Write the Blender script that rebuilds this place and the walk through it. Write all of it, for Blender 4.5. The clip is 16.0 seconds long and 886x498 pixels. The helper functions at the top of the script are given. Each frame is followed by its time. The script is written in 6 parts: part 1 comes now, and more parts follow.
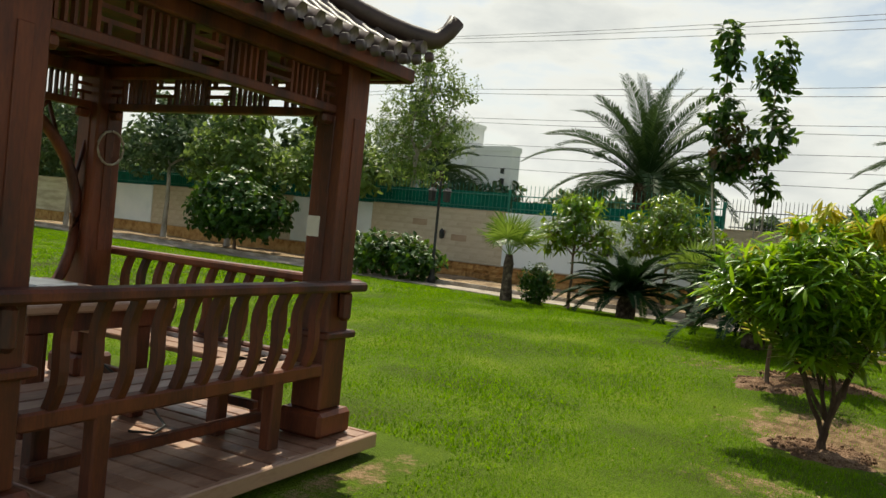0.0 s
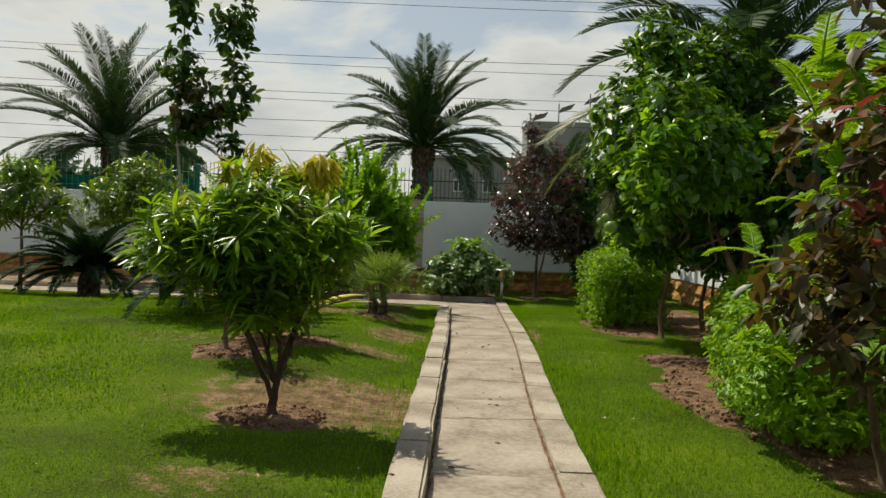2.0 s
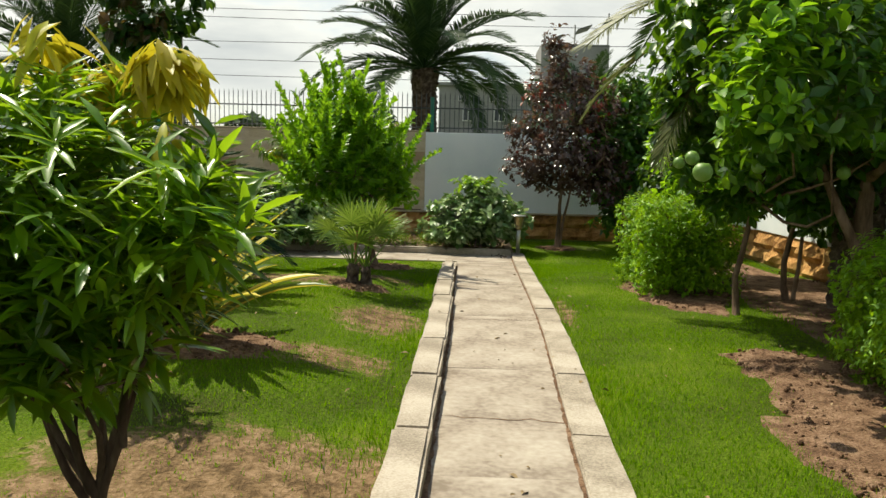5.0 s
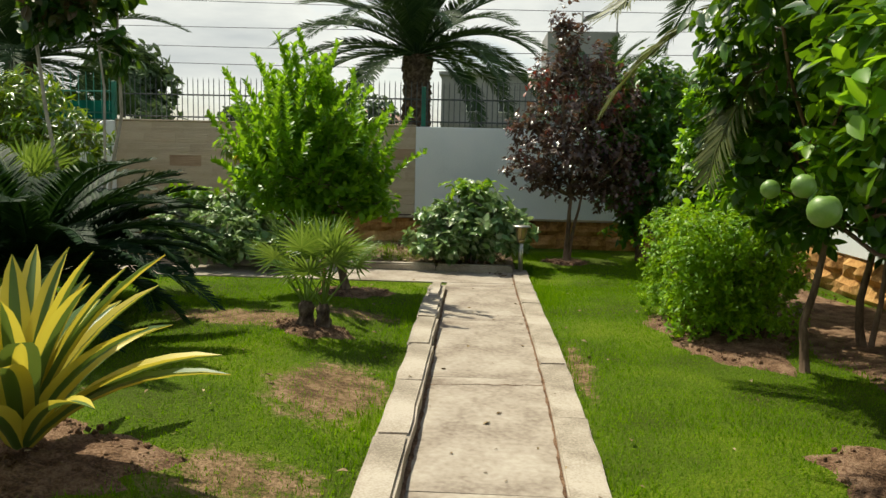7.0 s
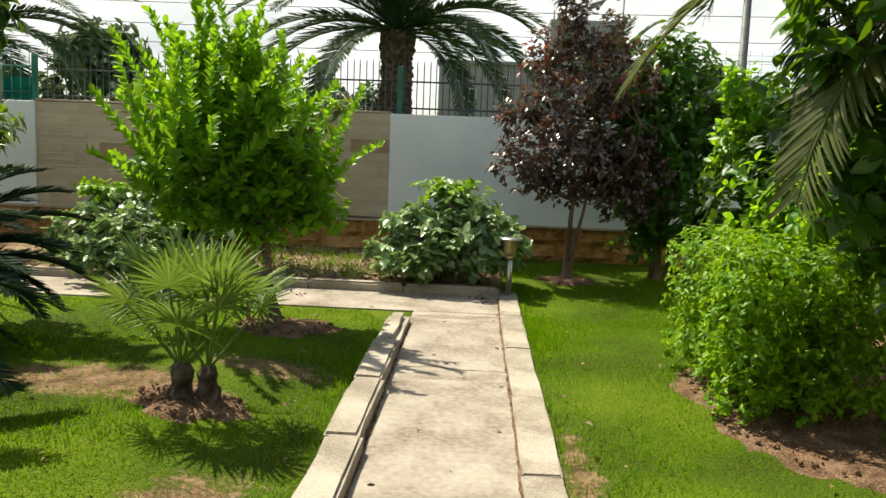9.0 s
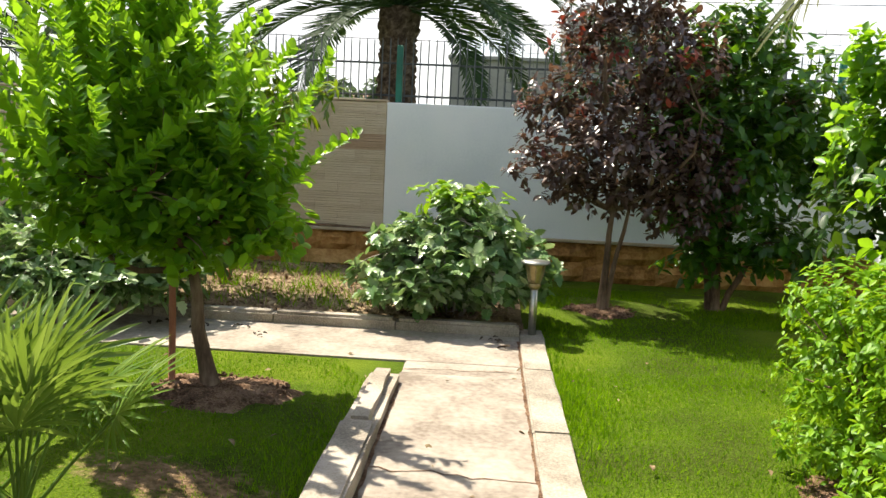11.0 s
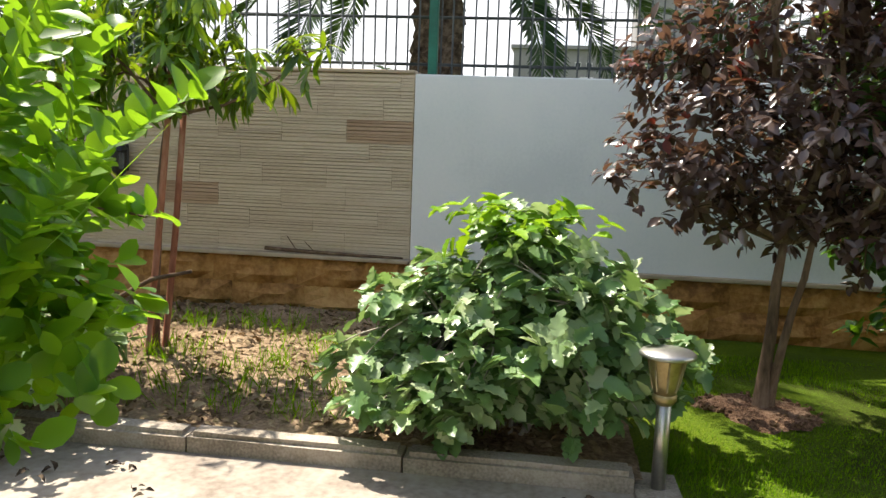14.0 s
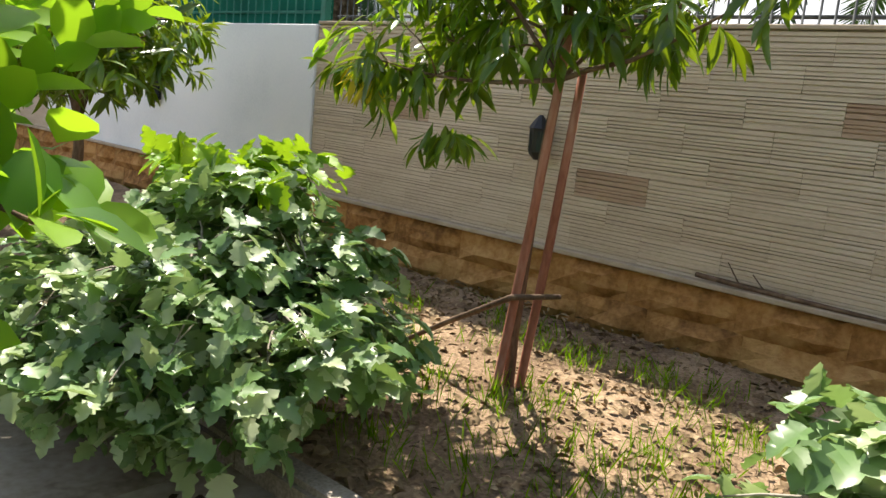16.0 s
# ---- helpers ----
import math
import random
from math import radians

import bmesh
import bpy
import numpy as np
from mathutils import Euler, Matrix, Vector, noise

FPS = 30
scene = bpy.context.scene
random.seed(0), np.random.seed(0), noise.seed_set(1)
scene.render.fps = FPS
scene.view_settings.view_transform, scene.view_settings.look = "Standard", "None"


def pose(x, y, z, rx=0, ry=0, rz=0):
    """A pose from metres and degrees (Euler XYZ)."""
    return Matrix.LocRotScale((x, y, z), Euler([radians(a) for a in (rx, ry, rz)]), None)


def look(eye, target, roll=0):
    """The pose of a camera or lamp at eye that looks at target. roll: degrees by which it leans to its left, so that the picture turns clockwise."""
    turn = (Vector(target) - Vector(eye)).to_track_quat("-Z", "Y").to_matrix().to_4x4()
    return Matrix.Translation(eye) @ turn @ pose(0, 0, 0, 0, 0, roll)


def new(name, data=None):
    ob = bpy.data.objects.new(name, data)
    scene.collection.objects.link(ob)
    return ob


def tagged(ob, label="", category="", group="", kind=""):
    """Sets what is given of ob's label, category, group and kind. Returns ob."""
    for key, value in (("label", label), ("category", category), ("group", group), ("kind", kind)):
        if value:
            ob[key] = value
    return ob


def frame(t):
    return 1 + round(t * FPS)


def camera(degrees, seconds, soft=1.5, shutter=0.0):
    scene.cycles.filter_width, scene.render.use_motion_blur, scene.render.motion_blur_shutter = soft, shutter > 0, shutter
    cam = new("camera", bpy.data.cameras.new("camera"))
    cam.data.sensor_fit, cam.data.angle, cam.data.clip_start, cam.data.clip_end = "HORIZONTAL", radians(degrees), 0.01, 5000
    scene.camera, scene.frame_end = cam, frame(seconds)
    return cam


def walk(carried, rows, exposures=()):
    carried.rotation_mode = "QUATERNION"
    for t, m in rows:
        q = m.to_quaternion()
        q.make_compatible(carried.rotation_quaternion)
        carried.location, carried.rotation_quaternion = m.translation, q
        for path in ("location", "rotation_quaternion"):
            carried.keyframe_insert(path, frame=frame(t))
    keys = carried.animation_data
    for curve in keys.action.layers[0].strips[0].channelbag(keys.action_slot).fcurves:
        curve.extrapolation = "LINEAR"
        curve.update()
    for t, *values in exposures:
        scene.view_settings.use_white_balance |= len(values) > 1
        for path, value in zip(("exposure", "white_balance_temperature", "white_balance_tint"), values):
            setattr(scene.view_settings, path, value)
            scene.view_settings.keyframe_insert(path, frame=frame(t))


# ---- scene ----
cam = camera(57.7, 16.0)
PATH = [
    (0, (-0.326, 0.535, 1.305), (-1.507, 2.149, 1.256), 5.6),
    (0.5, (-0.272, 0.627, 1.296), (-1.127, 2.435, 1.298), 5.1),
    (1, (-0.173, 0.874, 1.277), (-0.6, 2.828, 1.298), 3.1),
    (1.5, (-0.187, 1.211, 1.242), (-0.316, 3.207, 1.237), 1.9),
    (2, (-0.203, 1.564, 1.231), (-0.255, 3.563, 1.191), 2.0),
    (2.5, (-0.197, 2.01, 1.248), (-0.294, 4.005, 1.147), 1.6),
    (3, (-0.231, 2.479, 1.22), (-0.308, 4.474, 1.098), 2.2),
    (3.5, (-0.221, 2.916, 1.185), (-0.251, 4.908, 1.01), 2.6),
    (4, (-0.217, 3.353, 1.216), (-0.265, 5.344, 1.032), 2.3),
    (6.5, (-0.07, 5.435, 1.492), (-0.154, 7.417, 1.235), 0.8),
    (7, (-0.033, 5.971, 1.492), (-0.122, 7.955, 1.256), 1.3),
    (7.5, (0.087, 6.495, 1.474), (0.021, 8.479, 1.227), 0.9),
    (8, (0.156, 6.994, 1.493), (0.048, 8.976, 1.246), 1.6),
    (8.5, (0.183, 7.516, 1.52), (0.095, 9.498, 1.264), 2.2),
    (11, (0.13, 9.921, 1.475), (0.016, 11.901, 1.216), 2.7),
    (11.5, (0.137, 10.429, 1.459), (-0.12, 12.396, 1.208), 2.3),
    (12, (0.063, 10.942, 1.456), (-0.264, 12.899, 1.204), 2.5),
    (12.5, (0.021, 11.439, 1.467), (-0.197, 13.41, 1.212), 2.4),
    (13, (0.038, 11.923, 1.461), (-0.165, 13.896, 1.205), 1.5),
    (13.5, (0.014, 12.405, 1.433), (-0.223, 14.375, 1.176), 2.3),
    (14, (0.016, 12.866, 1.428), (-0.255, 14.829, 1.156), 2.1),
    (14.5, (-0.028, 13.29, 1.44), (-0.49, 15.215, 1.153), 2.0),
    (15, (0.043, 13.752, 1.276), (-0.619, 15.624, 1.034), 3.6),
    (15.5, (-0.078, 14.229, 1.403), (-1.067, 15.937, 1.079), 3.0),
    (16, (-0.257, 14.582, 1.342), (-1.582, 16.038, 0.987), 5.7),
]
walk(cam, [(t, look(eye, target, roll)) for t, eye, target, roll in PATH],
     exposures=((0.0, 0.2, 6900, 3), (0.5, -0.12, 6900, 3), (1.5, -0.28, 6900, 3), (2.2, -0.06, 6900, 4), (3.0, 0.19, 6900, 4), (3.5, 0.36, 6900, 3), (6.5, 0.38, 6900, 2), (7.1, 0.26, 6850, 2),
                (7.8, 0.36, 6850, 2), (8.5, 0.5, 6850, 2), (11, 1.02, 6650, 8), (13, 1.16, 6500, 10), (16.0, 1.06, 6500, 14)))

# ---- world, sun, exposure ----
SUN_DIR = Vector((-0.44, 0.47, 1.0)).normalized()
world = bpy.data.worlds.new("world")
scene.world = world
world.use_nodes = True
wn, wl = world.node_tree.nodes, world.node_tree.links
wn.clear()
sky = wn.new("ShaderNodeTexSky")
sky.sky_type = "NISHITA"
sky.sun_disc = False
sky.sun_elevation = math.asin(SUN_DIR.z)
sky.sun_rotation = math.atan2(SUN_DIR.x, SUN_DIR.y)
sky.air_density, sky.dust_density = 1.0, 2.0
bg_sky = wn.new("ShaderNodeBackground")
bg_sky.inputs["Strength"].default_value = 0.105
wl.new(sky.outputs[0], bg_sky.inputs["Color"])
tc = wn.new("ShaderNodeTexCoord")
mp = wn.new("ShaderNodeMapping")
mp.inputs["Scale"].default_value = (1.0, 1.0, 2.6)
mp.inputs["Location"].default_value = (0.35, 0.1, 0.2)
wl.new(tc.outputs["Generated"], mp.inputs["Vector"])
cl = wn.new("ShaderNodeTexNoise")
cl.inputs["Scale"].default_value, cl.inputs["Detail"].default_value = 3.1, 10.0
cl.inputs["Roughness"].default_value, cl.inputs["Distortion"].default_value = 0.56, 0.25
wl.new(mp.outputs[0], cl.inputs["Vector"])
cr = wn.new("ShaderNodeValToRGB")
cr.color_ramp.elements[0].position, cr.color_ramp.elements[0].color = 0.42, (0.25, 0.25, 0.25, 1)
cr.color_ramp.elements[1].position, cr.color_ramp.elements[1].color = 0.53, (1, 1, 1, 1)
wl.new(cl.outputs["Fac"], cr.inputs["Fac"])
shade = wn.new("ShaderNodeValToRGB")
shade.color_ramp.elements[0].position, shade.color_ramp.elements[0].color = 0.50, (1.0, 1.0, 1.0, 1)
shade.color_ramp.elements[1].position, shade.color_ramp.elements[1].color = 0.74, (0.60, 0.63, 0.68, 1)
wl.new(cl.outputs["Fac"], shade.inputs["Fac"])
bg_cloud = wn.new("ShaderNodeBackground")
bg_cloud.inputs["Strength"].default_value = 0.80
wl.new(shade.outputs[0], bg_cloud.inputs["Color"])
# cloud and haze lie low over the horizon; the sky opens to blue overhead
sep = wn.new("ShaderNodeSeparateXYZ")
wl.new(tc.outputs["Generated"], sep.inputs[0])
opening = wn.new("ShaderNodeMapRange")
opening.interpolation_type = "SMOOTHSTEP"
for k, v in (("From Min", 0.32), ("From Max", 0.75), ("To Min", 1.0), ("To Max", 0.06)):
    opening.inputs[k].default_value = v
wl.new(sep.outputs["Z"], opening.inputs["Value"])
cover = wn.new("ShaderNodeMath")
cover.operation = "MULTIPLY"
wl.new(cr.outputs[0], cover.inputs[0])
wl.new(opening.outputs[0], cover.inputs[1])
mixw = wn.new("ShaderNodeMixShader")
wl.new(cover.outputs[0], mixw.inputs[0])
wl.new(bg_sky.outputs[0], mixw.inputs[1])
wl.new(bg_cloud.outputs[0], mixw.inputs[2])
outw = wn.new("ShaderNodeOutputWorld")
wl.new(mixw.outputs[0], outw.inputs[0])

sun_data = bpy.data.lights.new("sun", "SUN")
sun_data.energy, sun_data.angle, sun_data.color = 5.0, radians(0.6), (1.0, 0.93, 0.80)
sun = new("sun", sun_data)
sun.matrix_world = look(tuple(SUN_DIR * 50), (0, 0, 0))


# ---- materials ----
def mat_base(name):
    m = bpy.data.materials.new(name)
    m.use_nodes = True
    n, l = m.node_tree.nodes, m.node_tree.links
    return m, n, l, n["Principled BSDF"]


def ramp_of(n, stops):
    r = n.new("ShaderNodeValToRGB")
    els = r.color_ramp.elements
    while len(els) < len(stops):
        els.new(0.5)
    for e, (p, c) in zip(els, stops):
        e.position, e.color = p, (*c, 1)
    return r


def surface(name, cols, scale=4.0, rough=0.8, bump=0.3, fine=60.0, metal=0.0, per_object=0.0, stretch=(1, 1, 1), depth=0.01, dirt=0.35):
    """Two scales of variation: broad stains and fine grain, with bump."""
    m, n, l, b = mat_base(name)
    co = n.new("ShaderNodeTexCoord")
    mpn = n.new("ShaderNodeMapping")
    mpn.inputs["Scale"].default_value = stretch
    l.new(co.outputs["Object"], mpn.inputs["Vector"])
    big = n.new("ShaderNodeTexNoise")
    big.inputs["Scale"].default_value, big.inputs["Detail"].default_value = scale, 6
    l.new(mpn.outputs[0], big.inputs["Vector"])
    sm = n.new("ShaderNodeTexNoise")
    sm.inputs["Scale"].default_value, sm.inputs["Detail"].default_value = fine, 5
    l.new(mpn.outputs[0], sm.inputs["Vector"])
    mx = n.new("ShaderNodeMath")
    mx.operation = "MULTIPLY_ADD"
    l.new(sm.outputs["Fac"], mx.inputs[0])
    mx.inputs[1].default_value = dirt
    l.new(big.outputs["Fac"], mx.inputs[2])
    sub = n.new("ShaderNodeMath")
    sub.operation = "SUBTRACT"
    l.new(mx.outputs[0], sub.inputs[0])
    sub.inputs[1].default_value = dirt * 0.5
    last = sub.outputs[0]
    if per_object:
        oi = n.new("ShaderNodeObjectInfo")
        pm = n.new("ShaderNodeMath")
        pm.operation = "MULTIPLY_ADD"
        l.new(oi.outputs["Random"], pm.inputs[0])
        pm.inputs[1].default_value = per_object
        l.new(last, pm.inputs[2])
        s2 = n.new("ShaderNodeMath")
        s2.operation = "SUBTRACT"
        l.new(pm.outputs[0], s2.inputs[0])
        s2.inputs[1].default_value = per_object * 0.5
        last = s2.outputs[0]
    k = len(cols)
    r = ramp_of(n, [(0.3 + 0.4 * i / max(1, k - 1), c) for i, c in enumerate(cols)])
    l.new(last, r.inputs["Fac"])
    l.new(r.outputs[0], b.inputs["Base Color"])
    b.inputs["Roughness"].default_value, b.inputs["Metallic"].default_value = rough, metal
    b.inputs["Specular IOR Level"].default_value = 0.5 if rough < 0.7 else 0.2
    if bump:
        bp = n.new("ShaderNodeBump")
        bp.inputs["Strength"].default_value, bp.inputs["Distance"].default_value = bump, depth
        l.new(mx.outputs[0], bp.inputs["Height"])
        l.new(bp.outputs[0], b.inputs["Normal"])
    return m


def leaf_mat(name, cols, rough=0.42, through_light=0.3, glow=(0.35, 0.5, 0.05), gloss=0.3):
    m, n, l, b = mat_base(name)
    g = n.new("ShaderNodeNewGeometry")
    r = ramp_of(n, [(i / max(1, len(cols) - 1), c) for i, c in enumerate(cols)])
    co = n.new("ShaderNodeTexCoord")
    nz = n.new("ShaderNodeTexNoise")
    nz.inputs["Scale"].default_value, nz.inputs["Detail"].default_value = 3.0, 4
    l.new(co.outputs["Object"], nz.inputs["Vector"])
    a = n.new("ShaderNodeMath")
    a.operation = "MULTIPLY_ADD"
    l.new(nz.outputs["Fac"], a.inputs[0])
    a.inputs[1].default_value = 0.8
    s = n.new("ShaderNodeMath")
    s.operation = "MULTIPLY_ADD"
    l.new(g.outputs["Random Per Island"], s.inputs[0])
    s.inputs[1].default_value, s.inputs[2].default_value = 0.8, -0.30
    l.new(s.outputs[0], a.inputs[2])
    l.new(a.outputs[0], r.inputs["Fac"])
    l.new(r.outputs[0], b.inputs["Base Color"])
    b.inputs["Roughness"].default_value = rough
    b.inputs["Specular IOR Level"].default_value = gloss
    t = n.new("ShaderNodeBsdfTranslucent")
    mc = n.new("ShaderNodeMix")
    mc.data_type = "RGBA"
    mc.inputs[0].default_value = 0.45
    l.new(r.outputs[0], mc.inputs[6])
    mc.inputs[7].default_value = (*glow, 1)
    l.new(mc.outputs[2], t.inputs["Color"])
    mx = n.new("ShaderNodeMixShader")
    mx.inputs[0].default_value = through_light
    l.new(b.outputs[0], mx.inputs[1])
    l.new(t.outputs[0], mx.inputs[2])
    l.new(mx.outputs[0], n["Material Output"].inputs["Surface"])
    return m


M_SOIL = surface("garden_soil", [(0.085, 0.046, 0.027), (0.18, 0.105, 0.062), (0.29, 0.185, 0.12)], scale=7, fine=70, rough=1.0, bump=0.9, depth=0.03, dirt=0.9)
M_SAND = surface("bed_sand", [(0.13, 0.085, 0.05), (0.27, 0.19, 0.115), (0.40, 0.29, 0.18)], scale=2.2, fine=45, rough=1.0, bump=0.8, depth=0.03, dirt=0.7)
M_CONC = surface("path_concrete", [(0.20, 0.160, 0.126), (0.33, 0.280, 0.228), (0.42, 0.370, 0.310)], scale=2.6, fine=26, rough=0.9, bump=0.45, depth=0.008, per_object=0.02, dirt=0.5)
M_KERB = surface("kerb_concrete", [(0.22, 0.185, 0.145), (0.35, 0.300, 0.240), (0.45, 0.395, 0.33)], scale=3.5, fine=80, rough=0.92, bump=0.4, depth=0.008, per_object=0.06, dirt=0.7)
M_WHITE = surface("wall_paint", [(0.66, 0.71, 0.73), (0.74, 0.785, 0.80), (0.79, 0.82, 0.83)], scale=1.3, fine=40, rough=0.75, bump=0.08, depth=0.004, dirt=0.35)
M_STONE = surface("ribbed_stone", [(0.42, 0.335, 0.24), (0.57, 0.48, 0.35), (0.67, 0.59, 0.46)], scale=2.5, fine=70, rough=0.9, bump=0.4, depth=0.006, per_object=0.10, stretch=(0.35, 1, 2.2), dirt=0.4)
M_STONE_BR = surface("brown_stone", [(0.33, 0.22, 0.14), (0.43, 0.31, 0.21), (0.51, 0.38, 0.27)], scale=4, fine=60, rough=0.9, bump=0.4, depth=0.006, stretch=(0.35, 1, 2.2), dirt=0.4)
M_PLINTH = surface("rust_rock", [(0.20, 0.10, 0.035), (0.42, 0.22, 0.075), (0.55, 0.33, 0.13)], scale=5, fine=28, rough=0.95, bump=0.8, depth=0.03, per_object=0.25, dirt=0.5)
M_LEDGE = surface("ledge_stone", [(0.38, 0.31, 0.22), (0.50, 0.42, 0.31)], scale=6, fine=60, rough=0.9, bump=0.3, depth=0.005)
M_WOOD = surface("stained_timber", [(0.032, 0.0065, 0.0025), (0.088, 0.018, 0.0042), (0.155, 0.036, 0.009)], scale=5, fine=60, rough=0.6, bump=0.25, depth=0.004, stretch=(1.5, 1.5, 0.3), per_object=0.15)
M_DECK = surface("deck_timber", [(0.14, 0.065, 0.038), (0.26, 0.135, 0.085), (0.38, 0.23, 0.155)], scale=6, fine=80, rough=0.42, bump=0.3, depth=0.004, stretch=(1, 0.3, 1), per_object=0.3)
M_TILE = surface("roof_tile", [(0.06, 0.045, 0.04), (0.12, 0.09, 0.075), (0.2, 0.16, 0.14)], scale=9, fine=60, rough=0.45, bump=0.2, depth=0.004)
M_ROOFEDGE = surface("roof_ridge", [(0.03, 0.018, 0.014), (0.06, 0.035, 0.026)], scale=9, fine=60, rough=0.55, bump=0.2)
M_BARK = surface("tree_bark", [(0.07, 0.045, 0.03), (0.15, 0.10, 0.065), (0.24, 0.17, 0.12)], scale=9, fine=70, rough=0.95, bump=0.6, depth=0.01, stretch=(1, 1, 0.3))
M_PALEBARK = surface("pale_bark", [(0.22, 0.19, 0.15), (0.34, 0.30, 0.25), (0.44, 0.40, 0.34)], scale=9, fine=70, rough=0.95, bump=0.4, depth=0.01, stretch=(1, 1, 0.3))
M_STAKE = surface("red_stake", [(0.22, 0.08, 0.045), (0.36, 0.15, 0.09), (0.45, 0.24, 0.16)], scale=8, fine=70, rough=0.9, bump=0.5, depth=0.008, stretch=(1, 1, 0.25))
M_PALMBARK = surface("palm_bark", [(0.03, 0.021, 0.015), (0.085, 0.062, 0.045), (0.19, 0.15, 0.115)], scale=12, fine=60, rough=1.0, bump=0.8, depth=0.02)
M_METAL_GREEN = surface("green_metal", [(0.0, 0.10, 0.065), (0.005, 0.17, 0.11)], scale=4, fine=40, rough=0.5, bump=0.05)
M_BAR = surface("fence_steel", [(0.05, 0.06, 0.06), (0.10, 0.11, 0.11)], scale=8, fine=60, rough=0.6, bump=0.05, metal=0.3)
M_BARGREEN = surface("fence_green", [(0.03, 0.16, 0.11), (0.06, 0.25, 0.18)], scale=8, fine=60, rough=0.6, bump=0.05)
M_NET = surface("fence_cloth", [(0.003, 0.08, 0.055), (0.006, 0.15, 0.10)], scale=3, fine=120, rough=0.9, bump=0.2)
M_BRASS = surface("dull_brass", [(0.24, 0.18, 0.08), (0.42, 0.33, 0.17)], scale=12, fine=60, rough=0.42, bump=0.08, metal=0.75)
M_STEEL = surface("brushed_steel", [(0.38, 0.37, 0.34), (0.55, 0.54, 0.50)], scale=8, fine=90, rough=0.35, bump=0.05, metal=0.9)
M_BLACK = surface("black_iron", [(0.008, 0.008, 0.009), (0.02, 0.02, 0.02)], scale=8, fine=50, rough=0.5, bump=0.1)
M_CABLE = surface("cable_black", [(0.03, 0.03, 0.035), (0.05, 0.05, 0.055)], scale=3, fine=30, rough=0.7, bump=0)
M_GREYBLD = surface("grey_render", [(0.22, 0.215, 0.21), (0.29, 0.285, 0.28)], scale=0.6, fine=6, rough=0.95, bump=0.1)
M_WHITEBLD = surface("white_render", [(0.74, 0.74, 0.72), (0.82, 0.82, 0.80)], scale=0.4, fine=5, rough=0.9, bump=0.05)
M_GLASS = surface("dark_pane", [(0.02, 0.025, 0.03), (0.04, 0.05, 0.055)], scale=2, fine=8, rough=0.12, bump=0)
M_FRAMEW = surface("white_frame", [(0.62, 0.62, 0.6), (0.7, 0.7, 0.68)], scale=3, fine=20, rough=0.6, bump=0)
M_PAPER = surface("paper_notice", [(0.62, 0.58, 0.50), (0.70, 0.67, 0.60)], scale=5, fine=50, rough=0.9, bump=0)
M_LITTER = surface("dead_leaf", [(0.10, 0.065, 0.035), (0.24, 0.17, 0.09), (0.42, 0.33, 0.20)], scale=9, fine=40, rough=0.9, bump=0.1)

M_DEADLEAF = surface("dark_dead_leaf", [(0.025, 0.018, 0.012), (0.07, 0.048, 0.03), (0.14, 0.10, 0.065)], scale=9, fine=40, rough=0.9, bump=0.1)
M_DARKBARK = surface("dark_bark", [(0.028, 0.018, 0.012), (0.065, 0.042, 0.028), (0.12, 0.085, 0.06)], scale=9, fine=70, rough=0.95, bump=0.6, depth=0.01, stretch=(1, 1, 0.3))

L_MANGO = leaf_mat("mango_leaf", [(0.016, 0.058, 0.004), (0.050, 0.140, 0.006), (0.15, 0.29, 0.008)], 0.30, 0.38, (0.46, 0.58, 0.01), 0.6)
L_MANGO_Y = leaf_mat("mango_flush", [(0.36, 0.30, 0.015), (0.52, 0.45, 0.03), (0.46, 0.50, 0.04)], 0.45, 0.42, (0.75, 0.62, 0.04))
L_MANGO_L = leaf_mat("mango_light_leaf", [(0.04, 0.125, 0.008), (0.105, 0.25, 0.010), (0.27, 0.42, 0.015)], 0.32, 0.46, (0.47, 0.68, 0.02), 0.5)
L_LIME = leaf_mat("lime_leaf", [(0.042, 0.130, 0.010), (0.105, 0.275, 0.014), (0.25, 0.45, 0.018)], 0.40, 0.54, (0.48, 0.74, 0.02), 0.45)
L_CITRUS = leaf_mat("citrus_leaf", [(0.013, 0.052, 0.005), (0.030, 0.105, 0.007), (0.085, 0.215, 0.010)], 0.34, 0.32, (0.32, 0.56, 0.01), 0.45)
L_DARK = leaf_mat("dark_leaf", [(0.010, 0.036, 0.006), (0.022, 0.07, 0.008), (0.06, 0.14, 0.012)], 0.42, 0.25, (0.25, 0.42, 0.02), 0.3)
L_HEDGE = leaf_mat("hedge_leaf", [(0.06, 0.16, 0.006), (0.15, 0.32, 0.008), (0.29, 0.48, 0.015)], 0.45, 0.38, (0.50, 0.70, 0.02), 0.3)
L_PURPLE = leaf_mat("plum_leaf", [(0.040, 0.030, 0.026), (0.085, 0.055, 0.045), (0.18, 0.125, 0.10)], 0.26, 0.26, (0.34, 0.15, 0.06), 0.8)
L_RED = leaf_mat("red_leaf", [(0.10, 0.018, 0.012), (0.20, 0.035, 0.022), (0.30, 0.07, 0.045)], 0.42, 0.3, (0.45, 0.07, 0.03))
L_COPPER = leaf_mat("copper_leaf", [(0.020, 0.036, 0.008), (0.045, 0.048, 0.014), (0.10, 0.055, 0.028)], 0.4, 0.25, (0.35, 0.2, 0.03))
L_AUB = leaf_mat("aubergine_leaf", [(0.052, 0.130, 0.032), (0.165, 0.29, 0.095), (0.50, 0.57, 0.34)], 0.38, 0.28, (0.40, 0.56, 0.10), 0.5)
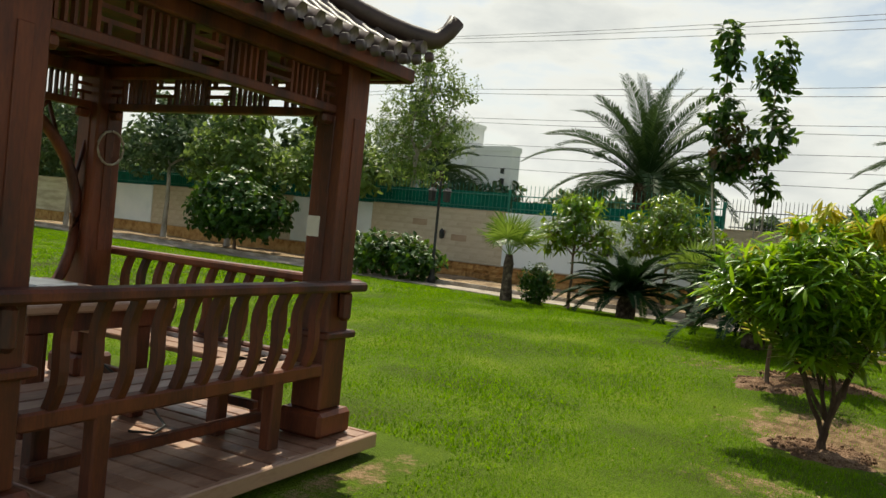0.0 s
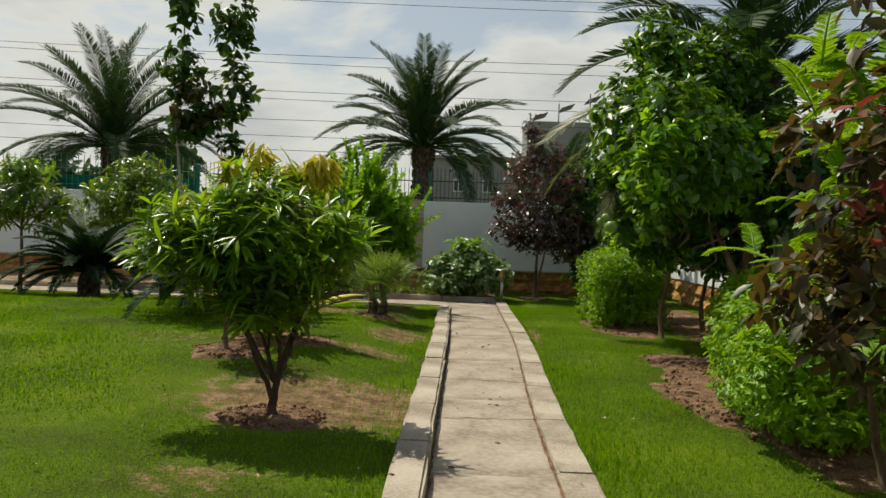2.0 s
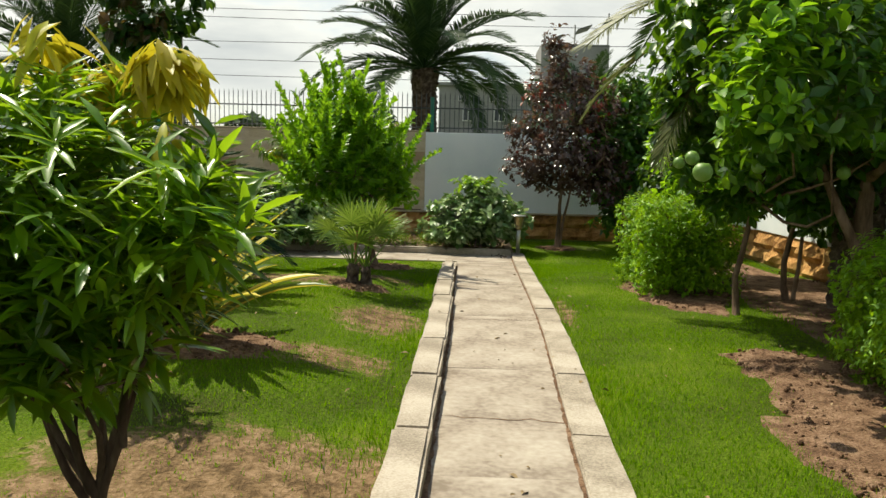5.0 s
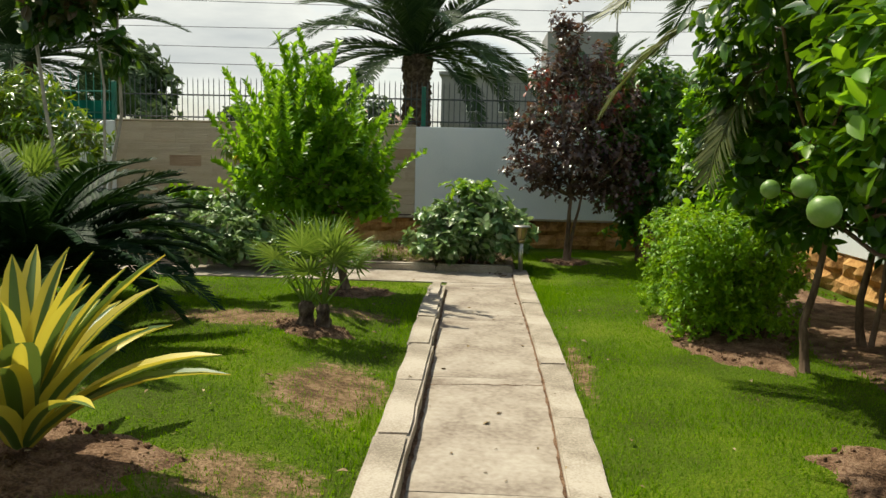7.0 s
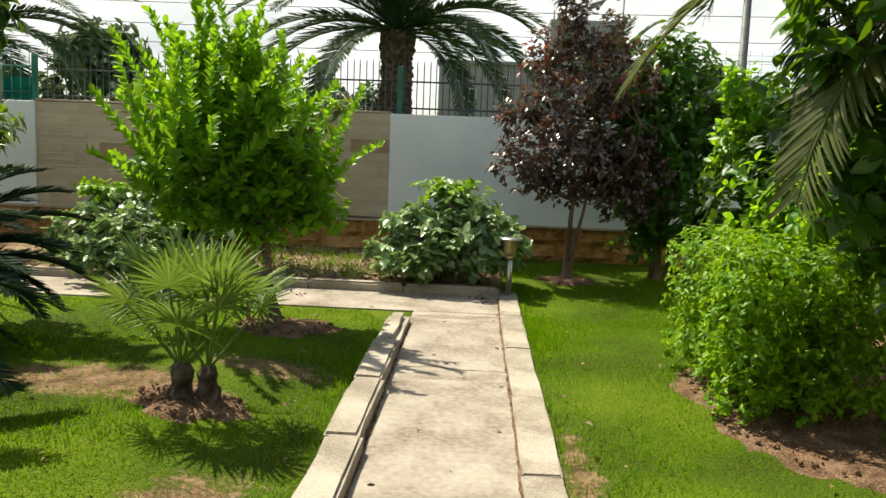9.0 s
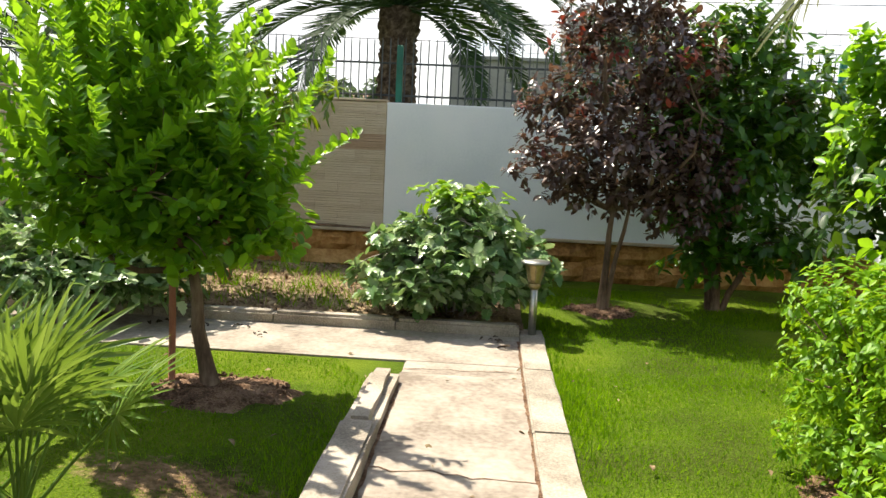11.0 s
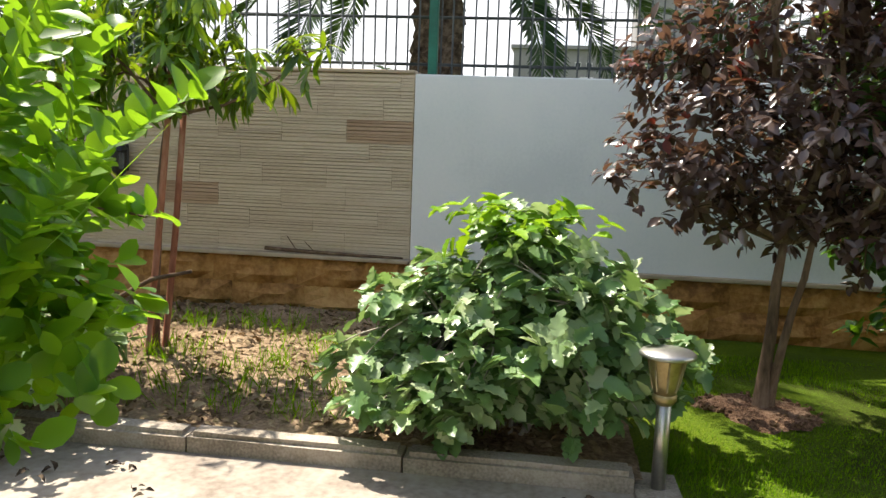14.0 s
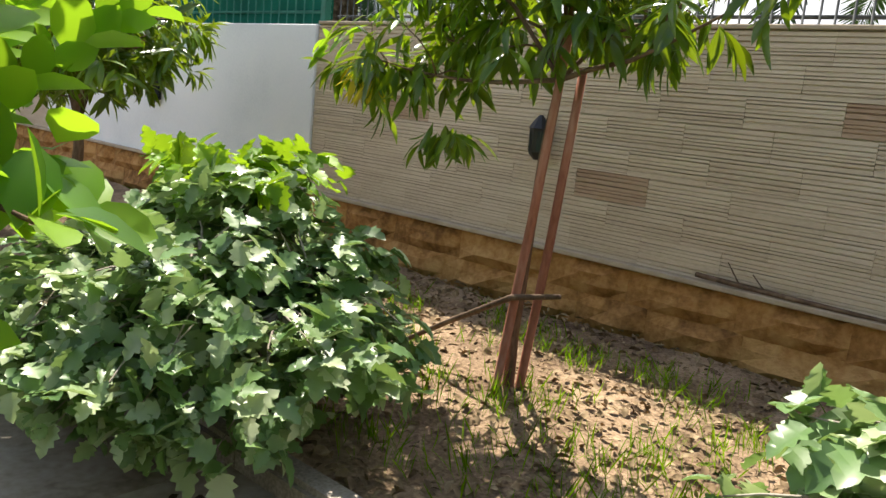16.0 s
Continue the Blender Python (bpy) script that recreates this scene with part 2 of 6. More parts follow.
L_PALM = leaf_mat("date_frond", [(0.013, 0.034, 0.013), (0.028, 0.06, 0.022), (0.06, 0.10, 0.04)], 0.55, 0.15, (0.16, 0.26, 0.05), 0.1)
L_OLDFROND = leaf_mat("old_frond", [(0.045, 0.062, 0.016), (0.095, 0.115, 0.034), (0.17, 0.175, 0.065)], 0.5, 0.25, (0.34, 0.36, 0.06), 0.3)
L_CYCAD = leaf_mat("cycad_frond", [(0.005, 0.017, 0.007), (0.010, 0.032, 0.010), (0.025, 0.06, 0.015)], 0.55, 0.10, (0.08, 0.18, 0.02), 0.08)
L_FAN = leaf_mat("fan_palm_leaf", [(0.05, 0.12, 0.018), (0.11, 0.20, 0.03), (0.22, 0.31, 0.07)], 0.42, 0.30, (0.4, 0.52, 0.05))
L_FERN = leaf_mat("feathery_leaf", [(0.06, 0.17, 0.006), (0.15, 0.32, 0.010), (0.26, 0.46, 0.02)], 0.45, 0.42, (0.5, 0.68, 0.02))
# distance haze is painted in: these leaf colours are lightened for it
L_FAR = leaf_mat("far_leaf_haze", [(0.035, 0.065, 0.03), (0.06, 0.10, 0.045), (0.10, 0.15, 0.07)], 0.7, 0.25, (0.25, 0.35, 0.10), 0.15)
L_FINE = leaf_mat("fine_leaf", [(0.04, 0.09, 0.02), (0.085, 0.15, 0.03), (0.16, 0.24, 0.06)], 0.5, 0.4, (0.4, 0.5, 0.1))
L_GRASS = leaf_mat("grass_blade", [(0.040, 0.098, 0.002), (0.104, 0.220, 0.002), (0.21, 0.32, 0.006)], 0.7, 0.40, (0.34, 0.62, 0.005), 0.1)
L_AGAVE_G = leaf_mat("agave_green", [(0.06, 0.12, 0.03), (0.11, 0.18, 0.05)], 0.45, 0.15, (0.35, 0.45, 0.05))
L_AGAVE_Y = leaf_mat("agave_yellow", [(0.52, 0.44, 0.04), (0.70, 0.58, 0.10)], 0.45, 0.3, (0.8, 0.66, 0.06))


# ---- mesh helpers ----
def np_mesh(name, V, F, mat=None, smooth=False):
    V, F = np.asarray(V, dtype=np.float32), np.asarray(F, dtype=np.int32)
    me = bpy.data.meshes.new(name)
    k = F.shape[1]
    me.vertices.add(len(V))
    me.vertices.foreach_set("co", V.ravel())
    me.loops.add(F.size)
    me.loops.foreach_set("vertex_index", F.ravel())
    me.polygons.add(len(F))
    me.polygons.foreach_set("loop_start", np.arange(0, F.size, k, dtype=np.int32))
    if smooth:
        me.polygons.foreach_set("use_smooth", np.ones(len(F), dtype=bool))
    me.update(calc_edges=True)
    if mat:
        me.materials.append(mat)
    return me


def link(name, me, parent=None, label=""):
    ob = new(name, me)
    if parent:
        ob.parent = parent
    if label:
        ob["label"] = label
    return ob


def part(name, bm, material, parent, label="", smooth=False):
    me = bpy.data.meshes.new(name)
    if smooth:
        for f in bm.faces:
            f.smooth = True
    bm.to_mesh(me)
    bm.free()
    me.materials.append(material)
    return link(name, me, parent, label)


def thing(name, at, label, category, group="", rz=0, kind=""):
    ob = new(name)
    ob.matrix_world = pose(*at, 0, 0, rz)
    return tagged(ob, label, category, group, kind)


def box_into(bm, lo, hi, bevel=0.0, m=None):
    b2 = bmesh.new()
    bmesh.ops.create_cube(b2, size=1)
    for v in b2.verts:
        v.co = Vector([(lo[i] + hi[i]) / 2 + v.co[i] * (hi[i] - lo[i]) for i in range(3)])
    if bevel:
        bmesh.ops.bevel(b2, geom=list(b2.edges), offset=bevel, segments=1, affect="EDGES")
    if m:
        bmesh.ops.transform(b2, matrix=m, verts=b2.verts)
    tmp = bpy.data.meshes.new("tmp")
    b2.to_mesh(tmp)
    b2.free()
    bm.from_mesh(tmp)
    bpy.data.meshes.remove(tmp)
    return bm


def box(lo, hi, bevel=0.0, m=None):
    return box_into(bmesh.new(), lo, hi, bevel, m)


def tube_arrays(pts, radii, sides=8, cap=True):
    P = np.array(pts, dtype=float)
    n = len(P)
    T = np.gradient(P, axis=0)
    T /= np.linalg.norm(T, axis=1)[:, None] + 1e-9
    V, F = [], []
    ref = np.array([0.0, 0.0, 1.0]) if abs(T[0][2]) < 0.9 else np.array([1.0, 0.0, 0.0])
    for i in range(n):
        a = np.cross(T[i], ref)
        a /= np.linalg.norm(a) + 1e-9
        b = np.cross(T[i], a)
        for s in range(sides):
            w = 2 * math.pi * s / sides
            V.append(P[i] + radii[i] * (math.cos(w) * a + math.sin(w) * b))
    for i in range(n - 1):
        for s in range(sides):
            s2 = (s + 1) % sides
            F.append((i * sides + s, i * sides + s2, (i + 1) * sides + s2, (i + 1) * sides + s))
    if cap:
        c0, c1 = len(V), len(V) + 1
        V += [P[0], P[-1]]
        for s in range(sides):
            s2 = (s + 1) % sides
            F.append((c0, s2, s, s))
            F.append((c1, (n - 1) * sides + s, (n - 1) * sides + s2, (n - 1) * sides + s2))
    return V, F


def tube_mesh(name, pts, radii, mat, sides=8):
    V, F = tube_arrays(pts, radii, sides, cap=False)
    me = bpy.data.meshes.new(name)
    n = len(pts)
    F = list(F) + [tuple(range(sides)), tuple((n - 1) * sides + s for s in range(sides))]
    me.from_pydata([tuple(v) for v in V], [], F)
    for p in me.polygons:
        p.use_smooth = True
    me.materials.append(mat)
    return me


def tube(name, pts, radii, mat, parent=None, sides=8, label=""):
    return link(name, tube_mesh(name, pts, radii, mat, sides), parent, label)


def lathe(profile, sides=20):
    bm = bmesh.new()
    rings = []
    for r, z in profile:
        rings.append([bm.verts.new((r * math.cos(2 * math.pi * s / sides), r * math.sin(2 * math.pi * s / sides), z)) for s in range(sides)])
    for a, b in zip(rings, rings[1:]):
        for s in range(sides):
            bm.faces.new((a[s], a[(s + 1) % sides], b[(s + 1) % sides], b[s]))
    bm.faces.new(rings[0][::-1])
    bm.faces.new(rings[-1])
    return bm


# ---- ground height ----
def smooth01(a, b, x):
    t = np.clip((x - a) / (b - a), 0, 1)
    return t * t * (3 - 2 * t)


def ground_z(x, y):
    x, y = np.asarray(x, dtype=float), np.asarray(y, dtype=float)
    h = 0.14 * smooth01(0.6, 1.7, -x) * smooth01(6.9, 8.6, y) * (1 - smooth01(12.4, 14.2, y))
    h = h + 0.02 * smooth01(0.56, 1.2, np.abs(x)) * (1 - smooth01(14.2, 15.0, y))
    return h + 0.012 * np.sin(x * 2.1 + 1.3) * np.sin(y * 1.7) * smooth01(0.7, 1.6, np.abs(x)) * (1 - smooth01(14.2, 15.0, y)) - 0.012


def gz(x, y):
    return float(ground_z(x, y))


# ---- leaves ----
def leaf_template(width=0.4, droop=0.15, fold=0.10, ends=0.0):
    """A pointed blade along +y, folded on its midrib: 8 triangles."""
    w = width / 2
    V = np.array([(0, 0, 0), (-w * 0.85, 0.3, 0), (-w, 0.55, 0), (-w * (0.55 + ends), 0.82, 0), (0, 1, 0), (w * (0.55 + ends), 0.82, 0), (w, 0.55, 0), (w * 0.85, 0.3, 0), (0, 0.32, 0), (0, 0.62, 0)], dtype=float)
    V[:, 2] = -droop * V[:, 1] ** 2 + fold * np.abs(V[:, 0]) / max(w, 1e-6) * 0.5 * width
    F = np.array([(0, 8, 1), (1, 8, 2), (8, 9, 2), (2, 9, 3), (3, 9, 4), (0, 7, 8), (7, 6, 8), (8, 6, 9), (6, 5, 9), (5, 4, 9)])
    return V, F


def lobed_template(droop=0.12):
    """A broad leaf with pointed wavy lobes."""
    half = [(0.13, 0.02), (0.33, 0.10), (0.27, 0.20), (0.44, 0.33), (0.29, 0.43), (0.37, 0.60), (0.20, 0.66), (0.19, 0.82)]
    out = [(0, 0)] + [(-x, y) for x, y in half] + [(0, 1.0)] + [(x, y) for x, y in half[::-1]]
    mid = [(0, 0.22), (0, 0.48), (0, 0.72)]
    V = np.array([(x, y, 0) for x, y in out + mid], dtype=float)
    V[:, 2] = -droop * V[:, 1] ** 2 + 0.34 * np.abs(V[:, 0]) + 0.05 * np.sin(V[:, 1] * 31) * (np.abs(V[:, 0]) > 0)
    n = len(out)
    near = [n + (0 if y < 0.34 else 1 if y < 0.62 else 2) for x, y in out]
    F = []
    for i in range(n):
        k = (i + 1) % n
        F.append((i, near[i], k))
        if near[i] != near[k]:
            F.append((near[i], near[k], k))
    return V, np.array(F)


def unit(A):
    return A / (np.linalg.norm(A, axis=-1, keepdims=True) + 1e-9)


def scatter(T, P, D, U, S):
    """Copies of template T at P, along D, upper side towards U, length S: arrays of vertices and triangles."""
    V, F = T
    D = unit(D)
    side = unit(np.cross(D, U))
    N = np.cross(side, D)
    S = np.asarray(S)[:, None, None]
    W = P[:, None, :] + S * (V[None, :, 0:1] * side[:, None, :] + V[None, :, 1:2] * D[:, None, :] + V[None, :, 2:3] * N[:, None, :])
    n, v = len(P), len(V)
    G = (F[None] + (np.arange(n) * v)[:, None, None]).reshape(-1, 3)
    return W.reshape(-1, 3), G


def join_arrays(parts):
    Vs, Fs, off = [], [], 0
    for V, F in parts:
        Vs.append(V)
        Fs.append(F + off)
        off += len(V)
    return np.vstack(Vs), np.vstack(Fs)


def crown_arrays(rng, blobs, twigs, per, length, T, spread=1.0, hang=0.2, up=0.2, gap=0.0, jitter=0.35, shell=0.45, twig=0.12, face=0.8):
    """Leaves in whorls on twigs that fill ellipsoid blobs, denser towards their outside."""
    vol = np.array([b[3] * b[4] * b[5] for b in blobs]) ** 0.7
    pick = rng.choice(len(blobs), size=twigs, p=vol / vol.sum())
    B = np.array(blobs)[pick]
    d = unit(rng.normal(size=(twigs, 3)))
    r = rng.random(twigs) ** shell
    c = B[:, :3] + d * r[:, None] * B[:, 3:6]
    if gap:
        keep = np.array([noise.noise(Vector(p) * 3.1) > -0.9 + gap for p in c])
        c, d = c[keep], d[keep]
    n = len(c)
    ax = unit(d + np.array([0, 0, up]) + rng.normal(size=(n, 3)) * 0.35)
    P = np.repeat(c, per, axis=0)
    A = np.repeat(ax, per, axis=0)
    k = n * per
    off = rng.normal(size=(k, 3))
    off = unit(off - A * np.sum(off * A, axis=1)[:, None])
    D = unit(A * (1.1 - spread * 0.7) + off * spread + np.array([0, 0, -hang]) + rng.normal(size=(k, 3)) * jitter * 0.4)
    P = P + A * (rng.random(k)[:, None] - 0.6) * twig
    U = A * 0.6 + np.array([0, 0, face]) + rng.normal(size=(k, 3)) * jitter
    S = length * (0.65 + 0.6 * rng.random(k))
    return scatter(T, P, D, U, S), c


def curve_pts(a, b, rng, bend=0.08, n=6):
    a, b = np.array(a, float), np.array(b, float)
    L = np.linalg.norm(b - a)
    off = rng.normal(size=3) * bend * L
    return [a + (b - a) * t + off * math.sin(math.pi * t) + rng.normal(size=3) * bend * 0.12 * L * (0 < i < n - 1) for i, t in enumerate(np.linspace(0, 1, n))]


def twig_arrays(rng, hubs, ends, r=0.006, limit=160):
    """Thin twigs from limb points to leaf whorls."""
    out = []
    H = np.array(hubs)
    for e in ends[:limit]:
        h = H[np.argmin(np.linalg.norm(H - e, axis=1))]
        p = curve_pts(h, e, rng, 0.08, 4)
        V, F = tube_arrays(p, [r, r * 0.8, r * 0.6, r * 0.4], 4, cap=False)
        out.append((np.array(V), np.array(F)))
    return join_arrays(out)


def plant(name, label, category, at, seed, blobs, leaf, mats, twigs, per, length, trunk=None, r0=0.04, bark=None, limbs=True, group="", extra=(), stems=(), spread=1.0, hang=0.2, up=0.2, gap=0.0, twig=0.12, shell=0.45, limb_to=1.0, sticks=120, jitter=0.35, face=0.8):
    """A tree or shrub: trunk, limbs, twigs and a crown of single leaves. Coordinates are local to the foot."""
    rng = np.random.RandomState(seed)
    bark = bark or M_BARK
    root = thing(name, (at[0], at[1], gz(*at) if len(at) == 2 else at[2]), label, category, group)
    hubs = []
    if trunk:
        k = len(trunk)
        pts = []
        for i in range(k - 1):
            a, b = np.array(trunk[i], float), np.array(trunk[i + 1], float)
            pts += [a + (b - a) * t + rng.normal(size=3) * 0.006 for t in (0, 0.5)]
        pts.append(np.array(trunk[-1], float))
        pts[0] = pts[0] - np.array([0, 0, 0.06])
        rad = [r0 * (1.25 if i == 0 else 1) * (1 - 0.45 * i / (len(pts) - 1)) for i in range(len(pts))]
        tube("trunk", pts, rad, bark, root, 9)
        hubs += pts[len(pts) // 2:]
        if limbs:
            for b in blobs:
                end = np.array(trunk[-1]) + (np.array(b[:3]) - np.array(trunk[-1])) * limb_to
                p = curve_pts(trunk[-1], end, rng, 0.1)
                tube("limb", p, [r0 * 0.5 * (1 - 0.7 * i / 5) for i in range(6)], bark, root, 6)
                hubs += p
    for st in stems:
        p = curve_pts(st[0], st[1], rng, 0.05, 7)
        p[0] = p[0] - np.array([0, 0, 0.05])
        tube("stem", p, [st[2] * (1 - 0.5 * i / 6) for i in range(7)], bark, root, 7)
        hubs += p[2:]
    if not hubs:
        hubs = [np.array((b[0] * 0.3, b[1] * 0.3, 0.05)) for b in blobs]
    (V, F), ends = crown_arrays(rng, blobs, twigs, per, length, leaf, spread, hang, up, gap, jitter, shell, twig, face)
    link("crown", np_mesh("crown", V, F, mats), root)
    if sticks:
        V, F = twig_arrays(rng, hubs, ends, 0.004 + r0 * 0.06, sticks)
        tagged(link("twig", np_mesh("twig", V, F, bark, True), root), kind="stuff")
    for nm, lab, bl, tw, pr, ln, tpl, mt, hg in extra:
        (V, F), _ = crown_arrays(rng, bl, tw, pr, ln, tpl, spread, hg, up, 0, 0.35, 0.5, twig, face)
        tagged(link(nm, np_mesh(nm, V, F, mt), root, lab), kind="stuff")
    return root


def frond_arrays(rng, base, az, elev, length, sag, leaflets, ll, width, vee=0.45, taper=True, keel=0.02):
    """A feather frond: a bowed rachis with leaflets in two rows."""
    n = 14
    pts, d = [], elev
    p = np.array(base, float)
    h = np.array([math.cos(az), math.sin(az), 0])
    for i in range(n):
        pts.append(p.copy())
        p = p + length / (n - 1) * (h * math.cos(d) + np.array([0, 0, math.sin(d)]))
        d -= sag / (n - 1) * (0.6 + 0.9 * i / n)
    pts = np.array(pts)
    V, F = tube_arrays(pts, [keel * (1 - 0.85 * i / (n - 1)) + 0.003 for i in range(n)], 4, cap=False)
    F = np.array(F)
    tri = np.vstack([F[:, [0, 1, 2]], F[:, [0, 2, 3]]])
    out = [(np.array(V), tri)]
    t = np.linspace(0.10, 0.99, leaflets)
    idx = t * (n - 1)
    i0 = np.minimum(idx.astype(int), n - 2)
    fr = (idx - i0)[:, None]
    P = pts[i0] * (1 - fr) + pts[i0 + 1] * fr
    Tn = unit(pts[i0 + 1] - pts[i0])
    side = unit(np.cross(Tn, np.array([0, 0, 1.0]) + 0 * Tn))
    upv = np.cross(side, Tn)
    Ls = ll * (np.sin(np.pi * (0.12 + 0.80 * t)) ** 0.6 if taper else 1.0) * (0.85 + 0.3 * rng.random(leaflets))
    T = leaf_template(width, 0.12, 0.2)
    for sgn in (-1, 1):
        D = Tn * (0.75 + 0.35 * t[:, None]) + side * sgn + upv * vee + rng.normal(size=(leaflets, 3)) * 0.07
        out.append(scatter(T, P, D, upv + side * sgn * -0.4, Ls))
    return join_arrays(out)


def fan_arrays(rng, base, az, elev, stalk, size, blades=18, spread_deg=240, sag=0.2):
    """A fan leaf: a stalk and stiff pointed blades that radiate from its end."""
    h = np.array([math.cos(az), math.sin(az), 0])
    d = h * math.cos(elev) + np.array([0, 0, math.sin(elev)])
    tip = np.array(base) + d * stalk
    V, F = tube_arrays([np.array(base), np.array(base) + d * stalk * 0.5 + np.array([0, 0, 0.01]), tip], [0.008, 0.006, 0.005], 4, cap=False)
    F = np.array(F)
    out = [(np.array(V), np.vstack([F[:, [0, 1, 2]], F[:, [0, 2, 3]]]))]
    side = unit(np.cross(d, np.array([0, 0, 1.0])))
    nrm = np.cross(side, d)
    a = np.radians(np.linspace(-spread_deg / 2, spread_deg / 2, blades)) + rng.normal(size=blades) * 0.03
    D = np.cos(a)[:, None] * d + np.sin(a)[:, None] * side + nrm * 0.12 + np.array([0, 0, -0.05]) * sag
    S = size * (0.72 + 0.28 * np.cos(a * 0.5)) * (0.9 + 0.2 * rng.random(blades))
    out.append(scatter(leaf_template(0.075, 0.12 + sag, 0.4), np.repeat(tip[None], blades, 0), D, np.repeat(nrm[None], blades, 0), S))
    return join_arrays(out)


# ---- ground ----
# worn places in the turf: x, y, half widths, how bare
WORN = [(-1.12, 7.2, 1.05, 0.75, 1.0), (-1.05, 9.3, 0.5, 0.35, 0.7), (-0.92, 10.75, 0.38, 0.62, 0.95), (0.72, 11.6, 0.12, 0.9, 0.8), (-1.9, 12.3, 0.75, 0.32, 0.95),
        (-1.1, 13.0, 0.5, 0.3, 0.7), (-6.2, 13.6, 1.2, 0.6, 0.9), (-3.0, 9.2, 0.8, 0.7, 0.45), (-1.5, 5.4, 0.5, 0.4, 0.5), (1.2, 9.4, 0.5, 0.9, 0.25), (-2.98, 3.6, 0.16, 0.7, 0.6)]


def worn_at(x, y):
    w = np.zeros(np.shape(x))
    for bx, by, ra, rb, k in WORN:
        q = ((x - bx) / ra) ** 2 + ((y - by) / rb) ** 2
        w = np.maximum(w, k * np.exp(-0.9 * q ** 1.3))
    return w


def lawn_material():
    """Turf that thins out to dry reddish earth where it is worn."""
    m, n, l, b = mat_base("lawn_ground")
    co = n.new("ShaderNodeTexCoord")
    tex = []
    for sc, det in ((0.9, 6), (7.0, 5), (90.0, 4), (34.0, 5)):
        t = n.new("ShaderNodeTexNoise")
        t.inputs["Scale"].default_value, t.inputs["Detail"].default_value = sc, det
        l.new(co.outputs["Object"], t.inputs["Vector"])
        tex.append(t.outputs["Fac"])

    def maths(op, a, c, d=None):
        q = n.new("ShaderNodeMath")
        q.operation = op
        for k, v in enumerate((a, c, d)):
            if v is None:
                continue
            if isinstance(v, (int, float)):
                q.inputs[k].default_value = v
            else:
                l.new(v, q.inputs[k])
        return q.outputs[0]
    turf = ramp_of(n, [(0.3, (0.044, 0.055, 0.006)), (0.5, (0.076, 0.130, 0.004)), (0.7, (0.145, 0.195, 0.008))])
    l.new(maths("MULTIPLY_ADD", tex[2], 0.6, maths("SUBTRACT", tex[0], 0.3)), turf.inputs["Fac"])
    earth = ramp_of(n, [(0.3, (0.10, 0.062, 0.030)), (0.5, (0.20, 0.128, 0.066)), (0.7, (0.31, 0.205, 0.12))])
    l.new(maths("MULTIPLY_ADD", tex[3], 0.8, maths("SUBTRACT", tex[1], 0.4)), earth.inputs["Fac"])
    at = n.new("ShaderNodeAttribute")
    at.attribute_name = "worn"
    mask = n.new("ShaderNodeMapRange")
    mask.interpolation_type = "SMOOTHSTEP"
    mask.inputs["From Min"].default_value, mask.inputs["From Max"].default_value = 0.62, 0.98
    l.new(maths("ADD", at.outputs["Fac"], maths("MULTIPLY_ADD", tex[1], 0.9, maths("MULTIPLY_ADD", tex[3], 0.5, -0.40))), mask.inputs["Value"])
    mx = n.new("ShaderNodeMix")
    mx.data_type = "RGBA"
    l.new(mask.outputs[0], mx.inputs[0])
    l.new(turf.outputs[0], mx.inputs[6])
    l.new(earth.outputs[0], mx.inputs[7])
    l.new(mx.outputs[2], b.inputs["Base Color"])
    b.inputs["Roughness"].default_value, b.inputs["Specular IOR Level"].default_value = 0.95, 0.15
    bp = n.new("ShaderNodeBump")
    bp.inputs["Strength"].default_value, bp.inputs["Distance"].default_value = 0.8, 0.03
    l.new(maths("ADD", tex[2], tex[3]), bp.inputs["Height"])
    l.new(bp.outputs[0], b.inputs["Normal"])
    return m


def build_ground():
    xs = np.unique(np.concatenate([[-600, -300, -150, -90, -60], np.arange(-40, -8, 1.0), np.arange(-8, 4.6, 0.15), np.arange(4.6, 12, 1.0), [20, 40, 90, 200, 600]]))
    ys = np.unique(np.concatenate([[-200, -60, -20], np.arange(-10, 2, 1.0), np.arange(2, 19.2, 0.15), np.arange(19.5, 40, 2.0), [60, 100, 200, 500, 900]]))
    X, Y = np.meshgrid(xs, ys)
    Z = ground_z(X, Y)
    Z = np.where(Y > 16.3, Z + 0.035 * np.sin(X * 3.3 + 0.7 * Y) * np.sin(Y * 4.1 + X) * (Y < 19), Z)
    V = np.stack([X, Y, Z], -1).reshape(-1, 3)
    nx, ny = len(xs), len(ys)
    i = np.arange(nx - 1)[None] + nx * np.arange(ny - 1)[:, None]
    i = i.ravel()
    F = np.stack([i, i + 1, i + 1 + nx, i + nx], -1)
    ob = link("ground", np_mesh("ground", V, F, lawn_material(), True))
    worn = ob.data.attributes.new("worn", "FLOAT", "POINT")
    worn.data.foreach_set("value", worn_at(X, Y).ravel().astype(np.float32))
    return tagged(ob, "mown green lawn with bare and dry spots", "lawn", kind="structure")


ground = build_ground()


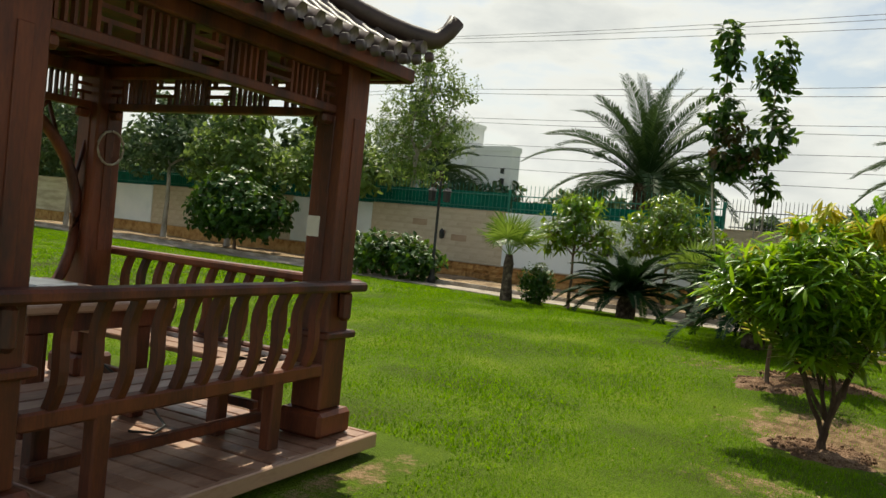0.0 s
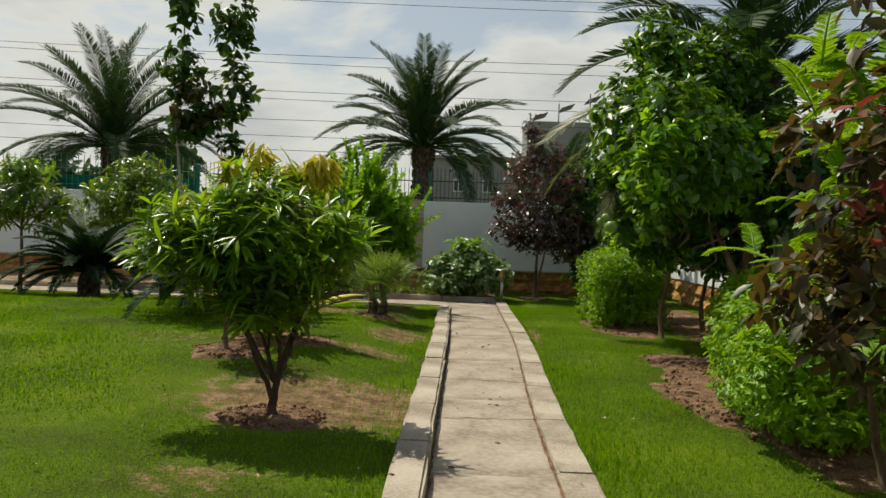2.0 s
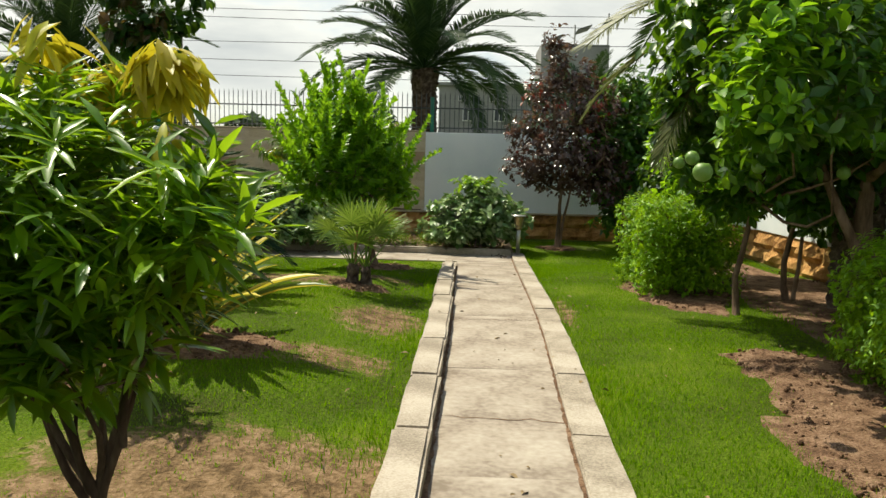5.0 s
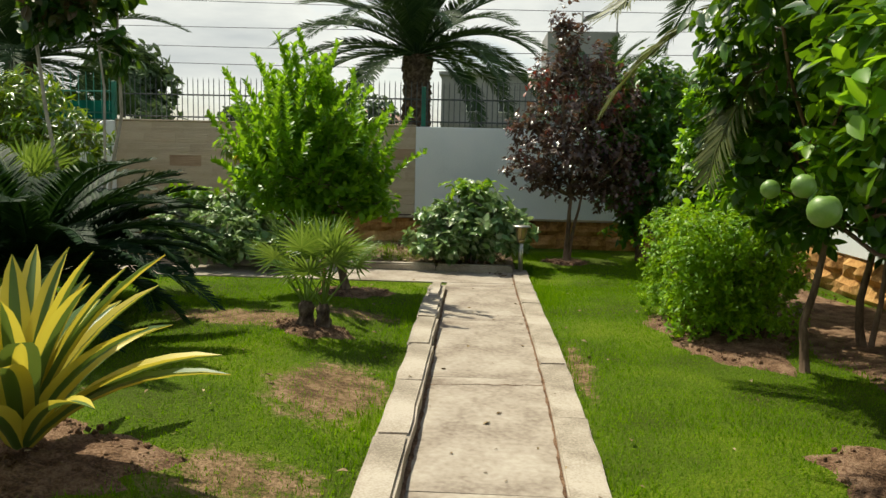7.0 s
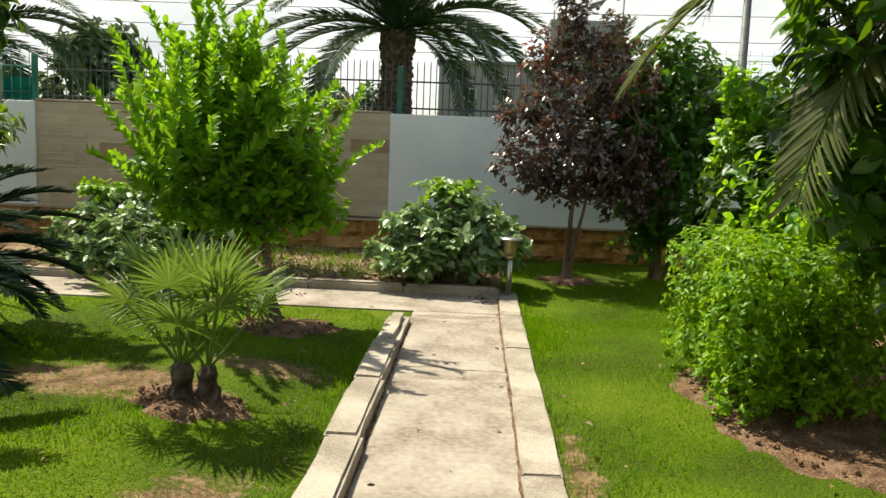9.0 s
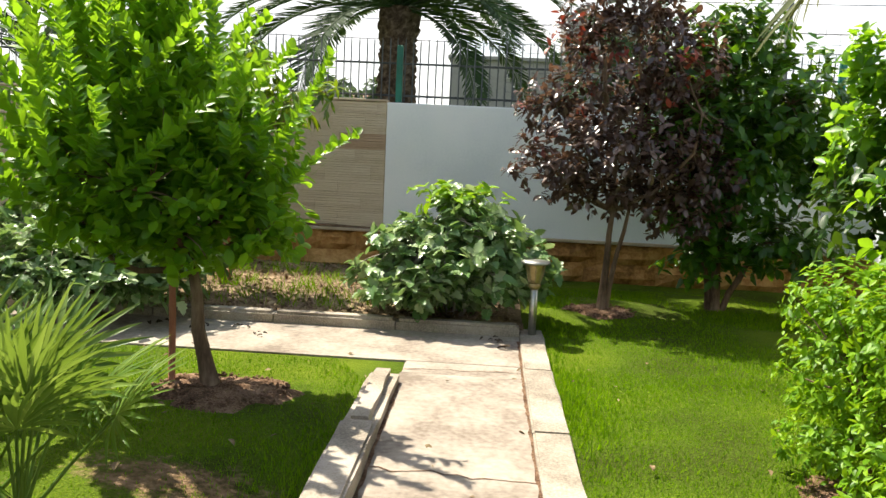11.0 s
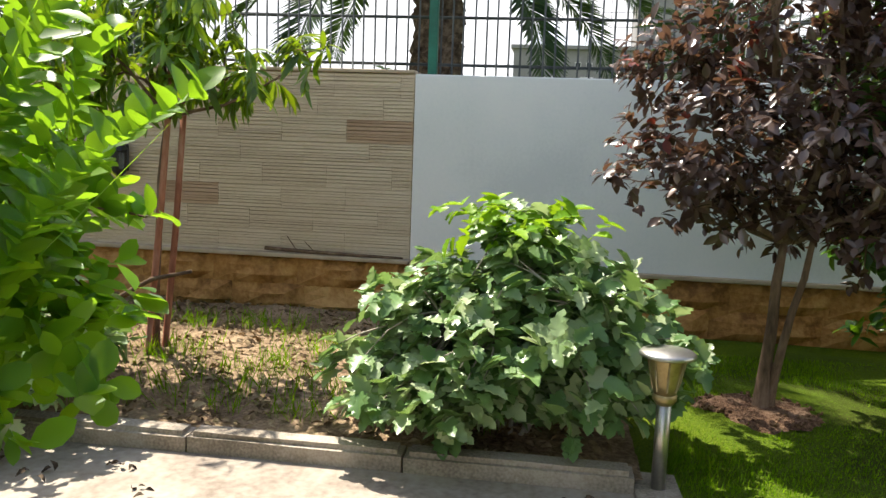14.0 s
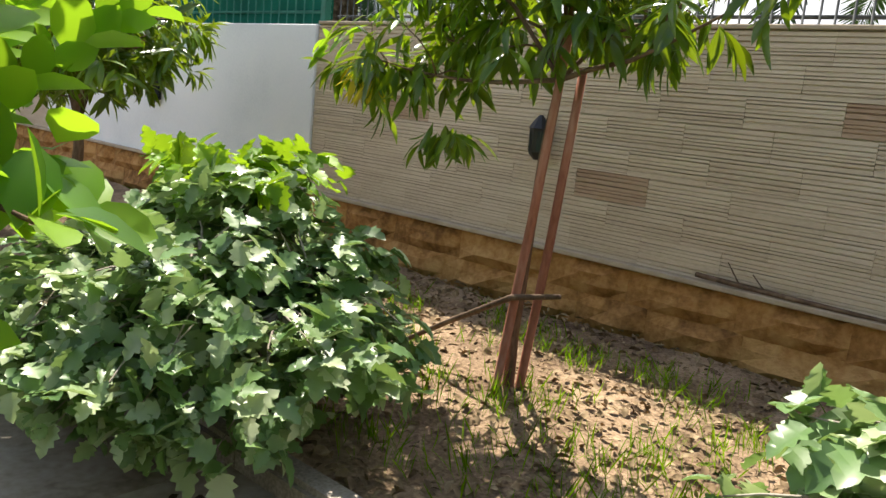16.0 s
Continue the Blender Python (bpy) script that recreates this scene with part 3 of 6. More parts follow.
def patch(name, x, y, rx, ry, mat, label, seed, lift=0.012, clods=0, rough=0.25, rz=0.0):
    """An irregular spot of bare soil, a little domed, that lies on the lawn."""
    rng = np.random.RandomState(seed)
    n, rings = 64, 7
    ang = np.linspace(0, 2 * np.pi, n, endpoint=False)
    wob = 1 + rough * (0.5 * np.sin(ang * 3 + rng.rand() * 6) + 0.35 * np.sin(ang * 5 + rng.rand() * 6) + 0.3 * np.sin(ang * 9 + rng.rand() * 6)) + rng.normal(size=n) * (0.035 if clods > 150 else 0.12)
    V, F = [], []
    for k in range(rings):
        f = (k + 0.001) / (rings - 1)
        for j in range(n):
            px, py = rx * f * wob[j] * math.cos(ang[j]), ry * f * wob[j] * math.sin(ang[j])
            px, py = px * math.cos(rz) - py * math.sin(rz), px * math.sin(rz) + py * math.cos(rz)
            z = gz(x + px, y + py) + lift * (1 - f ** 4) * 1.4 - 0.006 * (f > 0.95) + 0.004 + rng.normal() * 0.004 * (f < 0.95)
            V.append((px, py, z))
    for k in range(rings - 1):
        for j in range(n):
            a, b = k * n + j, k * n + (j + 1) % n
            F.append((a, b, b + n, a + n))
    ob = link(name, np_mesh(name, V, F, mat, True))
    ob.location = (x, y, 0)
    tagged(ob, label, "soil", kind="structure")
    if clods:
        T = (np.array([(1, 0, 0), (-1, 0, 0), (0, 1, 0), (0, -1, 0), (0, 0, 1), (0, 0, -1)], float) * 0.5, np.array([(0, 2, 4), (2, 1, 4), (1, 3, 4), (3, 0, 4), (2, 0, 5), (1, 2, 5), (3, 1, 5), (0, 3, 5)]))
        rr, aa = np.sqrt(rng.rand(clods)), rng.rand(clods) * 2 * np.pi
        px, py = rx * 0.95 * rr * np.cos(aa), ry * 0.95 * rr * np.sin(aa)
        P = np.stack([px, py, ground_z(x + px, y + py) + lift + 0.004], -1)
        V, F = scatter(T, P, rng.normal(size=(clods, 3)), rng.normal(size=(clods, 3)), 0.012 + 0.035 * rng.rand(clods) ** 2)
        c = link("soil_clods", np_mesh("soil_clods", V, F, mat), ob)
        tagged(c, kind="stuff")
    return ob


# planting bed between the cross path and the wall
def build_bed():
    xs, ys = np.arange(-34, 0.45, 0.12), np.arange(16.15, 19.01, 0.12)
    X, Y = np.meshgrid(xs, ys)
    rng = np.random.RandomState(3)
    Z = 0.045 + 0.02 * np.sin(X * 2.3 + Y) * np.sin(Y * 3.1) + rng.normal(size=X.shape) * 0.007
    V = np.stack([X, Y, Z], -1).reshape(-1, 3)
    nx = len(xs)
    i = (np.arange(nx - 1)[None] + nx * np.arange(len(ys) - 1)[:, None]).ravel()
    F = np.stack([i, i + 1, i + 1 + nx, i + nx], -1)
    ob = link("planting_bed", np_mesh("planting_bed", V, F, M_SAND, True))
    tagged(ob, "sandy planting bed with dry litter along the wall", "soil", kind="structure")
    n = 6000
    P = np.stack([rng.uniform(-5.5, 0.3, n), 16.28 + 2.64 * rng.rand(n), np.full(n, 0.068)], -1)
    V, F = scatter(leaf_template(0.55, 0.3, 0.5), P, rng.normal(size=(n, 3)) * (1, 1, 0.25), rng.normal(size=(n, 3)) * (0.4, 0.4, 0.2) + (0, 0, 1), 0.02 + 0.05 * rng.rand(n))
    tagged(link("leaf_litter", np_mesh("leaf_litter", V, F, M_LITTER), ob), kind="stuff")
    n = 1000
    c = np.stack([rng.uniform(-4.6, -0.2, n), 16.4 + 2.1 * rng.rand(n), np.full(n, 0.05)], -1)
    c = c[np.array([noise.noise(Vector(p) * 2.0) > -0.12 for p in c])]
    P = np.repeat(c, 5, 0) + rng.normal(size=(len(c) * 5, 3)) * (0.03, 0.03, 0)
    D = rng.normal(size=P.shape) * (0.35, 0.35, 0.1) + (0, 0, 1)
    V, F = scatter(leaf_template(0.05, 0.3, 0.3), P, D, rng.normal(size=P.shape), 0.05 + 0.10 * rng.rand(len(P)))
    tagged(link("grass_tufts", np_mesh("grass_tufts", V, F, L_GRASS), ob), kind="stuff")


build_bed()


# ---- concrete path ----
def slab_mesh(name, w, l, h, mat, seed, bevel=0.012, wob=0.006):
    rng = np.random.RandomState(seed)
    bm = box((-w / 2, 0, 0), (w / 2, l, h))
    bmesh.ops.subdivide_edges(bm, edges=[e for e in bm.edges if abs((e.verts[0].co - e.verts[1].co).y) > l * 0.5], cuts=3)
    bmesh.ops.bevel(bm, geom=[e for e in bm.edges if min(v.co.z for v in e.verts) > h * 0.9 and len(e.link_faces) == 2 and e.calc_face_angle(0) > 0.5], offset=bevel, segments=2, affect="EDGES")
    for v in bm.verts:
        v.co += Vector((rng.normal() * wob, 0, rng.normal() * wob * 0.3 if v.co.z > h * 0.5 else 0))
    me = bpy.data.meshes.new(name)
    bm.to_mesh(me)
    bm.free()
    me.materials.append(mat)
    return me


path_walk = tagged(new("path"), "weathered concrete garden path with cracked joints", "path", kind="structure")
slab_meshes = [slab_mesh("slab", 0.85, 1.859, 0.08, M_CONC, s, 0.002, 0.003) for s in range(3)]


def right_edge(y):
    """Middle of the edging strip on the wall side of the path."""
    return 0.412 + 0.108 * float(smooth01(6.2, 11.4, y)) - 0.025 * float(smooth01(12, 15, y))


def left_edge(y):
    """Middle of the raised kerb on the lawn side of the path."""
    return -0.437 - 0.038 * float(smooth01(10.5, 14, y))


for i, y in enumerate(np.arange(-5.5, 14.5, 1.86)):
    o = link("slab", slab_meshes[i % 3], path_walk)
    o.location = (0.025, y, -0.08)
slab_cross = [slab_mesh("slab", 0.87, 2.981, 0.08, M_CONC, s + 9, 0.002, 0.002) for s in range(2)]
for i, x in enumerate(np.arange(0.40, -36, -2.982)):
    o = link("slab", slab_cross[i % 2], path_walk)
    o.matrix_world = pose(x, 15.672, -0.0785, 0, 0, 90)
o = link("slab", slab_mesh("slab", 0.785, 0.30, 0.08, M_CONC, 31, 0.006, 0.004), path_walk)
o.location = (0, 14.955, -0.0805)

kerb_left = tagged(new("kerb_left"), "raised concrete kerb with a chipped inner edge beside the path", "kerb", kind="structure")
km = [slab_mesh("kerb_stone", 0.18, 0.978, 0.19, M_KERB, s + 20, 0.016, 0.0035) for s in range(4)]
worn_end = slab_mesh("kerb_stone", 0.18, 0.978, 0.19, M_KERB, 29, 0.045, 0.003)
for i, y in enumerate(np.arange(14.74 - 0.98, -5, -0.98)):
    o = link("kerb_stone", km[i % 4] if i else worn_end, kerb_left)
    o.location = (left_edge(y + 0.5) + 0.003 * math.sin(i * 2.3), y, -0.095 + 0.004 * math.sin(i * 1.7))
kerb_right = tagged(new("kerb_right"), "flush concrete edging strip with open joints beside the path", "kerb", kind="structure")
kr = [slab_mesh("kerb_stone", 0.19, 1.177, 0.13, M_KERB, s + 30, 0.008, 0.0035) for s in range(4)]


for i, y in enumerate(np.arange(16.30 - 1.18, -5, -1.18)):
    o = link("kerb_stone", kr[i % 4], kerb_right)
    xa, xb = right_edge(y), right_edge(y + 1.18)
    o.matrix_world = pose(xa, y, -0.103 + 0.003 * math.sin(i * 2.7), 0, 0, -math.degrees(math.atan2(xb - xa, 1.18)))
kerb_back = tagged(new("kerb_back"), "raised concrete kerb that holds the planting bed", "kerb", kind="structure")
kb = [slab_mesh("kerb_stone", 0.13, 0.97, 0.19, M_KERB, s + 40, 0.022, 0.0025) for s in range(4)]
for i, x in enumerate(np.arange(0.40, -35, -0.98)):
    o = link("kerb_stone", kb[i % 4], kerb_back)
    o.matrix_world = pose(x, 16.17, -0.1 + 0.004 * math.sin(i * 1.3), 0, 0, 90)

# transverse cracks and soil in the joint
def crack(x0, y0, x1, y1, seed, w=0.006):
    rng = np.random.RandomState(seed)
    n = 14
    pts = [np.array((x0 + (x1 - x0) * t, y0 + (y1 - y0) * t + rng.normal() * 0.012, 0.0025)) for t in np.linspace(0, 1, n)]
    V, F = [], []
    for i, p in enumerate(pts):
        q = w * (0.4 + rng.rand())
        V += [(p[0], p[1] - q, 0.0025), (p[0], p[1] + q, 0.0025)]
        if i:
            F.append((2 * i - 2, 2 * i, 2 * i + 1, 2 * i - 1))
    link("crack", np_mesh("crack", V, F, M_SOIL), path_walk)


for i, y in enumerate((6.9, 8.35, 11.05, 13.4, 15.05)):
    crack(-0.38, y, 0.41, y + 0.05 * (-1) ** i, 50 + i, 0.005)


def joint_soil(edge, seed, w=0.014, stop=16.0):
    rng = np.random.RandomState(seed)
    V, F = [], []
    for i, y in enumerate(np.arange(3.0, stop, 0.06)):
        q, x = w * (0.3 + rng.rand()), edge(y)
        V += [(x - q, y, 0.004), (x + q, y, 0.004)]
        if i:
            F.append((2 * i - 2, 2 * i - 1, 2 * i + 1, 2 * i))
    tagged(link("joint_soil", np_mesh("joint_soil", V, F, M_SOIL), path_walk), kind="stuff")


joint_soil(lambda y: left_edge(y) + 0.098, 61, 0.014, 14.74)
joint_soil(lambda y: right_edge(y) - 0.103, 62, 0.012)

# ---- boundary walls ----
WALL_Y, WALL_TOP, PL = 19.05, 1.91, 0.46
wall_back = tagged(new("wall_back"), "boundary wall of ribbed sandstone and white painted panels", "wall", kind="structure")


def rib_block(name, w, h, mat, seed, d=0.032):
    """A stone slab with uneven sawn horizontal ribs."""
    rng = np.random.RandomState(seed)
    V, F = [], []
    prof = [(0.0, 0.0), (d, 0.0)]
    cuts = np.cumsum(0.6 + 0.8 * rng.rand(7))
    cuts = np.concatenate([[0], cuts / cuts[-1]]) * h
    for z0, z1 in zip(cuts, cuts[1:]):
        g = 0.004 + 0.012 * rng.rand()
        prof += [(d, z0 + 0.001), (d - 0.001, z0 + (z1 - z0) * 0.74), (d - g, z0 + (z1 - z0) * 0.82), (d - g, z1 - 0.001)]
    prof += [(d, h), (0.0, h)]
    for y, z in prof:
        V += [(0, -y, z), (w, -y, z)]
    n = len(prof)
    for i in range(n - 1):
        F.append((2 * i, 2 * i + 1, 2 * i + 3, 2 * i + 2))
    me = bpy.data.meshes.new(name)
    me.from_pydata(V, [], F + [tuple(range(0, 2 * n, 2)), tuple(range(2 * n - 1, 0, -2))])
    me.materials.append(mat)
    return me


def back_panel(x0, x1, white):
    name = "white_panel" if white else "wall_core"
    y0 = WALL_Y if white else WALL_Y + 0.06
    part(name, box((x0, y0, PL), (x1, WALL_Y + 0.30, WALL_TOP), 0.008 if white else 0), M_WHITE if white else M_STONE, wall_back, "white painted render" if white else "")


PANELS = [(-1.10, 4.10, True), (-6.06, -1.105, False), (-11.9, -6.065, True), (-16.7, -11.905, False), (-20.2, -16.705, True), (-28.1, -20.205, False), (-34.0, -28.105, True), (-48.0, -34.005, False)]
for x0, x1, wh in PANELS:
    back_panel(x0, x1, wh)
part("wall_footing", box((-48, WALL_Y + 0.03, -0.25), (4.1, WALL_Y + 0.30, PL - 0.002)), M_PLINTH, wall_back)

wall_right = tagged(new("wall_right"), "white painted boundary wall on a rust-coloured rock plinth", "wall", kind="structure")
WX = 4.10
part("white_panel", box((WX, -14, PL), (WX + 0.28, WALL_Y + 0.30, WALL_TOP + 0.45), 0.008), M_WHITE, wall_right)
part("wall_footing", box((WX + 0.03, -14, -0.25), (WX + 0.28, WALL_Y + 0.30, PL - 0.002)), M_PLINTH, wall_right)
for yy in (16.6, 12.9, 9.2):
    part("pilaster", box((WX - 0.05, yy - 0.14, PL), (WX - 0.001, yy + 0.14, WALL_TOP + 0.45), 0.006), M_WHITE, wall_right)


def rock_mesh(seed, w, h, d=0.075):
    rng = np.random.RandomState(seed)
    bm = bmesh.new()
    nx, nz = 5, 4
    g = [[bm.verts.new((w * i / (nx - 1), -(0.01 if i in (0, nx - 1) or k in (0, nz - 1) else d * (0.45 + 0.75 * rng.rand())), h * k / (nz - 1))) for i in range(nx)] for k in range(nz)]
    for k in range(nz - 1):
        for i in range(nx - 1):
            bm.faces.new((g[k][i], g[k][i + 1], g[k + 1][i + 1], g[k + 1][i]))
    me = bpy.data.meshes.new("rock")
    bm.to_mesh(me)
    bm.free()
    me.materials.append(M_PLINTH)
    return me


ROCKS = [rock_mesh(70 + i, 0.52 + 0.1 * (i % 4), 0.235) for i in range(8)]


def rock_row(parent, start, stop, z, along_y=False, off=0.0):
    s, i = start, 0
    rng = np.random.RandomState(int(abs(start * 10 + z * 100)))
    while s > stop:
        k = rng.randint(8)
        w = 0.52 + 0.1 * (k % 4)
        o = link("rock", ROCKS[k], parent)
        o.matrix_world = pose(WX + 0.035, s, z, 0, 0, -90) if along_y else pose(s - w, WALL_Y + 0.035, z)
        s -= w - 0.004


rock_row(wall_back, 4.08, -14, -0.02)
rock_row(wall_back, 4.02, -14, 0.205)
rock_row(wall_right, WALL_Y - 0.02, 6, -0.02, True)
rock_row(wall_right, WALL_Y - 0.3, 6, 0.205, True)
for x0, x1, wh in PANELS:
    part("plinth_ledge", box((x0, WALL_Y - 0.05, PL - 0.022), (x1, WALL_Y + 0.058 if not wh else WALL_Y - 0.001, PL + 0.012), 0.006), M_LEDGE, wall_back, "thin stone ledge")
    if not wh:
        part("coping", box((x0, WALL_Y + 0.012, WALL_TOP + 0.002), (x1, WALL_Y + 0.30, WALL_TOP + 0.03), 0.006), M_LEDGE, wall_back, "thin stone coping")

# ribbed slabs
RIB_W, RIB_H = 0.53, 0.18
rib_set = [rib_block("ribbed_slab", RIB_W - 0.0015, RIB_H - 0.0015, M_STONE, 500 + k) for k in range(6)]
rib_b = rib_block("ribbed_slab", RIB_W - 0.0015, RIB_H - 0.0015, M_STONE_BR, 520)


def rib_panel(x0, x1, brown=()):
    rows = int(round((WALL_TOP - PL) / RIB_H))
    hh = (WALL_TOP - PL - 0.014) / rows
    for r in range(rows):
        x = x1 - 0.004
        i = 0
        first = (0, 0.5, 0, 0.3, 0.65, 0, 0.45, 0.2)[r % 8] * RIB_W
        if first:
            o = link("ribbed_slab", rib_set[(r * 5 + 3) % 6], wall_back)
            o.matrix_world = Matrix.Translation((x - first, WALL_Y + 0.058, PL + 0.013 + r * hh)) @ Matrix.Diagonal((first / RIB_W, 1, hh / RIB_H, 1))
            x -= first
        while x > x0 + 0.02:
            w = min(RIB_W, x - x0)
            o = link("ribbed_slab", rib_b if (r, i) in brown else rib_set[(r * 7 + i * 5 + i * i) % 6], wall_back)
            o.matrix_world = Matrix.Translation((x - w, WALL_Y + 0.058, PL + 0.013 + r * hh)) @ Matrix.Diagonal((w / RIB_W, 1, hh / RIB_H, 1))
            x -= w
            i += 1


rib_panel(-6.06, -1.105, {(5, 0), (2, 3), (4, 6)})
rib_panel(-16.7, -11.905, {(3, 2), (5, 5)})
rib_panel(-28.1, -20.205, {(2, 4), (4, 8)})

# ---- fences on the walls ----
fence = tagged(new("fence"), "dark steel picket fence with green posts on the wall", "fence", kind="structure")


def spike_bar(mat, h, r=0.008):
    return tube_mesh("picket", [(0, 0, 0), (0, 0, h - 0.06), (0, 0, h)], [r, r, 0.001], mat, 4)


bar_dark, bar_green = spike_bar(M_BAR, 0.74, 0.0075), spike_bar(M_BARGREEN, 0.80)
FZ = WALL_TOP + 0.028
for i, x in enumerate(np.arange(-5.95, 4.05, 0.088)):
    o = link("picket", bar_dark, fence)
    o.location = (x + 0.004 * math.sin(i * 2.1), WALL_Y + 0.16, FZ - 0.03)
for z in (0.06, 0.42):
    tube("rail", [(-6.0, WALL_Y + 0.175, FZ + z), (4.1, WALL_Y + 0.175, FZ + z)], [0.012, 0.012], M_BAR, fence, 4)
fence_green = tagged(new("fence"), "green picket fence backed with dark green cloth on the wall", "fence", kind="structure")
for i, x in enumerate(np.arange(-30, -6.2, 0.13)):
    o = link("picket", bar_green, fence_green)
    o.location = (x, WALL_Y + 0.16, FZ - 0.03)
for z in (0.10, 0.45):
    tube("rail", [(-34, WALL_Y + 0.175, FZ + z), (-6.1, WALL_Y + 0.175, FZ + z)], [0.014, 0.014], M_BARGREEN, fence_green, 4)
part("cloth", box((-34, WALL_Y + 0.20, FZ), (-11.9, WALL_Y + 0.215, FZ + 0.52)), M_NET, fence_green, "dark green shade cloth")
part("cloth", box((-11.85, WALL_Y + 0.20, FZ), (-6.12, WALL_Y + 0.215, FZ + 0.30)), M_NET, fence_green, "dark green shade cloth")
for x in (-6.12, -0.99, -11.9, -16.7, -20.2, 3.9):
    part("post", box((x - 0.035, WALL_Y + 0.10, FZ - 0.04), (x + 0.035, WALL_Y + 0.17, FZ + 0.62), 0.008), M_METAL_GREEN, fence if x > -1.2 else fence_green, "green steel post")
# thin welded mesh behind the right bay
for i, z in enumerate(np.arange(0.05, 1.0, 0.11)):
    tube("wire", [(0.2, WALL_Y + 0.25, FZ + z), (4.1, WALL_Y + 0.25, FZ + z)], [0.0025, 0.0025], M_BAR, fence, 3)
for i, x in enumerate(np.arange(0.2, 4.1, 0.16)):
    tube("wire", [(x, WALL_Y + 0.25, FZ), (x, WALL_Y + 0.25, FZ + 1.0)], [0.0025, 0.0025], M_BAR, fence, 3)


# ---- gazebo ----
def build_gazebo():
    g = thing("gazebo", (-3.42, 3.72, 0.0), "dark red-brown timber gazebo with lattice frieze and tiled roof", "gazebo", rz=8.3)
    S, DT = 1.93, 0.13
    x0, x1 = -S - 0.42, 0.26
    # deck
    y = -S - 0.42
    rng = np.random.RandomState(5)
    while y < 0.20:
        cut = x0 + 0.6 + 1.4 * rng.rand()
        for a, b in ((x0, cut - 0.003), (cut + 0.003, x1 - 0.03)):
            part("plank", box((a, y, DT - 0.028 + rng.normal() * 0.001), (b, y + 0.107, DT + rng.normal() * 0.0025), 0.005), M_DECK, g)
        y += 0.116
    part("edge_board", box((x1 - 0.028, -S - 0.42, DT - 0.075), (x1 + 0.012, 0.235, DT + 0.004), 0.006), M_DECK, g)
    part("edge_board", box((x0, 0.20, DT - 0.075), (x1 - 0.03, 0.235, DT + 0.003), 0.006), M_DECK, g)
    # black block set back under the planks, in place of the deep shade there
    part("base", box((x0 + 0.1, -S - 0.3, -0.05), (x1 - 0.10, 0.10, DT - 0.03)), M_BLACK, g, "black block standing in for the shade under the deck")
    # posts
    for px, py in ((0, 0), (-S, 0), (0, -S), (-S, -S)):
        post = part("post", box((px - 0.1, py - 0.1, DT + 0.14), (px + 0.1, py + 0.1, 2.14), 0.012), M_WOOD, g)
        for s in (-1, 1):
            part("moulding", box((px - 0.03, py + s * 0.1 - 0.008, 0.95), (px + 0.03, py + s * 0.1 + 0.008, 1.85), 0.003), M_WOOD, post)
            part("moulding", box((px + s * 0.1 - 0.008, py - 0.03, 0.95), (px + s * 0.1 + 0.008, py + 0.03, 1.85), 0.003), M_WOOD, post)
        part("post_base", box((px - 0.145, py - 0.145, DT + 0.002), (px + 0.145, py + 0.145, DT + 0.14), 0.02), M_WOOD, post)
        part("post_cap", box((px - 0.135, py - 0.135, 0.66), (px + 0.135, py + 0.135, 0.70), 0.01), M_WOOD, post)

    def balustrade(a, b, nrm, seat=True):
        """A bench with curved balusters between the posts a and b; nrm points outwards."""
        a, b, nrm = Vector((*a, 0)), Vector((*b, 0)), Vector((*nrm, 0))
        d = (b - a).normalized()
        L = (b - a).length

        def P(s, out, z):
            q = a + d * s + nrm * out
            return (q.x, q.y, z)
        rot = Matrix.Translation((a.x, a.y, 0)) @ Matrix(((d.x, nrm.x, 0, 0), (d.y, nrm.y, 0, 0), (0, 0, 1, 0), (0, 0, 0, 1)))
        part("top_rail", box((-0.10, 0.10, 0.925), (L + 0.10, 0.21, 0.975), 0.012, rot), M_WOOD, g)
        part("lower_rail", box((0.10, 0.03, 0.46), (L - 0.10, 0.10, 0.53), 0.01, rot), M_WOOD, g)
        for s in (0.0, L):
            part("bracket", box((s - 0.03, 0.10, 0.76), (s + 0.03, 0.17, 0.925), 0.02, rot), M_WOOD, g)
        n = int(L / 0.155)
        for i in range(1, n):
            s = 0.08 + (L - 0.16) * i / n
            pts = [P(s, 0.07 + 0.085 * u + 0.020 * math.sin(u * 2 * math.pi), 0.52 + 0.41 * u) for u in np.linspace(0, 1, 9)]
            bm = bmesh.new()
            rows = []
            for p in pts:
                v = Vector(p)
                rows.append([bm.verts.new(v + d * sx * 0.02 + nrm * sy * 0.022) for sx, sy in ((-1, -1), (1, -1), (1, 1), (-1, 1))])
            for r, q in zip(rows, rows[1:]):
                for k in range(4):
                    bm.faces.new((r[k], r[(k + 1) % 4], q[(k + 1) % 4], q[k]))
            part("baluster", bm, M_WOOD, g)
        if seat:
            for k in range(3):
                part("seat_board", box((0.10, -0.36 + 0.125 * k, 0.485), (L - 0.10, -0.245 + 0.125 * k, 0.515), 0.006, rot), M_DECK, g)
            for s in (0.45, L - 0.45):
                for o in (-0.32, 0.03):
                    part("bench_leg", box((s - 0.04, o, DT + 0.002), (s + 0.04, o + 0.07, 0.484), 0.008, rot), M_WOOD, g)
            part("stretcher", box((0.30, -0.16, 0.21), (L - 0.30, -0.11, 0.26), 0.008, rot), M_WOOD, g)

    balustrade((0, -S), (0, 0), (1, 0))
    balustrade((0, 0), (-S, 0), (0, 1))

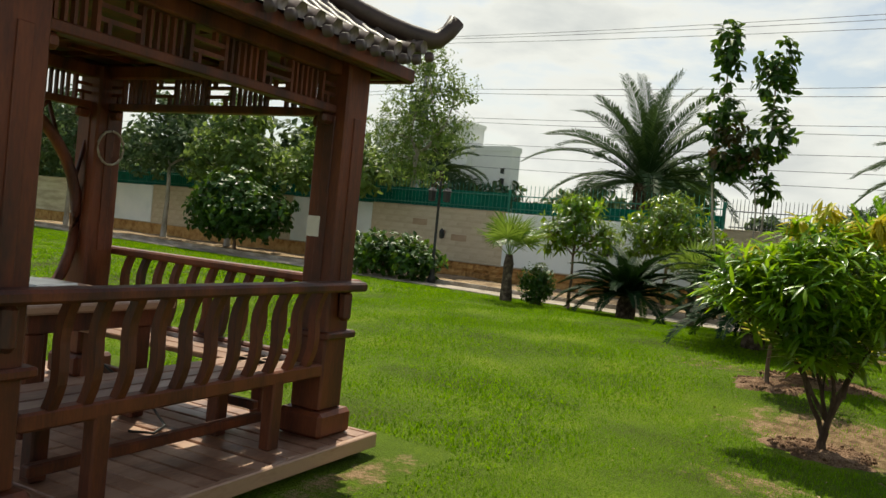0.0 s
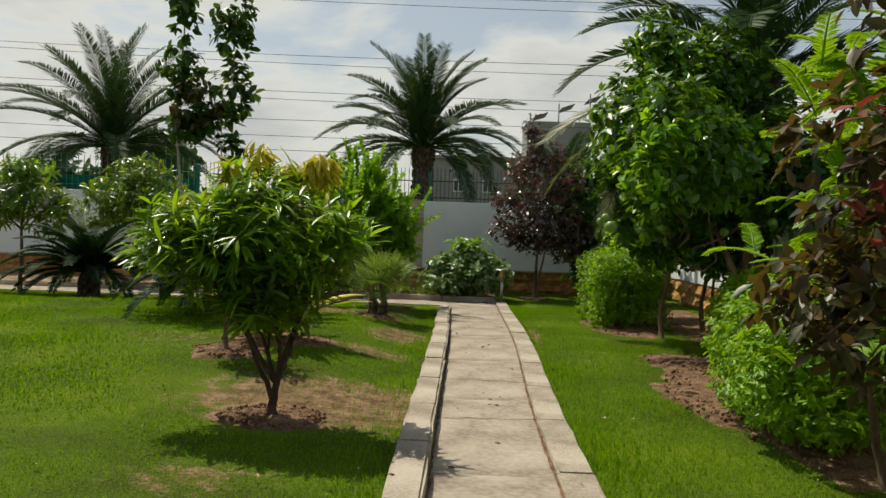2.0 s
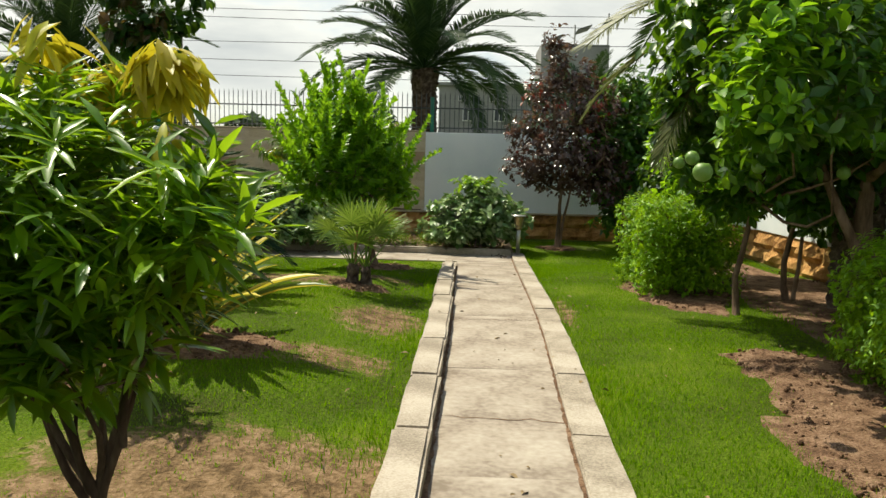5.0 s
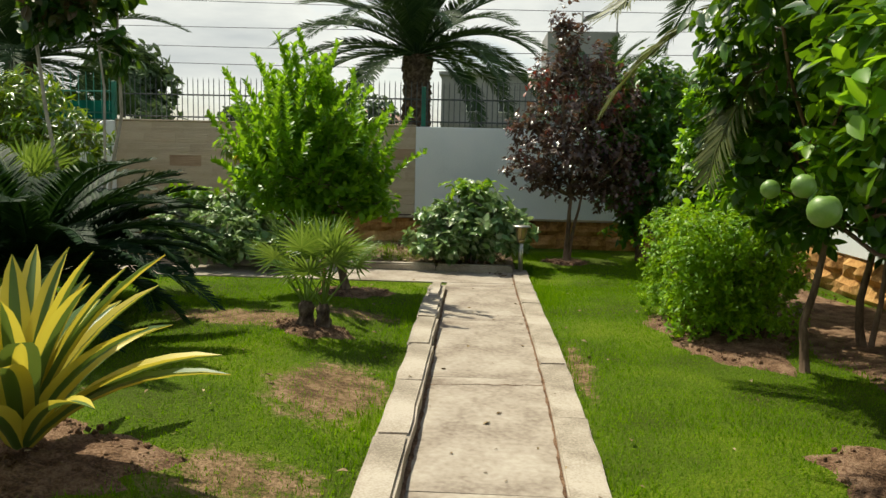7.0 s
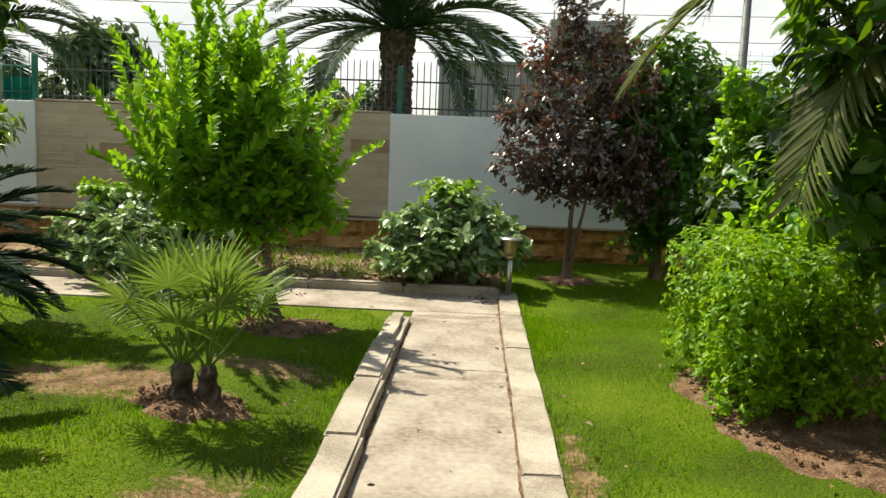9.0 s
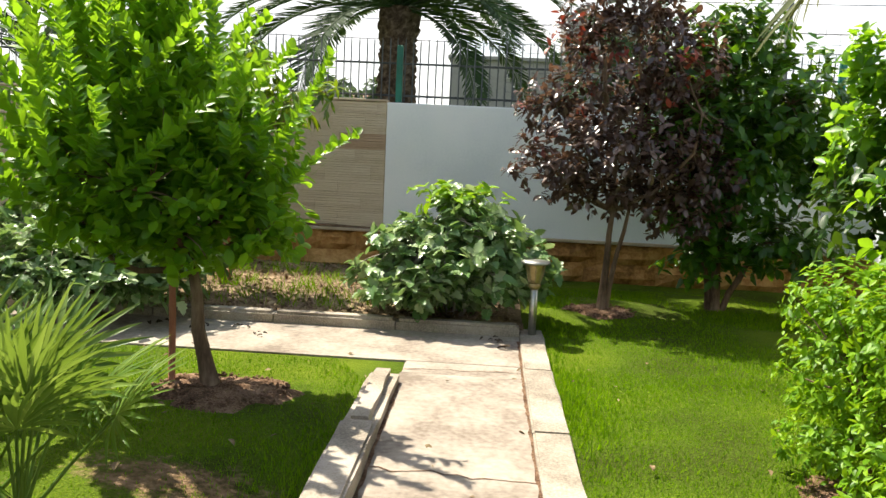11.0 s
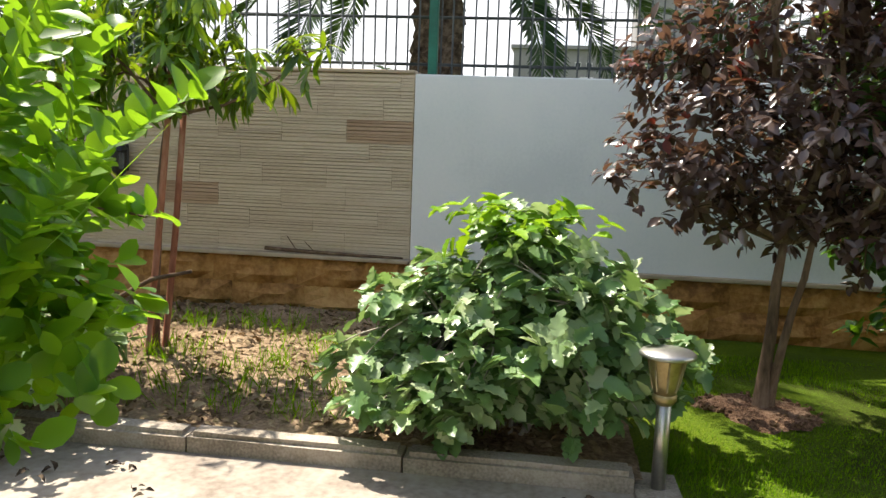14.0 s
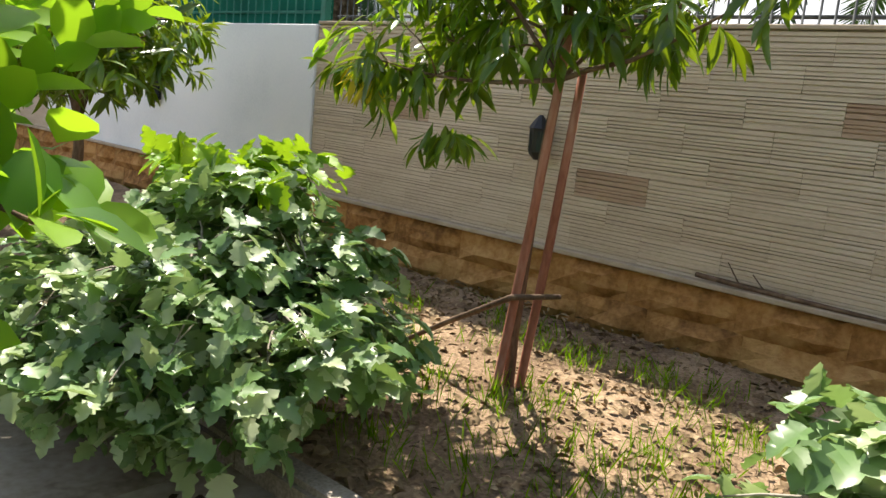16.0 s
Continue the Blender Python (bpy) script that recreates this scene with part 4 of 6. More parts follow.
    def frieze(a, b, nrm):
        a, b, nrm = Vector((*a, 0)), Vector((*b, 0)), Vector((*nrm, 0))
        d = (b - a).normalized()
        L = (b - a).length
        rot = Matrix.Translation((a.x, a.y, 0)) @ Matrix(((d.x, nrm.x, 0, 0), (d.y, nrm.y, 0, 0), (0, 0, 1, 0), (0, 0, 0, 1)))
        part("lintel", box((0.1, -0.035, 1.86), (L - 0.1, 0.035, 1.905), 0.006, rot), M_WOOD, g)
        part("beam", box((0.1, -0.05, 2.06), (L - 0.1, 0.05, 2.14), 0.008, rot), M_WOOD, g)
        u, k = 0.12, 0
        while u < L - 0.14:
            if k % 2:
                part("fret_frame", box_into(box_into(box_into(box_into(bmesh.new(), (u, -0.014, 1.95), (u + 0.19, 0.014, 1.968), 0, rot), (u, -0.014, 2.002), (u + 0.19, 0.014, 2.02), 0, rot), (u + 0.04, -0.012, 1.906), (u + 0.058, 0.012, 1.95), 0, rot), (u + 0.13, -0.012, 2.02), (u + 0.148, 0.012, 2.06), 0, rot), M_WOOD, g)
                for e in (u - 0.014, u + 0.19):
                    part("fret_bar", box((e, -0.016, 1.905), (e + 0.018, 0.016, 2.06), 0, rot), M_WOOD, g)
                u += 0.235
            else:
                for j in range(5):
                    part("fret_bar", box((u + 0.04 * j, -0.012, 1.905), (u + 0.04 * j + 0.014, 0.012, 2.06), 0, rot), M_WOOD, g)
                u += 0.225
            k += 1
        for s in (0.1, L - 0.1):
            e = 0.09 if s < 1 else -0.09
            part("corbel", box((min(s, s + e), -0.025, 1.80), (max(s, s + e), 0.025, 1.86), 0.015, rot), M_WOOD, g)

    for a, b, nn in (((0, -S), (0, 0), (1, 0)), ((0, 0), (-S, 0), (0, 1)), ((-S, -S), (-S, 0), (-1, 0)), ((0, -S), (-S, -S), (0, -1))):
        frieze(a, b, nn)
    # second tier under the roof
    for a, b, rot90 in (((0.16, -S - 0.16), (0.22, 0.2), 0), ((-S - 0.16, 0.16), (0.2, 0.22), 1), ((-S - 0.22, -S - 0.16), (-S - 0.16, 0.2), 0), ((-S - 0.16, -S - 0.22), (0.2, -S - 0.16), 1)):
        part("eave_beam", box((a[0], a[1], 2.10), (b[0], b[1], 2.17), 0.01), M_WOOD, g)

    # round opening with lattice on the far side
    arc = [(-S, -S / 2 + (S / 2 - 0.12) * math.cos(w), 1.12 + 0.80 * math.sin(w)) for w in np.linspace(-0.55, math.pi + 0.55, 28)]
    tube("moon_arch", arc, [0.035] * 28, M_WOOD, g, 6)
    for i in range(9):
        w = math.pi * (0.10 + 0.8 * i / 8)
        p = (-S, -S / 2 + (S / 2 - 0.12) * math.cos(w), 1.12 + 0.80 * math.sin(w))
        q = (-S, p[1] + 0.12 * (-1) ** i, 1.90)
        if q[2] - p[2] > 0.05:
            tube("lattice", [p, q], [0.014, 0.014], M_WOOD, g, 5)

    # roof
    E, APEX, EZ = 0.30, 3.25, 2.17
    cx = cy = -S / 2
    half = S / 2 + E

    def roof_z(u):
        """Height along a slope from the eave (0) to the apex (1), sagging like a tent."""
        return EZ + (APEX - EZ) * (0.62 * u + 0.38 * u * u)

    def corner_lift(f):
        return 0.13 * abs(f) ** 5
    for side in range(4):
        rot = Matrix.Translation((cx, cy, 0)) @ Matrix.Rotation(side * math.pi / 2, 4, "Z")
        bm = bmesh.new()
        nu, nv = 10, 17
        grid = []
        for i in range(nu):
            u = i / (nu - 1) * 0.97
            grid.append([bm.verts.new(rot @ Vector((half * (1 - u), (2 * j / (nv - 1) - 1) * half * (1 - u), roof_z(u) + corner_lift(2 * j / (nv - 1) - 1) * (1 - u) ** 3))) for j in range(nv)])
        for i in range(nu - 1):
            for j in range(nv - 1):
                bm.faces.new((grid[i][j], grid[i][j + 1], grid[i + 1][j + 1], grid[i + 1][j]))
        bmesh.ops.solidify(bm, geom=list(bm.faces), thickness=0.035)
        part("roof_slope", bm, M_TILE, g)
        cols = 19
        for j in range(cols):
            f = (j + 0.5) / cols * 2 - 1
            umax = min(0.97, 1 - abs(f))
            steps = max(2, int(umax * 12))
            pts, rad = [], []
            for s in range(steps * 2 + 1):
                u = umax * s / (steps * 2)
                pts.append(rot @ Vector((half * (1 - u) + (0.035 if s == 0 else 0), f * half, roof_z(u) + 0.02 + corner_lift(f) * (1 - u) ** 3)))
                rad.append(0.040 if s % 2 == 0 else 0.033)
            tube("roof_tile", [tuple(p) for p in pts], rad, M_TILE, g, 6)
            p = rot @ Vector((half + 0.02, f * half + half / cols, EZ - 0.018 + corner_lift(f)))
            tube("drip_tile", [tuple(p), tuple(p + (rot.to_3x3() @ Vector((0.03, 0, 0))))], [0.030, 0.028], M_ROOFEDGE, g, 8)
        fas = bmesh.new()
        box_into(fas, (half - 0.06, -half + 0.05, EZ - 0.075), (half - 0.015, half - 0.05, EZ - 0.005), 0.006, rot)
        part("fascia", fas, M_WOOD, g)
        pts, rad = [], []
        for u in np.linspace(0.97, -0.02, 14):
            pts.append(tuple(rot @ Vector((half * (1 - u), half * (1 - u), roof_z(max(u, 0)) + 0.05 + 0.13 * (1 - max(u, 0)) ** 3))))
            rad.append(0.055)
        for k, (o, z) in enumerate(((0.05, 0.19), (0.09, 0.24), (0.12, 0.31))):
            pts.append(tuple(rot @ Vector((half + o, half + o, EZ + z))))
            rad.append((0.05, 0.045, 0.05)[k])
        tube("hip_ridge", pts, rad, M_ROOFEDGE, g, 8)
        for i in range(7):
            yy = -half + 0.2 + (2 * half - 0.4) * i / 6
            part("rafter", box((0.5, yy - 0.02, EZ - 0.01), (half - 0.06, yy + 0.02, EZ + 0.03), 0, rot), M_WOOD, g)
    part("ceiling_panel", box((-S - 0.2, -S - 0.2, 2.185), (0.2, 0.2, 2.20)), M_WOOD, g)
    part("notice", box((-0.085, -0.112, 1.20), (-0.005, -0.1085, 1.31)), M_PAPER, g, "small pale paper notice")
    tube("cable_loop", [(-S + 0.12, 0.0 + 0.10 * math.sin(w) - 0.0, 1.62 + 0.11 * math.cos(w)) for w in np.linspace(0, 6.2, 16)], [0.008] * 16, M_PALEBARK, g, 5)
    return g


build_gazebo()


def build_table():
    t = thing("garden_table", (-4.55, 2.72, 0.131), "red-brown timber garden table with a pale worn top", "table", rz=8.3)
    part("tabletop", box((-0.55, -0.45, 0.60), (0.55, 0.45, 0.645), 0.01), M_DECK, t, "pale worn top")
    part("apron", box((-0.48, -0.38, 0.50), (0.48, 0.38, 0.598), 0.006), M_WOOD, t)
    for sx in (-1, 1):
        for sy in (-1, 1):
            part("leg", box((sx * 0.42 - 0.045, sy * 0.32 - 0.045, 0), (sx * 0.42 + 0.045, sy * 0.32 + 0.045, 0.499), 0.008), M_WOOD, t)
    b = thing("metal_tray", (-4.75, 2.75, 0.777), "pale metal tray on the timber table", "tray", rz=20)
    part("pan", box((-0.22, -0.16, 0), (0.22, 0.16, 0.03), 0.01), M_STEEL, b)
    c = thing("power_cable", (-3.9, 2.9, 0.0), "black power cable lying on the deck", "cable")
    tube("lead", [(0, 0, 0.14), (0.1, 0.08, 0.14), (0.02, 0.2, 0.145), (-0.12, 0.22, 0.2), (-0.25, 0.15, 0.3), (-0.38, 0.05, 0.42)], [0.007] * 6, M_BLACK, c, 6)


build_table()


# ---- lamps ----
def bollard():
    b = thing("path_light", (0.50, 16.14, 0.026), "solar path light with a brass cup on a steel stem", "path light")
    part("stem", lathe([(0.03, 0), (0.03, 0.40)], 14), M_STEEL, b, smooth=True)
    part("collar", lathe([(0.034, 0.36), (0.05, 0.38), (0.05, 0.40), (0.04, 0.41)], 16), M_BRASS, b, smooth=True)
    part("cup", lathe([(0.045, 0.405), (0.058, 0.45), (0.075, 0.545), (0.078, 0.56)], 18), M_BRASS, b, "dull brass cup", smooth=True)
    for i in range(8):
        w = 2 * math.pi * i / 8
        tube("rib", [(0.05 * math.cos(w), 0.05 * math.sin(w), 0.42), (0.077 * math.cos(w), 0.077 * math.sin(w), 0.55)], [0.004, 0.004], M_BRASS, b, 4)
    part("rim", lathe([(0.07, 0.558), (0.112, 0.563), (0.115, 0.572), (0.105, 0.582), (0.02, 0.59)], 24), M_STEEL, b, "wide steel rim with a solar cell", smooth=True)


bollard()


def wall_lamp(x):
    w = thing("wall_lamp", (x, WALL_Y + (0.028 if not any(a <= x <= b and p for a, b, p in PANELS) else 0), 1.03), "black iron lantern fixed to the wall", "wall lamp", "wall lanterns")
    part("backplate", box((-0.045, -0.02, 0.04), (0.045, 0.0, 0.26), 0.008), M_BLACK, w)
    bm = lathe([(0.02, 0.0), (0.05, 0.03), (0.062, 0.05), (0.068, 0.20), (0.075, 0.21), (0.045, 0.26), (0.012, 0.30)], 8)
    bmesh.ops.transform(bm, matrix=Matrix.Translation((0, -0.08, 0)), verts=bm.verts)
    part("lantern_body", bm, M_BLACK, w)
    for k in range(4):
        a = math.pi / 4 + k * math.pi / 2
        part("pane", box((-0.022, -0.003, 0.06), (0.022, 0.003, 0.19), 0, Matrix.Translation((0.062 * math.cos(a), -0.08 + 0.062 * math.sin(a), 0)) @ Matrix.Rotation(a + math.pi / 2, 4, "Z")), M_GLASS, w)


for x in (-3.51, -8.79, -13.94, -18.5):
    wall_lamp(x)


def lamp_post(x, y):
    p = thing("lamp_post", (x, y, gz(x, y)), "black iron garden lamp post with hanging lanterns", "lamp post", "garden lamp posts")
    part("pole", lathe([(0.11, 0), (0.10, 0.12), (0.07, 0.2), (0.05, 0.55), (0.035, 0.6), (0.03, 2.35), (0.04, 2.38), (0.02, 2.45)], 12), M_BLACK, p, smooth=True)
    for sx in (-1, 1):
        tube("arm", [(0, 0, 2.30), (sx * 0.12, 0, 2.42), (sx * 0.22, 0, 2.38), (sx * 0.22, 0, 2.30)], [0.014] * 4, M_BLACK, p, 6)
        bm = lathe([(0.03, 0.0), (0.09, 0.02), (0.10, 0.24), (0.13, 0.26), (0.04, 0.34)], 6)
        bmesh.ops.transform(bm, matrix=Matrix.Translation((sx * 0.22, 0, 1.96)), verts=bm.verts)
        part("lantern", bm, M_BLACK, p)
    tube("scroll", [(0.06 * math.cos(w) * (1 - w / 9), 0, 2.58 + 0.1 * math.sin(w)) for w in np.linspace(-1.5, 5, 14)], [0.01] * 14, M_BLACK, p, 5)


lamp_post(-11.9, 16.0)
lamp_post(-24.5, 15.0)

# ---- plants near the path ----
T_MANGO = leaf_template(0.23, 0.28, 0.35)
T_MANGO_UP = leaf_template(0.185, 0.16, 0.35)
T_BROAD = leaf_template(0.52, 0.12, 0.3)
T_ROUND = leaf_template(0.62, 0.10, 0.25, 0.15)
T_SMALL = leaf_template(0.45, 0.1, 0.3)
T_LOBED = lobed_template()


def soil_ring(x, y, r, seed, clods=160):
    patch("soil_patch", x, y, r, r * 0.85, M_SOIL, "ring of bare crumbly brown soil", seed, 0.02, clods)


soil_ring(-1.38, 6.62, 0.36, 211, 420)
soil_ring(-2.2, 8.42, 0.34, 212, 200)
soil_ring(-1.96, 9.2, 0.55, 213, 260)
soil_ring(-1.35, 14.3, 0.42, 214, 300)
soil_ring(-1.32, 12.1, 0.3, 215)
soil_ring(1.2, 17.38, 0.35, 216, 200)
patch("soil_patch", 2.25, 7.6, 0.85, 1.9, M_SOIL, "strip of bare crumbly soil under the hedge", 217, 0.02, 900, 0.2)
patch("soil_patch", 2.05, 9.7, 0.45, 0.40, M_SOIL, "bare crumbly soil in the lawn", 218, 0.02, 160)
patch("soil_patch", 2.05, 12.75, 0.55, 1.0, M_SOIL, "bare soil under the clipped bush", 219, 0.02, 300)
patch("soil_patch", 3.4, 12.8, 0.8, 3.5, M_SOIL, "brown soil strip along the wall", 220, 0.015, 400)

plant("mango_tree", "young mango tree with glossy drooping leaves and yellow new growth", "tree", (-1.38, 6.62), 11,
      [(-0.06, -0.08, 1.08, 0.50, 0.40, 0.34), (-0.48, 0.0, 1.08, 0.34, 0.36, 0.24), (0.32, -0.1, 1.08, 0.24, 0.22, 0.22), (-0.02, -0.2, 0.86, 0.36, 0.28, 0.22), (-0.30, -0.05, 0.84, 0.28, 0.30, 0.18), (0.20, -0.1, 0.84, 0.20, 0.20, 0.18), (-0.03, -0.1, 0.70, 0.26, 0.22, 0.12)],
      T_MANGO_UP, L_MANGO, 330, 9, 0.155, trunk=[(0, 0, 0), (0.01, 0, 0.14), (0.015, 0, 0.22)], r0=0.034, bark=M_DARKBARK, hang=0.06, up=1.2, gap=0.4, spread=0.95, limb_to=0.7, face=1.2,
      stems=[((0.0, 0, 0.14), (-0.20, 0.02, 0.66), 0.019), ((0.01, 0, 0.20), (0.15, 0, 0.66), 0.019), ((0.1, 0, 0.45), (0.26, -0.08, 0.8), 0.014), ((-0.1, 0, 0.45), (-0.36, -0.05, 0.8), 0.014)],
      extra=[("new_growth", "yellow drooping new leaves", [(-0.15, 0.05, 1.72, 0.07, 0.07, 0.05), (0.27, 0, 1.64, 0.07, 0.07, 0.05), (-0.58, 0.0, 1.34, 0.05, 0.05, 0.04), (-0.28, -0.1, 1.60, 0.05, 0.05, 0.05), (0.06, 0.1, 1.58, 0.05, 0.05, 0.04), (0.36, -0.2, 1.40, 0.04, 0.04, 0.03)], 34, 8, 0.155, T_MANGO, L_MANGO_Y, 1.0),
             ("light_leaves", "light green upper leaves", [(-0.06, -0.05, 1.30, 0.50, 0.38, 0.16), (0.40, -0.1, 1.26, 0.18, 0.15, 0.14), (-0.62, 0.0, 1.22, 0.26, 0.3, 0.15), (-0.1, -0.05, 1.50, 0.30, 0.25, 0.08), (-0.1, -0.35, 1.1, 0.5, 0.18, 0.2), (0.44, -0.32, 1.2, 0.2, 0.12, 0.16), (0.34, -0.35, 1.0, 0.2, 0.1, 0.14), (-0.72, -0.1, 1.05, 0.2, 0.25, 0.16)], 250, 8, 0.145, T_MANGO_UP, L_MANGO_L, 0.05)])

plant("mango_tree", "small mango sapling with long light green leaves", "tree", (-2.22, 8.42), 12,
      [(0, 0, 0.98, 0.18, 0.18, 0.24), (0.04, 0, 1.30, 0.13, 0.13, 0.14), (-0.1, 0, 0.75, 0.18, 0.18, 0.16)], T_MANGO, L_LIME, 46, 8, 0.165,
      trunk=[(0, 0, 0), (0, 0, 0.4), (0.02, 0, 0.7)], r0=0.022, hang=0.3, up=0.5, spread=0.9)


def agave(x, y):
    a = thing("agave", (x, y, gz(x, y)), "variegated agave with yellow-edged sword leaves", "agave")
    rng = np.random.RandomState(21)
    n = 36
    for i in range(n):
        az = i * 2.399 + rng.normal() * 0.15
        f = i / n
        el = 0.78 + 0.68 * f + rng.normal() * 0.08
        L = 0.90 - 0.06 * f + rng.normal() * 0.07
        k = 9
        W = 0.050 * (1 + 0.1 * rng.normal())
        d, p = el, np.array([0.05 * math.cos(az), 0.05 * math.sin(az), 0.05 + 0.09 * f])
        h, sd = np.array([math.cos(az), math.sin(az), 0]), np.array([-math.sin(az), math.cos(az), 0])
        Vg, Vy, Fg, Fy = [], [], [], []
        for j in range(k):
            u = j / (k - 1)
            w = W * (0.55 + 1.6 * u) * (1 - u) ** 0.75 * 1.5 + 0.001
            nrm = -h * math.sin(d) + np.array([0, 0, math.cos(d)])
            Vg += [p - sd * w * 0.4 + nrm * w * 0.16, p - nrm * 0.004, p + sd * w * 0.4 + nrm * w * 0.16]
            Vy += [p - sd * w + nrm * w * 0.5, p - sd * w * 0.4 + nrm * w * 0.16, p + sd * w * 0.4 + nrm * w * 0.16, p + sd * w + nrm * w * 0.5]
            if j:
                o, q = 3 * j - 3, 3 * j
                Fg += [(o, o + 1, q + 1, q), (o + 1, o + 2, q + 2, q + 1)]
                o, q = 4 * j - 4, 4 * j
                Fy += [(o, o + 1, q + 1, q), (o + 2, o + 3, q + 3, q + 2)]
            p = p + L / (k - 1) * (h * math.cos(d) + np.array([0, 0, math.sin(d)]))
            d -= 0.06 + 0.05 * (1 - f)
        swap = i % 3 == 0
        lf = link("leaf", np_mesh("leaf", Vg, Fg, L_AGAVE_Y if swap else L_AGAVE_G, True), a)
        link("leaf_margin", np_mesh("leaf_margin", Vy, Fy, L_AGAVE_G if swap else L_AGAVE_Y, True), lf)


agave(-1.98, 9.22)


def cycad(x, y, seed, n, L, trunk_h, r, label):
    c = thing("cycad", (x, y, gz(x, y)), label, "cycad", "cycads")
    rng = np.random.RandomState(seed)
    bm = lathe([(r * 0.95, -0.04), (r * 1.1, 0.05), (r, trunk_h * 0.4), (r * 1.1, trunk_h * 0.7), (r * 0.8, trunk_h), (r * 0.3, trunk_h + 0.06)], 14)
    for v in bm.verts:
        v.co += Vector((rng.normal(), rng.normal(), rng.normal())) * 0.012
    part("trunk", bm, M_PALMBARK, c)
    for i in range(n):
        el = 1.25 - 1.15 * (i / n)
        V, F = frond_arrays(rng, (0, 0, trunk_h), i * 2.399, el, L * (0.85 + 0.25 * rng.rand()), 1.25, 92, 0.18, 0.115, 0.40, True, 0.012)
        link("frond", np_mesh("frond", V, F, L_CYCAD), c)


cycad(-3.15, 11.4, 31, 44, 1.35, 0.42, 0.14, "large dark green cycad with arching feather fronds")
cycad(-3.45, 12.95, 33, 40, 1.15, 0.42, 0.15, "dark green cycad with arching feather fronds on the lawn")
cycad(-6.05, 14.0, 32, 42, 1.35, 0.42, 0.16, "dark green cycad with a stout trunk on the lawn")


def fan_palm(x, y, seed, stems, n, stalk, size, label, group="fan palms", up=1.0):
    f = thing("fan_palm", (x, y, gz(x, y)), label, "palm", group)
    rng = np.random.RandomState(seed)
    for sx, sy, h, r in stems:
        bm = lathe([(r * 1.25, -0.04), (r * 1.3, 0.05), (r, h * 0.5), (r * 1.15, h * 0.8), (r * 0.7, h)], 12)
        for v in bm.verts:
            v.co += Vector((rng.normal(), rng.normal(), rng.normal())) * 0.008
        bmesh.ops.transform(bm, matrix=Matrix.Translation((sx, sy, 0)), verts=bm.verts)
        part("trunk", bm, M_PALMBARK, f)
        for i in range(n):
            el = 1.45 - up * (i / n) + rng.normal() * 0.08
            V, F = fan_arrays(rng, (sx, sy, h - 0.03), i * 2.399 + rng.normal() * 0.2, el, stalk * (0.8 + 0.4 * rng.rand()), size * (0.85 + 0.3 * rng.rand()), 20, 230, 0.15)
            link("fan_leaf", np_mesh("fan_leaf", V, F, L_FAN), f)


fan_palm(-1.32, 12.1, 41, [(-0.05, 0, 0.22, 0.055), (0.08, 0.04, 0.20, 0.048)], 10, 0.46, 0.26, "low fan palm with two hairy stems", up=0.75)
fan_palm(-5.25, 15.05, 42, [(0, 0, 0.8, 0.07)], 13, 0.45, 0.42, "fan palm with a slim trunk near the cross path")
fan_palm(-7.95, 13.0, 43, [(0, 0, 0.85, 0.085)], 15, 0.45, 0.42, "fan palm with a dark trunk on the lawn")

lime = plant("lime_tree", "bushy lime tree with long upright light green shoots", "tree", (-1.41, 14.33), 51,
      [(-0.30, 0, 1.15, 0.62, 0.55, 0.36), (-0.75, 0, 1.20, 0.40, 0.42, 0.30), (0.12, 0, 1.12, 0.36, 0.40, 0.34), (-0.30, 0, 1.5, 0.55, 0.5, 0.32), (-0.2, -0.1, 0.86, 0.52, 0.45, 0.18), (-0.75, -0.05, 0.92, 0.34, 0.32, 0.18), (0.25, -0.05, 0.92, 0.28, 0.3, 0.16), (0.05, 0.42, 1.18, 0.35, 0.25, 0.25), (-0.25, -0.35, 1.15, 0.5, 0.25, 0.3)],
      T_ROUND, L_LIME, 700, 7, 0.082, trunk=[(0, 0, 0), (-0.09, 0.0, 0.35), (-0.14, 0, 0.75)], r0=0.05, hang=0.05, up=0.9, spread=0.85, gap=0.45, sticks=160)


def shoot_mesh(seed, length):
    """One upright shoot: a thin stem with leaves set alternately up it."""
    rng = np.random.RandomState(seed)
    n = int(length / 0.014)
    t = np.linspace(0.05, 1, n)
    az = np.arange(n) * 2.4 + rng.rand() * 6
    bow = np.array([0.10 * rng.normal(), 0.10 * rng.normal(), 0])
    P = np.stack([t * 0, t * 0, t * length], -1) + bow * (t ** 2)[:, None]
    up = 0.75 + 0.9 * t
    D = np.stack([np.cos(az), np.sin(az), up], -1) + rng.normal(size=(n, 3)) * 0.15
    V, F = scatter(leaf_template(0.60, 0.12, 0.35, 0.1), P, D, np.stack([-np.cos(az), -np.sin(az), 0.5 + 0 * az], -1) + rng.normal(size=(n, 3)) * 0.2, (0.100 - 0.030 * t) * (0.75 + 0.5 * rng.rand(n)))
    stem = leaf_template(0.007, 0.0, 0.3)
    W, G = scatter(stem, np.zeros((1, 3)), np.array([[bow[0], bow[1], length]]), np.array([[1.0, 0.3, 0]]), [length])
    V, F = join_arrays([(V, F), (W, G)])
    return np_mesh("shoot", V, F, L_LIME)


